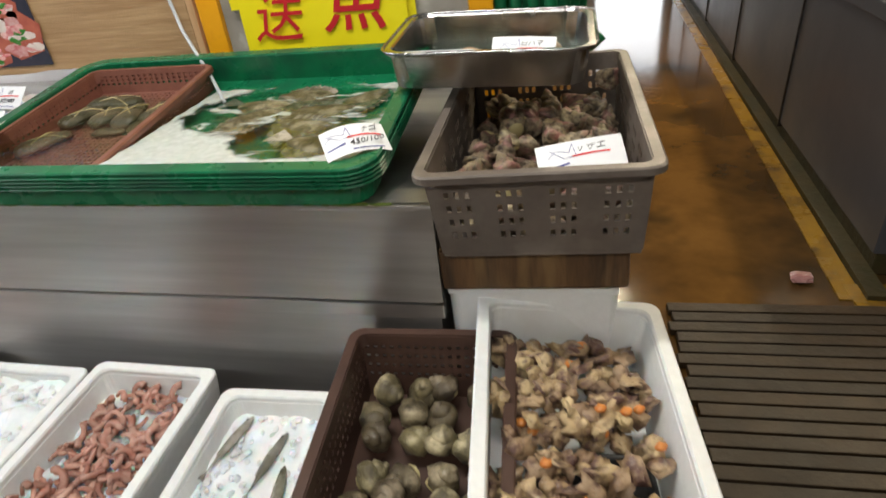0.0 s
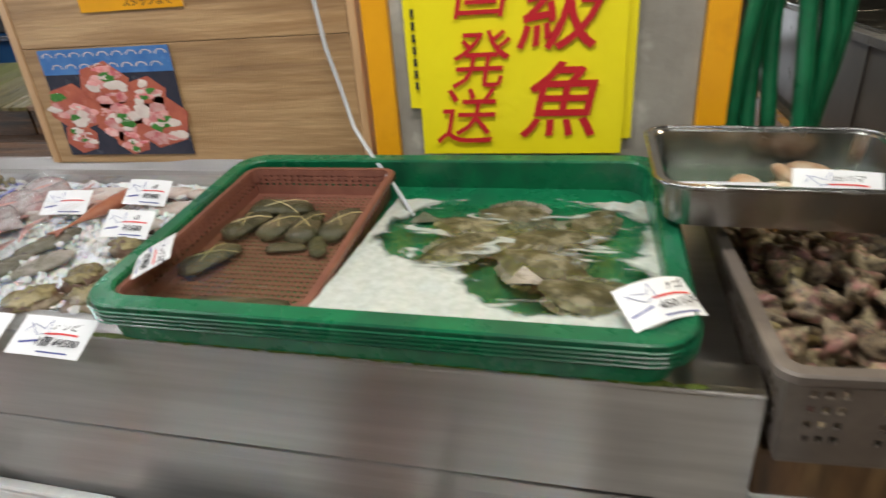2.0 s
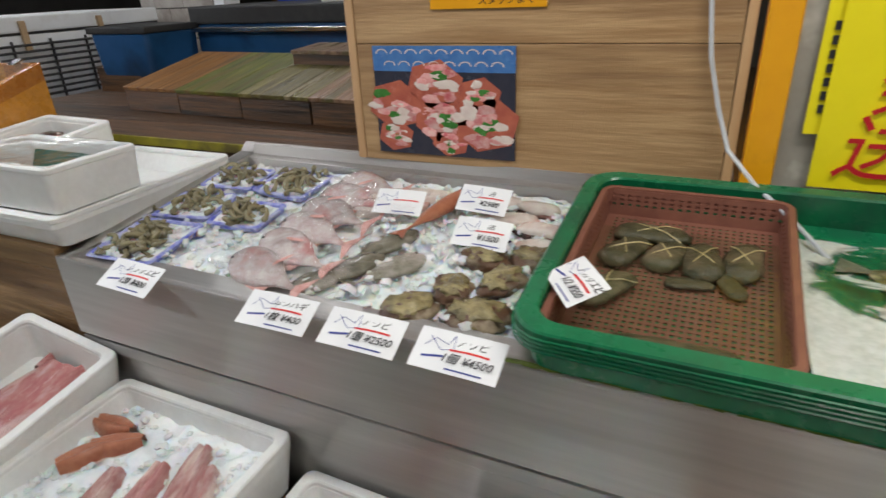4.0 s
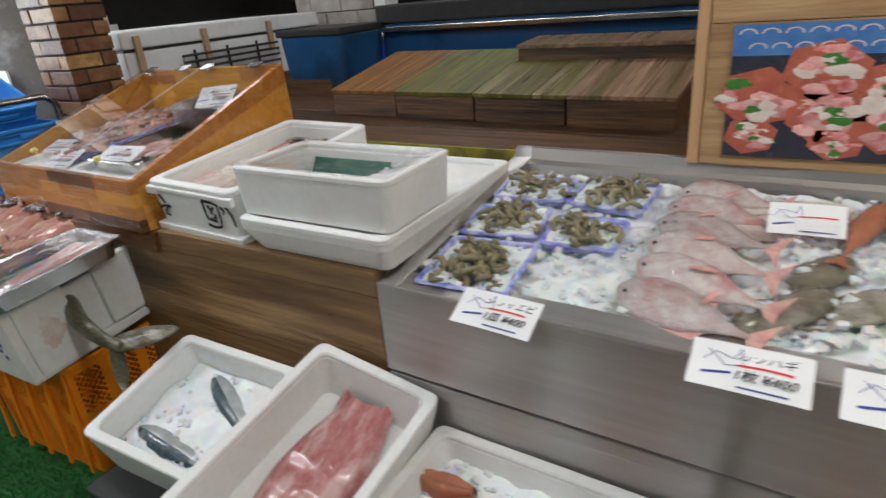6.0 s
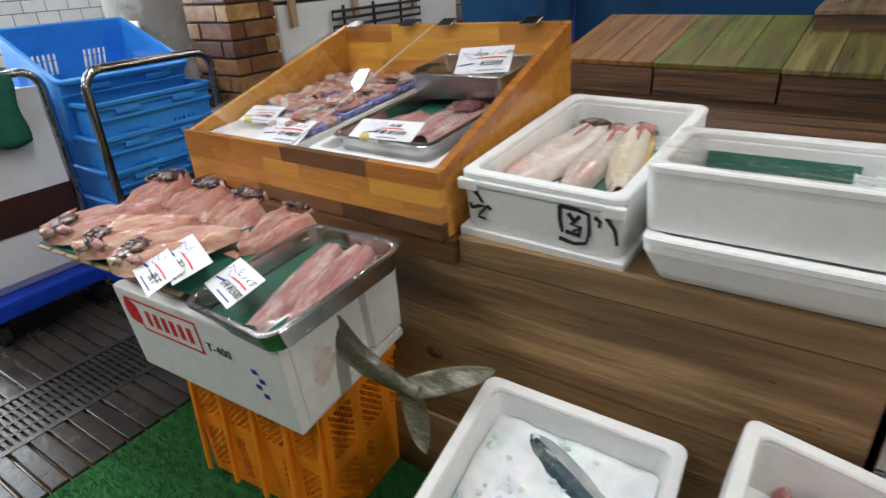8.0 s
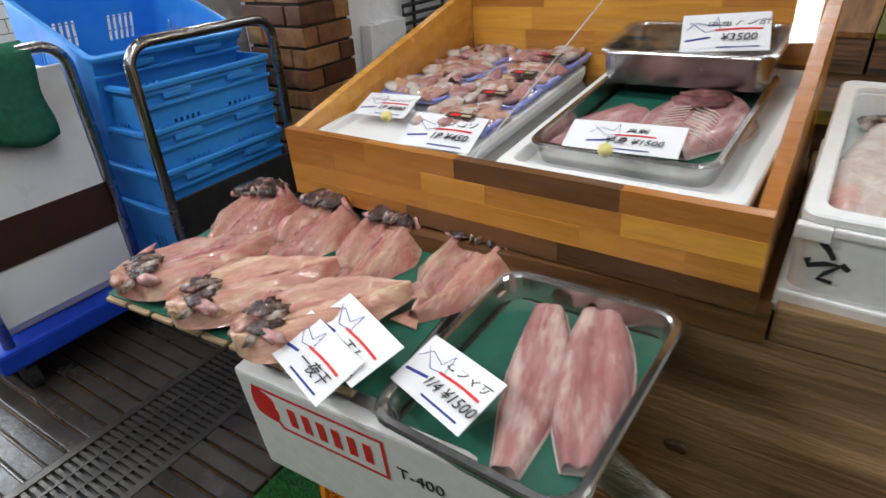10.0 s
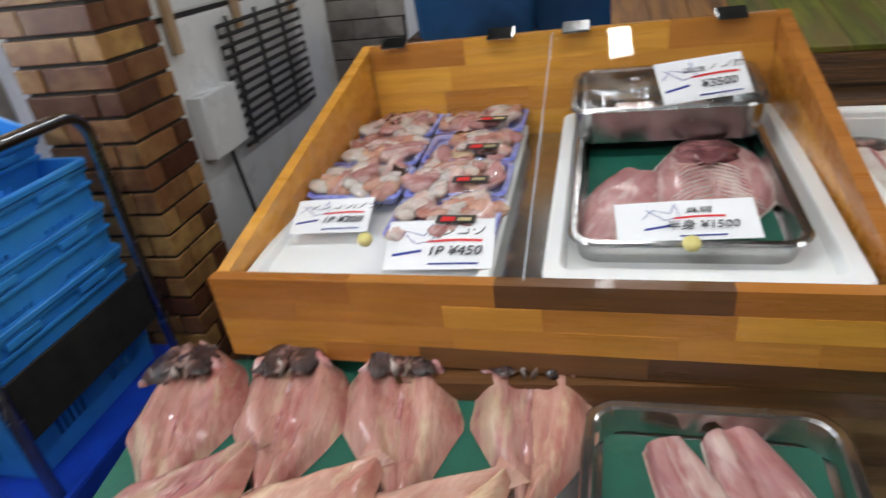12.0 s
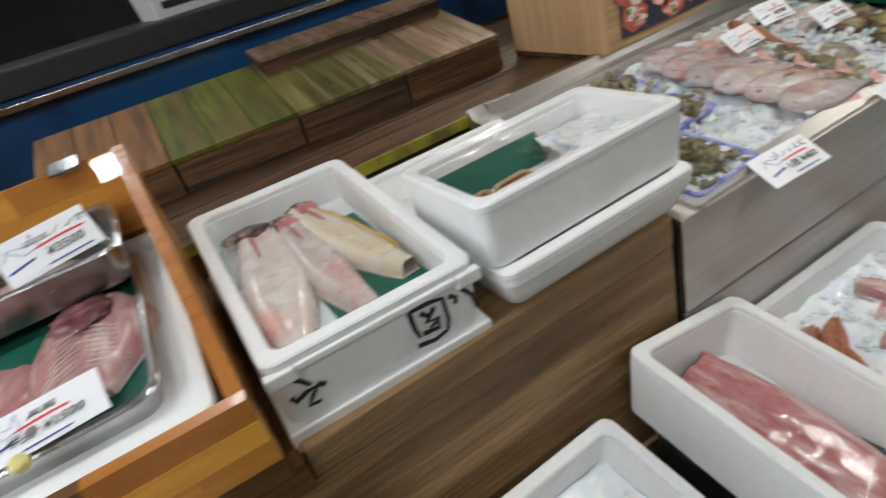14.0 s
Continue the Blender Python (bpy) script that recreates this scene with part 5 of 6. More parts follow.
def whole_fish(label, L, H, W, m, body, fin=None, group="fish on ice", back=None):
    t = thing("fish", label, "fish", m, group)
    fish_parts(t, L, H, W, body, fin or body, back)
    return t


def fillet(label, L, H, W, m, material, seed=1, group="fillets", ridge=0.25, name="fish_fillet"):
    t = thing(name, label, "fillet", m, group)

    def fn(u, v):
        e = math.sqrt(max(0.0, 1 - v * v))
        k = (0.35 + 0.65 * math.sin(math.pi * min(1, 0.12 + 0.8 * (u + 0.5)))) * (1 - 0.65 * max(0, u) ** 1.4)
        z = W * (e ** 0.6) * (1 - ridge * math.exp(-(v * 4) ** 2)) + 0.003 * noise.noise(Vector((u * 9 + seed, v * 4, 0)))
        return Vector((u * L, v * H / 2 * k + 0.03 * L * math.sin(u * 3 + seed), max(0, z)))
    part("flesh", sheet(-0.5, 0.5, -1, 1, 26, 12, fn), material, t, smooth=True)
    part("skin_edge", loft([[fn(-0.5 + i / 20, -1) - Vector((0, 0.002, 0)) for i in range(21)] + [fn(0.5 - i / 20, 1) + Vector((0, 0.002, 0)) for i in range(21)], [fn(-0.5 + i / 20, -1) + Vector((0, 0, 0.003)) for i in range(21)] + [fn(0.5 - i / 20, 1) + Vector((0, 0, 0.003)) for i in range(21)]]), "pale_flesh", t)
    return t


def butterflied(label, m, seed, hs=1.0):
    """A split, salted fish opened flat, dark head at +y."""
    t = thing("split_fish", label, "dried fish", m, "split fish on the mat")
    L, B = 0.285, 0.186

    def half(side):
        def fn(u, v):
            wid = B * 0.5 * min(1.0, 0.16 + 1.9 * (u + 0.5)) * (1 - 0.22 * max(0, u) * 2) * (1 + 0.025 * math.sin(u * 13 + seed * 2 + side)) * (math.sqrt(max(0.10, 1 - ((u - 0.22) / 0.285) ** 2)) if u > 0.22 else 1)
            x = side * (-0.004 + v * wid) + 0.014 * math.sin(u * 3.5 + seed)
            z = 0.006 + 0.036 * math.sin(math.pi * min(1, 0.10 + v * 0.90)) ** 0.75 * (0.55 + 0.45 * min(1, 2 * (u + 0.5))) + 0.006 * noise.noise(Vector((u * 12, v * 4 + side * 3, seed))) - 0.012 * math.exp(-((v - 0.30 - 0.1 * u) * 7) ** 2) * (u > -0.3)
            return Vector((x, u * L, max(0.001, z * (1 - v ** 6))))
        return fn
    for s in (-1, 1):
        part("side", sheet(-0.5, 0.5, 0, 1, 30, 14, half(s)), "dry_flesh", t, smooth=True)
    for s in (-1, 1):
        bm = bmesh.new()
        lump(bm, (s * 0.022, 0.088, 0.041), (0.024 * hs, 0.034 * hs, 0.008 * hs), seed + s, 0.7, 3, 1.5, s * 0.4)
        part("gill_cover", bm, "dark_gill", t, "dark opened head", smooth=True)
        bm = bmesh.new()
        lump(bm, (s * 0.046, 0.082, 0.034), (0.010, 0.026, 0.012), seed + s * 4, 0.8, 2, 2.2, s * 0.7)
        part("gill_flap", bm, "red_flesh", t, smooth=True)
    bm = bmesh.new()
    lump(bm, (0.004, 0.126, 0.024), (0.030 * hs, 0.018, 0.014), seed * 2, 0.8, 3, 2.2)
    part("snout", bm, "dark_gill" if hs > 1 else "dry_flesh", t, smooth=True)
    for s, sx in ((-1, 0.034), (1, 0.030)):
        bm = bmesh.new()
        lump(bm, (s * sx, 0.108, 0.032), (0.020, 0.006, 0.008), seed * 3 + s, 0.6, 3, 1.8, s * 0.9)
        lump(bm, (s * 0.012, 0.070, 0.042), (0.005, 0.022, 0.008), seed * 5 + s, 0.8, 2, 2.4, -s * 0.3)
        part("jaw", bm, "mottled_head", t, "silver-brown jaw", smooth=True)
    bm = bmesh.new()
    lump(bm, (0.003, 0.02, 0.022), (0.0045, 0.075, 0.006), seed, 0.5, 3, 2.5)
    part("backbone", bm, "red_flesh", t, smooth=True)
    part("tail_fin", loft([[Vector((x, y, z)) for x, y in ((-0.010, -0.125), (0.010, -0.125), (0.026, -0.16), (-0.026, -0.16))] for z in (0.003, 0.006)]), "dry_flesh", t)
    return t


def ice_bed(label, m, w, d, h=0.02, chips=120, seed=1, mask=None, bump=0.012):
    t = thing("ice_bed", label, "ice", m)
    bed = sheet(-w / 2, w / 2, -d / 2, d / 2, max(8, int(w * 90)), max(8, int(d * 90)), lambda u, v: Vector((u, v, h + bump * noise.noise(Vector((u * 22, v * 22, seed))) + bump * 0.35 * noise.noise(Vector((u * 60, v * 60, seed))))))
    part("crushed_ice", bed, "ice", t, smooth=True)
    rr = random.Random(seed)
    bm = bmesh.new()
    for i in range(chips):
        u, v = rr.uniform(-w / 2 + 0.01, w / 2 - 0.01), rr.uniform(-d / 2 + 0.01, d / 2 - 0.01)
        s = rr.uniform(0.005, 0.012)
        lump(bm, (u, v, h + 0.003), (s, s * rr.uniform(0.6, 1.1), s * 0.6), i, 0.7, 1, 2.5, rr.uniform(0, 6))
    tagged(part("ice_chips", bm, "ice_chip", t), "clear chips of crushed ice", kind="stuff")
    return t


def shared(name, mesh, m, label, category, group):
    ob = new(name, mesh)
    ob.matrix_world = m
    return tagged(ob, label, category, group)


def lump_mesh(name, material, lumps, seed, sub=2):
    bm = bmesh.new()
    for i, (p, s, r) in enumerate(lumps):
        lump(bm, p, s, seed + i * 0.7, r, sub, 2.6)
    for f in bm.faces:
        f.smooth = True
    me = bpy.data.meshes.new(name)
    bm.to_mesh(me)
    bm.free()
    me.materials.append(M[material])
    return me

# ---- sea water tray ----
wat_k = math.tan(radians(SLOPE))


def level(y):
    return 0.076 - (y + TD / 2) * wat_k


water = thing("sea_water", "clear shallow sea water standing in the tray", "water", TRAY)
ws = part("surface", sheet(-TW / 2 + 0.05, TW / 2 - 0.05, -TD / 2 + 0.04, TD / 2 - 0.06, 40, 24, lambda u, v: Vector((u, v, level(v) + 0.0015 * noise.noise(Vector((u * 14, v * 14, 0)))))), "water", water, smooth=True)
ws.visible_shadow = False


froth = thing("sea_foam", "white foam floating on the sea water", "foam", TRAY)
part("foam", sheet(-0.082, TW / 2 - 0.03, -TD / 2 + 0.028, TD / 2 - 0.045, 70, 60, lambda u, v: Vector((u, v, level(v) + 0.004 + 0.0025 * noise.noise(Vector((u * 30, v * 30, 1)))))), "foam_water", froth, smooth=True)


def flat_fish(m, L, label, material="flatfish"):
    t = thing("flatfish", label, "flatfish", m, "flatfish in the tray")

    def fn(u, v):
        k = math.sin(math.pi * (0.06 + 0.9 * (u + 0.5))) ** 0.8
        return Vector((u * L, v * L * 0.28 * k + 0.02 * L * math.sin(u * 5), 0.012 * (1 - v * v) * k + 0.002 * noise.noise(Vector((u * 9, v * 9, L * 50)))))
    part("body", sheet(-0.5, 0.5, -1, 1, 20, 12, fn), material, t, smooth=True)
    for s in (-1, 1):
        part("fin_fringe", sheet(-0.38, 0.42, 0, 1, 24, 2, lambda u, v: fn(u, s) + Vector((0, s * v * (0.018 + 0.004 * math.sin(u * 90)), -0.001 + 0.002 * math.sin(u * 60)))), "grey_fish", t)
    part("tail_fin", sheet(0, 1, -1, 1, 3, 4, lambda u, v: Vector((-0.5 * L - u * 0.05, v * (0.008 + 0.026 * u), 0.002))), "grey_fish", t)


for i, (u, v, L, rz) in enumerate(((0.10, 0.09, 0.22, -14), (0.22, 0.02, 0.24, 20), (0.08, -0.01, 0.19, 40), (0.31, 0.11, 0.20, 50), (0.33, -0.17, 0.21, -22), (0.17, 0.14, 0.19, 165), (0.24, -0.07, 0.20, 150))):
    z = max(0.016, level(v) - 0.008 + 0.002 * (i % 3))
    flat_fish(TRAY @ pose(u + 0.03, v, z, -SLOPE * 0.8, 0, rz), L * 0.88, "mottled brown flatfish lying in the sea water")

for i, (u, v, rz, ln) in enumerate(((-0.335, 0.135, 4, 0.15), (-0.375, 0.055, 66, 0.12), (-0.30, 0.06, 76, 0.11), (-0.235, 0.055, 98, 0.125), (-0.165, 0.075, 84, 0.135), (-0.385, -0.08, 56, 0.13), (-0.25, -0.02, 8, 0.085), (-0.185, -0.01, 118, 0.085), (-0.26, -0.205, 4, 0.20))):
    t = thing("bound_lobster", "olive-brown slipper lobster bound with pale straw", "lobster", TRAY @ pose(u, v, 0.020 + 0.003 * (i % 2), -SLOPE * 0.5, 0, rz), "lobsters in the colander")
    rings = []
    for k in range(15):
        f = (k - 7) / 7
        hw = (0.033 * math.sqrt(max(0.12, 1 - abs(f) ** 5)) * (1 - 0.18 * f)) * (1.0 if i not in (6, 7, 8) else 0.5) + (0.0018 if k % 2 else 0)
        hh = 0.36 * hw
        rings.append([Vector((f * ln * 0.5 + 0.002 * math.cos(q * 3 + k), math.cos(q) * hw * (1 + 0.06 * math.sin(5 * q + k)), hh * 0.8 + math.sin(q) * hh)) for q in (2 * math.pi * j / 14 for j in range(14))])
    part("body", loft(rings), "lobster", t, smooth=True)
    if i < 6:
        for s in (-1, 1):
            part("straw", tubes([[(-ln * 0.36, s * 0.031, 0.010), (-ln * 0.18, s * 0.016, 0.0215), (0, 0, 0.0235), (ln * 0.18, -s * 0.016, 0.0215), (ln * 0.36, -s * 0.031, 0.010)]], 0.0013, 5), "shell_lid", t)

wh = thing("water_hose", "thin clear hose feeding the tray", "hose")
part("tube", tubes([[(-1.13, 1.585, 1.75), (-1.12, 1.583, 1.4), (-1.106, 1.58, 1.266), (-1.09, 1.575, 1.14), (-1.062, 1.57, 1.037), (-1.03, 1.54, 0.95), (-0.97, 1.48, 0.895), (-0.90, 1.40, 0.855), (-0.835, 1.32, 0.81)]], 0.005, 8), "clear_plastic", wh, smooth=True)

card("アカザエビ", "1/2 ¥550", TRAY @ pose(-0.42, -0.175, 0.102, 12, -8, -58), 0.13, 0.075)
card("カサゴ", "450/100", TRAY @ pose(0.45, -0.225, 0.104, 14, 6, 32), 0.12, 0.07, bend=0.9)

# ---- turban crate ----
rr = random.Random(11)


def turban_mesh(seed):
    """A squat spiral shell with knobbed whorls and a domed cream lid."""
    bm = bmesh.new()
    rings = []
    for k in range(15):
        f = k / 14
        whorl = 1 - abs(((f * 3.0) % 1.0) - 0.5) * 0.55
        rad = 0.031 * (1 - f) ** 0.75 * whorl + 0.001
        rings.append([Vector((math.cos(q) * rad * (1 + 0.12 * max(0, math.sin(7 * q + seed + f * 4)) * (1 - f)) + 0.010 * f, math.sin(q) * rad * (1 + 0.10 * math.sin(5 * q + seed)) + 0.006 * f, -0.018 + 0.046 * f)) for q in (2 * math.pi * j / 18 for j in range(18))])
    loft(rings, bm=bm)
    for v in bm.verts:
        v.co *= 1 + 0.14 * noise.noise(v.co * 95 + Vector((seed, 0, 0)))
    for f in bm.faces:
        f.smooth = True
    me = bpy.data.meshes.new("turban_shell")
    bmesh.ops.recalc_face_normals(bm, faces=bm.faces)
    bm.to_mesh(me)
    bm.free()
    me.materials.append(M["turban"])
    return me


turbans = [turban_mesh(s) for s in (1, 4, 8)]
turban_lid = lump_mesh("shell_lid", "shell_lid", [((0, 0, -0.019), (0.019, 0.018, 0.006), 0.15)], 2)
for i in range(6):
    for j in range(11):
        for layer in range(2):
            if layer and rr.random() < 0.35:
                continue
            u, v = -0.125 + i * 0.05 + rr.uniform(-0.01, 0.01), -0.255 + j * 0.05 + rr.uniform(-0.01, 0.01)
            z = -0.140 + layer * 0.05 + rr.uniform(-0.006, 0.012)
            sc = rr.uniform(1.0, 1.25)
            shell = shared("turban_shell", turbans[rr.randrange(3)], CR @ pose(u, v, z, rr.uniform(-70, 70), rr.uniform(-70, 70), rr.uniform(0, 360)) @ Matrix.Diagonal((sc, sc, sc, 1)), "rough brown-pink turban shell heaped in the crate", "shell", "turban shells")
            if (i + j + layer) % 2:
                cover = new("shell_lid", turban_lid)
                cover.parent = shell
shared("turban_shell", turbans[0], CR @ pose(0.15, 0.22, -0.03, 40, 20, 0), "rough turban shell high on the heap", "shell", "turban shells")
card("サザエ", "", CR @ pose(0.075, -0.225, -0.03, 28, -4, 8), 0.15, 0.07)
# shellfish on the steel tray
for i, (u, v, rx) in enumerate(((-0.12, -0.06, 10), (-0.05, -0.02, 30), (0.03, 0.04, 40), (0.08, 0.07, 20), (0.11, 0.02, 50), (0.0, -0.04, 15))):
    sc = thing("clam_shell", "brown ribbed clam shell on the steel tray", "shell", sp.matrix_world @ pose(u, v, 0.006, rx, 0, i * 50), "clam shells")
    bm = bmesh.new()
    lump(bm, (0, 0, 0.014), (0.042, 0.034, 0.016), i, 0.12, 3, 2)
    part("valve", bm, "scallop", sc, smooth=True)
card("白ハマ", "", sp.matrix_world @ pose(0.07, -0.09, 0.055, 38, 0, -6), 0.13, 0.06)
card("ホンビノス", "", sp.matrix_world @ pose(-0.10, -0.125, 0.045, 60, 0, 2), 0.15, 0.05)

# ---- low boxes ----
whelks = [lump_mesh("whelk", "whelk", [((0, 0, 0), (0.023, 0.018, 0.009), 1.2), ((0.010, 0.006, 0.004), (0.013, 0.012, 0.008), 1.2)], s) for s in (2, 5, 9, 13)]
meat = lump_mesh("whelk_meat", "orange_meat", [((0, 0, 0), (0.010, 0.009, 0.009), 0.4)], 3)
OB = oyster.matrix_world
for k in range(125):
    far = k < 80
    u = rr.uniform(-0.14, 0.135)
    v = rr.uniform(-0.02, 0.195) if far else rr.uniform(-0.20, -0.05)
    z = -0.100 + (0.03 if k % 2 else 0.0) + rr.uniform(0, 0.01) + (0 if far else 0.006)
    shared("whelk", whelks[k % 4], OB @ pose(u, v, z, rr.uniform(-60, 60), rr.uniform(-60, 60), rr.uniform(0, 360)), "wrinkled brown shucked shellfish in the box", "shellfish", "brown shellfish")
    if k % 9 == 0:
        shared("shellfish_meat", meat, OB @ pose(u + 0.01, v, z + 0.014), "orange piece of shellfish meat", "shellfish", "orange meat")
bt = thing("black_tray", "shallow black plastic tray in the styrofoam box", "tray", OB @ pose(0.02, -0.13, -0.117))
part("tray", tub(0.21, 0.19, 0.02, 0.004, 0.9, 0.012, 0.004, 0.004), "black", bt)

tops = [lump_mesh("top_shell", "abalone", [((0, 0, 0), (0.033, 0.033, 0.024), 0.28), ((0.004, 0.003, 0.018), (0.022, 0.022, 0.015), 0.3), ((0.006, 0.004, 0.029), (0.010, 0.010, 0.010), 0.3)], s) for s in (3, 6)]
lidm = lump_mesh("shell_lid", "shell_lid", [((0, 0, 0), (0.016, 0.016, 0.006), 0.2)], 2)
DB = dark.matrix_world
for i in range(4):
    for j in range(7):
        u, v = -0.105 + i * 0.068 + rr.uniform(-0.02, 0.02), -0.195 + j * 0.062 + rr.uniform(-0.018, 0.018)
        t = shared("top_shell", tops[(i + j) % 2], DB @ pose(u, v, -0.125 + rr.uniform(0, 0.02), rr.uniform(-80, 80), rr.uniform(-60, 60), rr.uniform(0, 360)), "grey-brown top shell in the crate", "shell", "top shells")
        if (i * 3 + j) % 3 == 0:
            d = new("shell_lid", lidm)
            d.parent = t
            d.matrix_local = pose(0.004, -0.004, -0.02)


def shrimp_mesh(material, seed, L=0.05):
    bm = bmesh.new()
    rings = []
    for i in range(8):
        f = i / 7
        a = f * 2.6 + 0.2
        r = 0.0065 * (1.0 - 0.65 * f) + 0.001
        c = Vector((math.cos(a) * L * 0.4, math.sin(a) * L * 0.4, 0))
        d = Vector((math.cos(a), math.sin(a), 0))
        rings.append([c + d * (math.cos(b) * r * 1.25) + Vector((0, 0, math.sin(b) * r)) for b in (2 * math.pi * k / 8 for k in range(8))])
    loft(rings, bm=bm)
    bmesh.ops.recalc_face_normals(bm, faces=bm.faces)
    for f in bm.faces:
        f.smooth = True
    me = bpy.data.meshes.new("shrimp")
    bm.to_mesh(me)
    bm.free()
    me.materials.append(M[material])
    return me


red_shrimp, grey_shrimp = shrimp_mesh("shrimp", 1), shrimp_mesh("grey_shrimp", 2, 0.042)
SB = shrimps.matrix_world
ice_bed("crushed ice under the shrimps", SB @ pose(0, 0, -0.085), 0.25, 0.40, 0.02, 120, 3)
for k in range(170):
    u = rr.uniform(-0.10, 0.10)
    v = rr.uniform(-0.12, 0.19)
    shared("shrimp", red_shrimp, SB @ pose(u, v, -0.058 + rr.uniform(0, 0.022), rr.uniform(-50, 50), rr.uniform(-50, 50), rr.uniform(0, 360)), "raw red shrimp heaped on ice", "shrimp", "red shrimps")
ice_bed("crushed ice around small fish", smallfish.matrix_world @ pose(0, 0, -0.07), 0.225, 0.42, 0.02, 150, 5)
for u, v, rz in ((-0.08, 0.12, 75), (0.02, 0.08, 80), (0.07, 0.0, 100), (-0.03, -0.08, 70)):
    whole_fish("slender dark small fish on ice", 0.15, 0.022, 0.014, smallfish.matrix_world @ pose(u, v, -0.048, 0, 0, rz), "grey_fish", None, "small fish")
ice_bed("heaped white crushed ice", icebox.matrix_world @ pose(0, 0, -0.06), 0.275, 0.42, 0.03, 200, 7, bump=0.025)
ice_bed("crushed ice under red fish", redfish.matrix_world @ pose(0, 0, -0.08), 0.32, 0.45, 0.02, 120, 8)
for u, v, rz in ((-0.06, 0.13, 20), (0.05, 0.06, 30), (-0.03, -0.05, 10)):
    whole_fish("red fish lying on ice", 0.26, 0.08, 0.035, redfish.matrix_world @ pose(u, v, -0.06, 0, 0, rz), "orange_fish", None, "red fish")
PB = pinkice.matrix_world
ice_bed("ice slush with pink fish", PB @ pose(0, 0, -0.08), 0.49, 0.47, 0.02, 420, 9, bump=0.018)
for i, (u, v, L, rz) in enumerate(((0.12, 0.06, 0.26, -72), (0.18, 0.02, 0.26, -68), (0.05, -0.02, 0.26, -75), (-0.03, -0.06, 0.24, -70), (0.10, -0.12, 0.24, -74))):
    fillet("pale pink gutted fish in the ice", L, 0.07, 0.03, PB @ pose(u, v, -0.062, 0, 0, rz), "pink_flesh", i, "pink fish in ice")
for i, (u, v) in enumerate(((-0.19, 0.15), (-0.13, 0.11), (-0.17, 0.06))):
    fillet("orange-brown fish piece in the ice", 0.12, 0.06, 0.035, PB @ pose(u, v, -0.06, 0, 0, 30 * i), "orange_fish", i, "pink fish in ice")

MB = mack.matrix_world
ice_bed("white ice under the mackerel", MB @ pose(0, 0, -0.10), 0.335, 0.285, 0.024, 50, 12, bump=0.012)
for u, v, rz in ((0.02, 0.05, 152), (-0.03, -0.095, 174)):
    whole_fish("silver-blue mackerel lying on ice", 0.32, 0.062, 0.045, MB @ pose(u + 0.03, v, -0.106, 0, 0, rz), "silver_fish", "tail", "mackerel", "mack_back")
SP = spine.matrix_world
fr = fillet("red backbone frame of a large fish in a bag", 0.44, 0.20, 0.05, SP @ pose(0.015, -0.02, -0.118, 4, 0, -84), "red_flesh", 4, "", 0.15, "fish_backbone")
for i in range(14):
    bm = bmesh.new()
    lump(bm, (-0.20 + i * 0.031, 0.006 * math.sin(i * 1.7), 0.034), (0.0165, 0.0075 + 0.002 * math.sin(i * 2.1), 0.0085), i, 0.5, 2)
    part("vertebra", bm, "red_flesh", fr, smooth=True)
for s in (-1, 1):
    part("collar_prong", sheet(0, 1, -1, 1, 10, 6, lambda u, v: Vector((-0.19 - u * 0.07, s * (0.045 + 0.018 * u) + v * 0.022 * (1 - 0.5 * u), 0.012 + 0.035 * (1 - v * v) * (1 - 0.3 * u)))), "red_flesh", fr, smooth=True)
filmob = part("bag_film", sheet(-0.05, 0.26, -0.12, 0.12, 16, 14, lambda u, v: Vector((u, v, 0.055 + 0.012 * noise.noise(Vector((u * 20, v * 20, 3))) - 2.0 * v * v))), "film", fr, "crumpled clear plastic bag", smooth=True)
filmob.visible_shadow = False
ice_bed("bag of clear ice beside the fish frame", SP @ pose(-0.085, -0.18, -0.12), 0.10, 0.10, 0.03, 60, 14, bump=0.02)

# ---- ice display on the counter ----
CF = counter_at @ pose(0, 0, 0, SLOPE, 0, 0)
ice_bed("broad bed of crushed ice on the steel counter", CF @ pose(0.65, 0.35, -0.05), 1.17, 0.565, 0.03, 620, 21, bump=0.018)


def pack_tray(label, m, w, d, contents, n, lift=0.016, mesh=None):
    t = thing("food_tray", label, "tray", m, "food trays")
    part("tray", tub(w, d, 0.018, 0.004, 0.9, 0.01, 0.006, 0.004), "pack_blue", t, "white and blue printed tray")
    part("liner", box(-w * 0.43, w * 0.43, -d * 0.43, d * 0.43, 0.004, 0.007), "paper", t)
    return t


for u, v, w, d, rz, n in ((0.175, 0.13, 0.21, 0.20, 4, 66), (0.15, 0.32, 0.19, 0.15, 8, 30), (0.34, 0.315, 0.17, 0.14, 3, 32), (0.145, 0.50, 0.19, 0.14, 4, 24), (0.345, 0.51, 0.19, 0.16, -4, 38)):
    m = CF @ pose(u, v, -0.012, 0, 0, rz)
    pack_tray("blue-edged tray of raw grey shrimps on ice", m, w, d, None, n)
    ice_bed("crushed ice spread in the shrimp tray", m, w * 0.86, d * 0.86, 0.013, 55, int(u * 100 + v * 300), bump=0.010)
    for k in range(n):
        a, b = rr.gauss(0, w * 0.2), rr.gauss(0, d * 0.2)
        a, b = max(-w * 0.4, min(w * 0.4, a)), max(-d * 0.4, min(d * 0.4, b))
        shared("shrimp", grey_shrimp, m @ pose(a, b, 0.016 + rr.uniform(0, 0.022) * math.exp(-(a * a + b * b) * 120), rr.uniform(-50, 50), rr.uniform(-50, 50), rr.uniform(0, 360)), "raw grey shrimp in a tray", "shrimp", "grey shrimps")
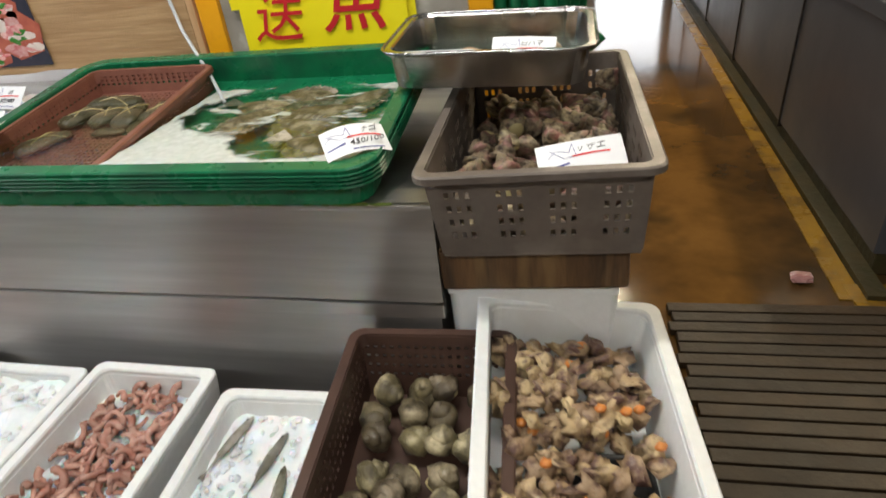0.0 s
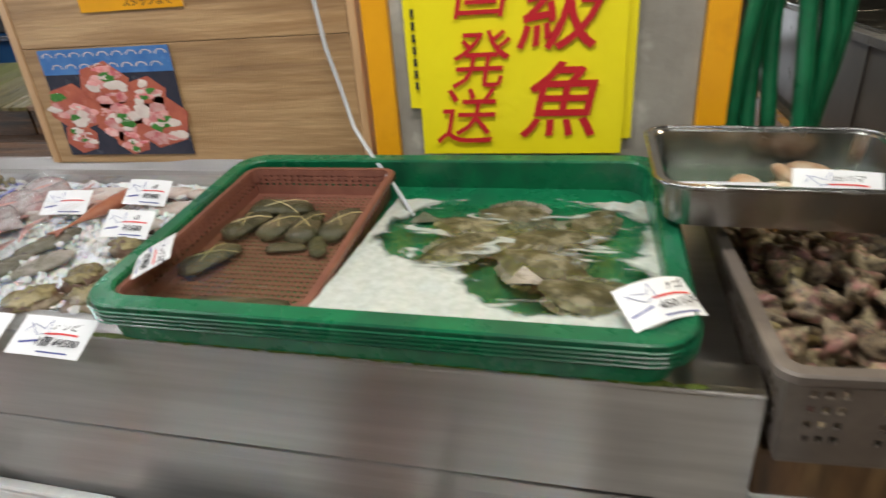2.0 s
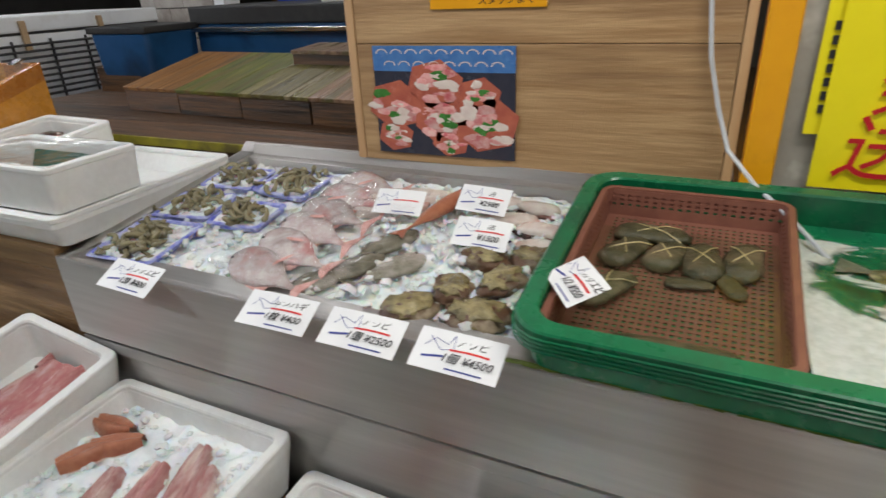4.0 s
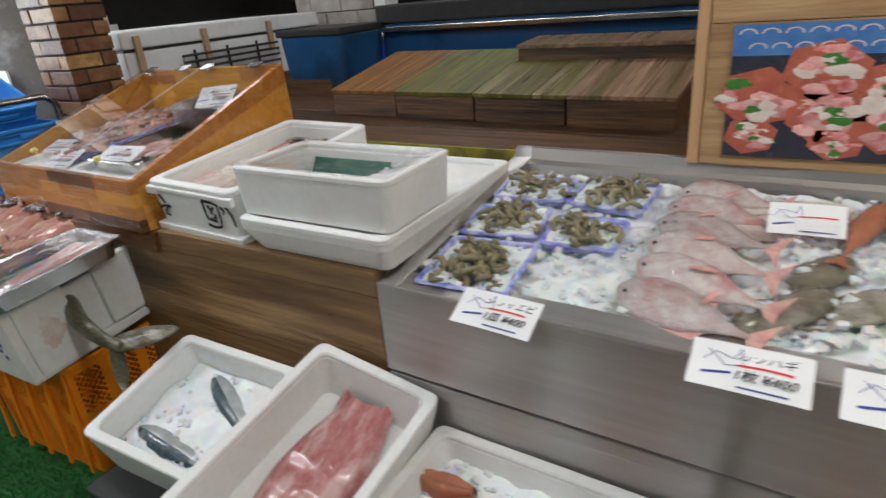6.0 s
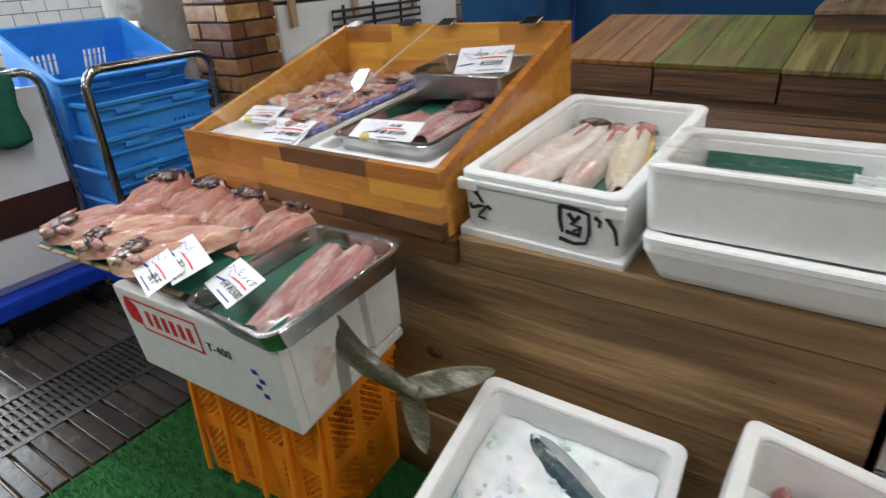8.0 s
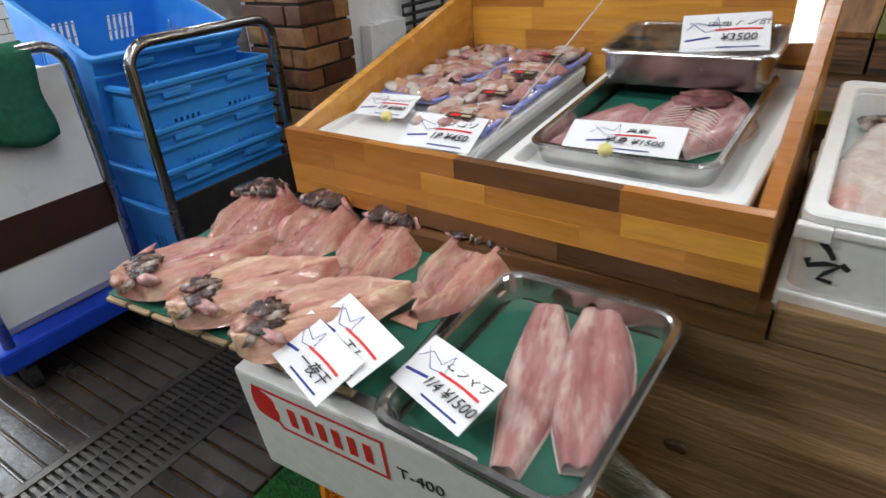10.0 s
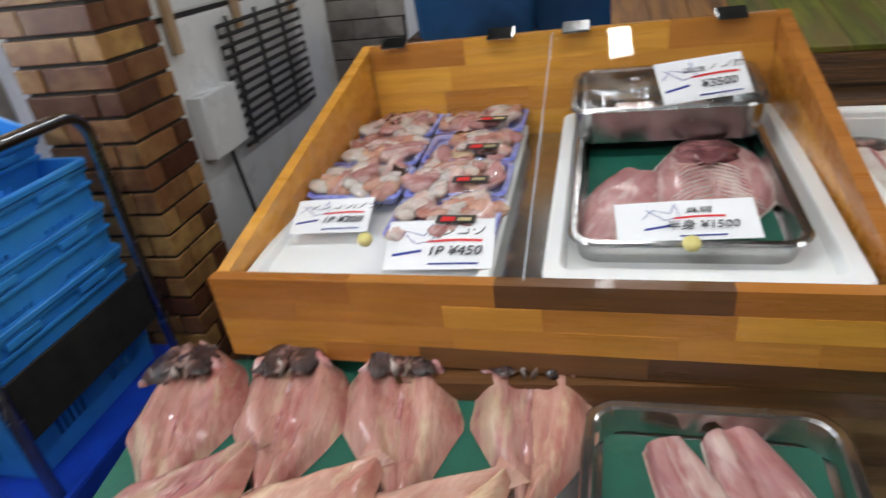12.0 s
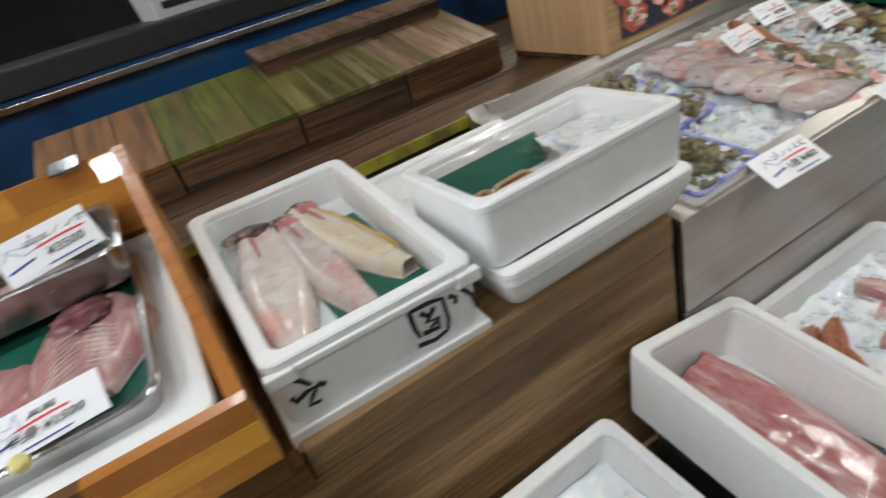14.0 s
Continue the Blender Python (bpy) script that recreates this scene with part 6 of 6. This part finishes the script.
for i, (u, v, rz, L) in enumerate(((0.585, 0.095, 162, 0.235), (0.595, 0.185, 160, 0.24), (0.59, 0.275, 163, 0.23), (0.585, 0.365, 166, 0.22), (0.585, 0.45, 170, 0.21), (0.59, 0.53, 172, 0.20))):
    whole_fish("pink-silver sea bream lying on ice", L, 0.105, 0.034, CF @ pose(u, v, -0.004, -16, 0, rz), "snapper", "rose_fin", "bream on ice")
wrap = thing("cling_wrap", "crumpled cling film over the bream and fillets", "film", CF)
f = part("film", sheet(0.47, 0.80, 0.06, 0.58, 40, 50, lambda u, v: Vector((u, v, 0.034 + 0.014 * noise.noise(Vector((u * 16, v * 16, 2))) + 0.005 * noise.noise(Vector((u * 55, v * 55, 5)))))), "film", wrap, smooth=True)
f.visible_shadow = False
for k, (u, v) in enumerate(((0.60, 0.19), (0.585, 0.30), (0.575, 0.40), (0.60, 0.50), (0.63, 0.11))):
    bm = bmesh.new()
    lump(bm, (u, v, 0.037), (0.022, 0.006, 0.0012), k, 0.8, 2, 2.5, 0.3 * k)
    part("red_print", bm, "rose_fin", wrap, "smudged pale red print")
for i, (u, v, rz, L) in enumerate(((0.745, 0.165, 58, 0.23), (0.775, 0.28, 62, 0.23), (0.70, 0.10, 60, 0.18), (0.84, 0.20, 55, 0.2))):
    whole_fish("grey filefish lying on ice", L * 0.85, 0.075, 0.026, CF @ pose(u, v, -0.018, 0, 0, rz), "grey_fish", None, "filefish on ice")
whole_fish("orange-red fish lying on ice", 0.24, 0.05, 0.035, CF @ pose(0.84, 0.45, -0.005, 0, 0, 74), "orange_fish", None, "fish on ice")
for i, (u, v, rz, L) in enumerate(((0.70, 0.45, 10, 0.2), (0.72, 0.52, 12, 0.2))):
    fillet("white fish fillet in film on ice", L, 0.08, 0.025, CF @ pose(u, v, -0.012, 0, 0, rz), "pale_flesh", i, "white fillets")
bm = bmesh.new()
for i in range(520):
    u, v = (rr.uniform(0.04, 0.46), rr.uniform(0.05, 0.60)) if i % 3 == 0 else (rr.uniform(0.45 if i % 4 == 0 else 0.68, 1.14), rr.uniform(0.06, 0.60))
    s = rr.uniform(0.006, 0.016)
    lump(bm, (u, v, rr.uniform(-0.014, 0.002)), (s, s * rr.uniform(0.5, 1.0), s * 0.7), i, 0.9, 1, 2.5, i)
over = thing("scattered_ice", "chips of ice scattered over the fish", "ice", CF, kind="stuff")
tagged(part("ice_chips", bm, "ice_chip", over), kind="stuff")
for i, (u, v, s, rx) in enumerate(((1.078, 0.105, 1.0, 0), (0.945, 0.085, 0.9, 6), (1.085, 0.225, 0.9, -5), (1.0, 0.17, 0.8, 4), (1.02, 0.29, 0.85, 8), (1.12, 0.32, 0.8, 2))):
    t = thing("abalone", "brown abalone lying open on the ice", "abalone", CF @ pose(u, v, -0.018, rx, 0, i * 40), "abalones")
    bm = bmesh.new()
    lump(bm, (0, 0, 0.012), (0.066 * s, 0.050 * s, 0.020), i, 0.3, 3, 2)
    part("shell", bm, "abalone_rim", t, smooth=True)
    bm = bmesh.new()
    lump(bm, (0, 0, 0.024), (0.050 * s, 0.036 * s, 0.012), i + 5, 0.7, 3, 3)
    part("meat", bm, "abalone_meat", t, smooth=True)
for i, (u, v, rz) in enumerate(((0.97, 0.55, 5), (1.06, 0.54, -8), (1.02, 0.47, 12), (1.10, 0.44, -4), (0.98, 0.38, 20), (1.12, 0.37, 6))):
    t = thing("shellfish_tray", "pale shellfish with dark edges on ice", "shellfish", CF @ pose(u, v, -0.016, 0, 0, rz), "pale shellfish")
    bm = bmesh.new()
    lump(bm, (0, 0, 0.012), (0.06, 0.026, 0.017), i + 2, 0.2, 3, 2)
    part("valve", bm, "pale_flesh", t, smooth=True)
    bm = bmesh.new()
    lump(bm, (0, -0.004, 0.004), (0.064, 0.031, 0.010), i + 2, 0.15, 3, 2)
    part("dark_rim", bm, "dark_gill", t, smooth=True)
for t1_, t2_, u, v, z, rx, ry, rz in (("", "", 0.744, 0.423, 0.035, 26, 0, 4), ("活", "¥2980", 0.947, 0.475, 0.04, 30, 0, -4), ("活", "¥1500", 0.998, 0.331, 0.035, 28, 0, -2)):
    card(t1_, t2_, CF @ pose(u, v, z, rx, ry, rz), 0.13, 0.07)
for t1_, t2_, u, rz in (("シラサエビ", "1皿 ¥400", 0.29, -2), ("カワハギ", "1枚 ¥400", 0.705, 1), ("アワビ", "1個 ¥2500", 0.90, 0), ("アワビ", "1個 ¥4500", 1.09, -1)):
    card(t1_, t2_, CF @ pose(u, -0.014, 0.006, 16, 0, rz), 0.162, 0.078, bend=0.05)

# ---- boxes on the pedestal ----
FB = fbox.matrix_world
part("ice_floor", box(-0.14, 0.14, -0.24, 0.24, -0.10, -0.075, 0.004), "ice", fbox, "wet ice inside")
gs = thing("green_sheet", "green paper liner under the fish", "sheet", FB @ pose(0.05, -0.02, -0.073, 0, 0, 2))
part("sheet", box(-0.085, 0.085, -0.2, 0.16, 0, 0.002), "green_sheet", gs)
for i, (u, v, rz, L, H, mt, lab) in enumerate(((-0.085, 0.0, -93, 0.42, 0.13, "pale_flesh", "gutted white fish with pink belly"), (0.01, -0.005, -84, 0.38, 0.085, "pale_flesh", "slim gutted white fish"), (0.075, 0.035, -78, 0.36, 0.09, "yellow_fish", "white and yellow gutted fish"))):
    t = fillet(lab, L, H, 0.034, FB @ pose(u, v, -0.07, 0, 0, rz), mt, i + 3, "white fish in the box", 0.12, "gutted_fish")
    bm = bmesh.new()
    lump(bm, (-L * 0.47, 0, 0.016), (0.035, H * 0.36, 0.017), i, 0.4, 3, 2)
    part("head", bm, "mottled_head", t, "brown and silver gaping head", smooth=True)
    if mt == "yellow_fish":
        for sv in (-1, 1):
            bm = bmesh.new()
            lump(bm, (-0.02, sv * H * 0.33, 0.013), (L * 0.36, 0.010, 0.012), sv + 3, 0.35, 3, 2)
            part("flank", bm, "yellow_flank", t, "yellow flank", smooth=True)
    bm = bmesh.new()
    lump(bm, (-L * 0.44, 0.008, 0.028), (0.026, H * 0.28, 0.010), i + 4, 0.5, 2, 2)
    part("gill", bm, "red_flesh" if i else "dark_gill", t, smooth=True)
    bm = bmesh.new()
    lump(bm, (-L * 0.30, 0.0, 0.032), (L * 0.10, 0.004, 0.004), i + 9, 0.6, 2, 2)
    part("belly_slit", bm, "red_flesh", t, smooth=True)
bm = bmesh.new()
lump(bm, (0, 0, 0.016), (0.026, 0.024, 0.013), 5, 0.5, 3, 2)
t = thing("fish_chunk", "dark cut fish tail end in the box", "fish", FB @ pose(-0.07, -0.205, -0.07))
part("flesh", bm, "dark_gill", t, smooth=True)
WB = wbox.matrix_world
gs = thing("green_sheet", "green paper liner against the box wall", "sheet", WB @ pose(-0.05, 0.078, -0.085, 62, 0, 0))
part("sheet", box(-0.12, 0.12, -0.005, 0.065, 0, 0.002), "green_sheet", gs)
for u in (-0.145, -0.055):
    t = thing("waxed_tub", "flat brown waxed tub in the white box", "tub", WB @ pose(u, -0.025, -0.086, 6, 0, 4), "waxed tubs")
    part("tub", tub(0.082, 0.115, 0.022, 0.003, 0.95, 0.006, 0.002, 0.003), "wax_paper", t)
    part("filling", box(-0.034, 0.034, -0.045, 0.045, 0.004, 0.016, 0.002), "orange_meat", t)
ice_bed("bag of ice in the white box", WB @ pose(0.13, 0, -0.095), 0.14, 0.19, 0.045, 160, 31, bump=0.03)
f = part("cling_film", sheet(-0.219, 0.219, -0.124, 0.124, 30, 18, lambda u, v: Vector((u, v, 0.003 - 0.012 * (1 - (u / 0.22) ** 2) * (1 - (v / 0.125) ** 2) + 0.0035 * noise.noise(Vector((u * 20, v * 20 + u * 8, 3)))))), "film", wbox, "taut cling film", smooth=True)
f.visible_shadow = False

# ---- inside the display case ----
FT = thing("foam_tray", "shallow white styrofoam tray in the case", "tray", DECK @ pose(-0.24, 0.285, 0.0), "foam trays")
part("shell", tub(0.40, 0.55, 0.032, 0.016, 0.97, 0.02), "foam", FT)
FT2 = thing("foam_tray", "shallow white styrofoam tray holding a steel pan", "tray", DECK @ pose(0.235, 0.29, 0.0), "foam trays")
part("shell", tub(0.40, 0.56, 0.045, 0.022, 0.96, 0.02), "foam", FT2)
SPN = DECK @ pose(0.225, 0.28, 0.02)
pn = thing("steel_pan", "stainless pan lined with green paper in the case", "pan", SPN)
part("pan", tub(0.315, 0.43, 0.045, 0.003, 0.92, 0.03, 0.008, 0.005), "steel_pan", pn)
part("liner", box(-0.135, 0.135, -0.19, 0.19, 0.004, 0.006), "green_sheet", pn, "green paper liner")
fillet("large pink fish half with skin side down", 0.24, 0.20, 0.026, SPN @ pose(0.055, -0.005, 0.008, 0, 0, -92), "pink_flesh", 2, "fish halves in the case", 0.3)
fillet("pink triangular fish piece", 0.22, 0.12, 0.022, SPN @ pose(-0.085, -0.075, 0.008, 0, 0, -112), "pink_flesh", 6, "fish halves in the case", 0.1)
bm = bmesh.new()
lump(bm, (0.055, 0.068, 0.036), (0.052, 0.040, 0.010), 3, 0.4, 3, 2)
cav = thing("belly_cavity", "dark red belly cavity of the fish half", "fish", SPN)
part("flesh", bm, "cavity", cav, smooth=True)
for k in range(9):
    part("rib", tubes([[(0.055 + sx * 0.004, 0.035 - k * 0.013, 0.036), (0.055 + sx * 0.035, 0.020 - k * 0.013, 0.0345), (0.055 + sx * 0.062, -0.002 - k * 0.012, 0.026)] for sx in (-1, 1)], 0.0011, 5), "pale_flesh", cav, smooth=True)
UT = DECK @ pose(0.22, 0.485, 0.062, 2, 0, 0)
ut = thing("steel_pan", "small stainless tray of monkfish liver under film", "pan", UT)
part("pan", tub(0.33, 0.20, 0.065, 0.003, 0.93, 0.03, 0.008, 0.005), "steel_pan", ut)
for i, u in enumerate((-0.05, 0.04)):
    t = thing("liver", "beige monkfish liver in the tray", "liver", UT @ pose(u, -0.03, 0.004), "livers")
    bm = bmesh.new()
    lump(bm, (0, 0, 0.02), (0.05, 0.035, 0.02), i, 0.3, 3, 2)
    part("lobe", bm, "pale_flesh", t, smooth=True)
f = part("cling_film", sheet(-0.165, 0.165, -0.10, 0.10, 26, 16, lambda u, v: Vector((u, v, 0.067 + 0.006 * noise.noise(Vector((u * 24, v * 24, 8)))))), "film", ut, "crumpled cling film", smooth=True)
f.visible_shadow = False
chunk = [lump_mesh("monkfish_piece", mt, [((0, 0, 0), (0.030, 0.020, 0.013), 0.6), ((0.018, 0.01, 0.004), (0.016, 0.014, 0.011), 0.6)], s) for s, mt in ((2, "pink_flesh"), (7, "pale_flesh"), (12, "dry_flesh"), (15, "dark_gill"))]
for r in range(4):
    for c in range(2):
        if r == 0 and c == 0:
            continue
        m = DECK @ pose(-0.325 + c * 0.19, 0.165 + r * 0.124, 0.034 + 0.001 * r, 0, 0, -3 + 2 * c)
        t = thing("food_tray", "blue-edged film-wrapped tray of monkfish pieces", "tray", m, "monkfish packs")
        part("tray", tub(0.186, 0.122, 0.016, 0.003, 0.92, 0.01, 0.005, 0.003), "pack_blue", t, "blue printed tray")
        if c:
            part("sticker", box(0.0, 0.062, -0.05, -0.028, 0.0345, 0.0355), "black", t, "black label with coloured print")
            part("sticker_print", box(0.008, 0.03, -0.046, -0.034, 0.0355, 0.0362), "ink_red", t)
            part("sticker_print", box(0.034, 0.056, -0.044, -0.036, 0.0355, 0.0362), "shell_lid", t)
        f = part("cling_film", sheet(-0.09, 0.09, -0.059, 0.059, 12, 9, lambda u, v: Vector((u, v, 0.033 - 0.016 * max(abs(u) / 0.09, abs(v) / 0.059) ** 4 + 0.003 * noise.noise(Vector((u * 40 + r, v * 40, c)))))), "film", t, smooth=True)
        f.visible_shadow = False
        for k in range(22):
            q = rr.random()
            shared("monkfish_piece", chunk[0 if q < 0.36 else 1 if q < 0.72 else 2 if q < 0.97 else 3], m @ pose(rr.uniform(-0.068, 0.068), rr.uniform(-0.042, 0.042), 0.014 + rr.uniform(0, 0.006), rr.uniform(-20, 20), rr.uniform(-20, 20), rr.uniform(0, 360)) @ Matrix.Diagonal((1.05, 1.0, 0.8, 1)), "pink and beige monkfish piece in a pack", "fish piece", "monkfish pieces")
card("アンコウ(アラ)", "1P ¥300", DECK @ pose(-0.335, 0.165, 0.052, 10, 0, 4), 0.14, 0.078, bend=0.02)
card("アンコウ", "1P ¥450", DECK @ pose(-0.125, 0.085, 0.05, 16, 0, 3), 0.168, 0.09, bend=0.02)
card("真鯛", "半身 ¥1500", DECK @ pose(0.225, 0.11, 0.075, 12, 0, 5), 0.185, 0.07, bend=0.02)
card("国産アン肝", "¥3500", UT @ pose(0.06, -0.03, 0.085, 28, 0, 14), 0.15, 0.085, bend=0.02)
part("lid_edge", box(0.0138, 0.0152, 0.0, ll - 0.02, 0.0005, 0.0032), "clear_plastic", case, "pale edge between the lid panels", m=lid_at)

# ---- mat of split fish on the lettered box ----
MT = pose(-3.98, 0.80, 0.668, 4.0, 0, 3)
mt_ = thing("green_mat", "green paper mat on a bamboo blind under the split fish", "mat", MT)
part("sheet", box(-0.34, 0.27, -0.205, 0.225, 0.008, 0.011), "green_sheet", mt_)
for i in range(9):
    part("blind_slat", box(-0.336 + i * 0.064, -0.282 + i * 0.064, -0.214, 0.222, 0, 0.0075, 0.002), "wax_paper", mt_)
board = thing("support_board", "plain board carrying the fish mat", "board", MT)
part("board", box(-0.33, 0.262, -0.15, 0.2, -0.014, -0.001, 0.002), "foam_dirty", board)
for i, (x, y, rz) in enumerate(((-0.275, 0.09, 16), (-0.115, 0.10, 6), (0.06, 0.095, 2), (0.24, 0.095, -6))):
    butterflied("split pink salted fish with a dark head", MT @ pose(x, y, 0.012, 0, 0, rz), (1.0, 2.0, 3.0, 2.4)[i], 1.1)
for i, (x, y, rz) in enumerate(((-0.215, -0.09, 146), (-0.045, -0.105, 142), (0.115, -0.115, 136))):
    butterflied("split pink salted fish, dark head to the aisle", MT @ pose(x, y, 0.03, -3, 0, rz), i + 6.0, 0.75)
card("", "干し", MT @ pose(0.20, -0.16, 0.06, 8, 4, -24), 0.15, 0.09, "white price card with red brush lettering", 0.03)
card("", "一夜干", MT @ pose(0.165, -0.205, 0.05, 14, 2, -22), 0.15, 0.085, bend=0.03)

PN = plane_pose((-3.664, 0.935, 0.712), (-3.358, 0.905, 0.735), (-3.69, 0.575, 0.672), 0.305, 0.365)
pan = thing("steel_pan", "stainless pan of fish fillets covered with cling film", "pan", PN)
part("pan", tub(0.31, 0.37, 0.05, 0.003, 0.9, 0.035, 0.009, 0.006), "steel_pan", pan, m=pose(0, 0, -0.05))
part("liner", box(-0.13, 0.13, -0.16, 0.16, -0.046, -0.044), "green_sheet", pan, "green paper liner")
fillet("long pink fish fillet beside another", 0.31, 0.09, 0.024, PN @ pose(-0.005, -0.005, -0.043, 0, 0, -71), "pink_flesh", 8, "fillets in the pan", 0.1)
fillet("long pink fish fillet with a red edge", 0.29, 0.11, 0.026, PN @ pose(0.072, 0.03, -0.043, 0, 0, -67), "pink_flesh", 3, "fillets in the pan", 0.45)
f = part("cling_film", sheet(-0.155, 0.155, -0.185, 0.185, 26, 28, lambda u, v: Vector((u, v, 0.004 - 0.004 * (1 - (u / 0.155) ** 2) * (1 - (v / 0.185) ** 2) + 0.003 * noise.noise(Vector((u * 18, v * 18, 8)))))), "film", pan, "cling film stretched over the pan", smooth=True)
f.visible_shadow = False
card("ヒラマサ", "1/4 ¥1500", PN @ pose(-0.075, -0.095, 0.012, 8, 0, -14), 0.15, 0.09, bend=0.02)

# tail of a large fish through the broken end
tl = thing("fish_tail", "olive-grey forked fish tail sticking out of the box", "fish tail")
pth = [((-3.56, 0.80, 0.56), 0.055), ((-3.46, 0.765, 0.555), 0.047), ((-3.38, 0.745, 0.535), 0.036), ((-3.32, 0.745, 0.515), 0.027), ((-3.27, 0.75, 0.50), 0.020), ((-3.24, 0.755, 0.492), 0.018)]
rings = []
for p, r in pth:
    rings.append([Vector(p) + Vector((0, math.cos(a) * r * 0.6, math.sin(a) * r)) for a in (2 * math.pi * k / 14 for k in range(14))])
part("stalk", loft(rings), "tail", tl, smooth=True)
for name, tip, wd in (("upper_lobe", (-3.125, 0.855, 0.525), 0.038), ("lower_lobe", (-3.20, 0.71, 0.39), 0.038)):
    a, b = Vector((-3.262, 0.753, 0.497)), Vector(tip)
    d = (b - a)
    side = d.cross(Vector((0.15, -0.75, 0.65))).normalized()
    part(name, sheet(0, 1, -1, 1, 12, 6, lambda u, v: a + d * u + side * v * wd * (1 - u) ** 0.7 * (0.55 + u) + Vector((0, 0.004, 0)) * (1 - v * v)), "tail", tl, smooth=True)
    solid(tl.children[-1], 0.004)

# ---- posters on the cabinet ----
po = thing("poster", "glossy colour poster of sashimi bowls on a blue wave border", "poster", pose(-1.732, 1.5965, 1.015, 90, 0, 0))
PW, PH = 0.405, 0.29
part("sheet", box(-PW / 2, PW / 2, -PH / 2, PH / 2, 0, 0.0015), "poster_dark", po)
part("wave_band", box(-PW / 2, PW / 2, PH / 2 - 0.065, PH / 2, 0.0015, 0.002), "poster_blue", po)
for r in range(2):
    for i in range(9):
        cx, cy = -PW / 2 + 0.028 + i * 0.044 + (0.0 if r else 0.022), PH / 2 - 0.05 + r * 0.03
        if cx < PW / 2 - 0.02:
            part("wave_curl", loft([[Vector((cx + k * 0.018 * math.cos(a), cy + k * 0.012 * math.sin(a), 0.0024)) for a in (math.pi * j / 8 for j in range(9))] for k in (1, 0.8)], False, False), "poster_white", po)


def printed_bowl(cx, cy, r, seed):
    def hexa(k, z):
        return [Vector((cx + k * r * math.cos(a), cy + 0.8 * k * r * math.sin(a), z)) for a in (math.pi / 3 * j + 0.3 for j in range(6))]
    part("bowl_rim", loft([hexa(1, 0.0022), hexa(0.9, 0.0024)]), "poster_red", po)
    q = random.Random(seed)
    for j in range(17):
        a, d = q.uniform(0, 6.28), q.uniform(0.05, 0.72) * r
        bm = bmesh.new()
        lump(bm, (cx + d * math.cos(a), cy + 0.8 * d * math.sin(a), 0.0026), (r * q.uniform(0.2, 0.36), r * q.uniform(0.10, 0.2), 0.0008 + 0.0001 * (j % 9)), j + seed, 0.5, 2)
        part("sashimi_slice", bm, ("poster_pink", "poster_white", "poster_pink", "poster_red", "poster_pink", "poster_white", "poster_green", "poster_pink", "poster_white")[j % 9], po)


for cx, cy, r, s in ((-0.02, 0.045, 0.075, 1), (-0.135, -0.01, 0.075, 2), (0.0, -0.045, 0.075, 7), (0.115, -0.05, 0.085, 3), (-0.14, -0.095, 0.05, 4), (0.02, -0.10, 0.05, 5), (0.10, 0.02, 0.055, 9)):
    printed_bowl(cx * 1.05, cy, r * 1.15, s)
po2 = thing("notice", "white notice with an orange lower band", "notice", pose(-1.605, 1.5965, 1.392, 90, 0, 0))
part("sheet", box(-0.15, 0.15, -0.145, 0.145, 0, 0.0015), "paper", po2)
part("orange_band", box(-0.15, 0.15, -0.145, -0.112, 0.0015, 0.002), "yellow_post", po2)
text_mesh("スタッフまで", 0.024, "ink", po2, pose(0.05, -0.128, 0.0024))

# bins behind the wooden boxes
bn = thing("storage_bin", "translucent blue bin with a black lid", "bin", pose(-3.98, 2.62, 0.829))
part("bin", tub(0.42, 0.36, 0.30, 0.006, 0.92, 0.03), "tank_blue", bn)
part("lid", box(-0.22, 0.22, -0.19, 0.19, 0.30, 0.335, 0.008), "black", bn)

# litter in the side aisle
t = thing("litter", "crumpled scrap of pale paper on the wet floor", "litter", pose(0.79, 1.72, 0.0))
bm = bmesh.new()
lump(bm, (0, 0, 0.012), (0.035, 0.028, 0.013), 3, 0.6, 2)
part("scrap", bm, "pink_flesh", t)
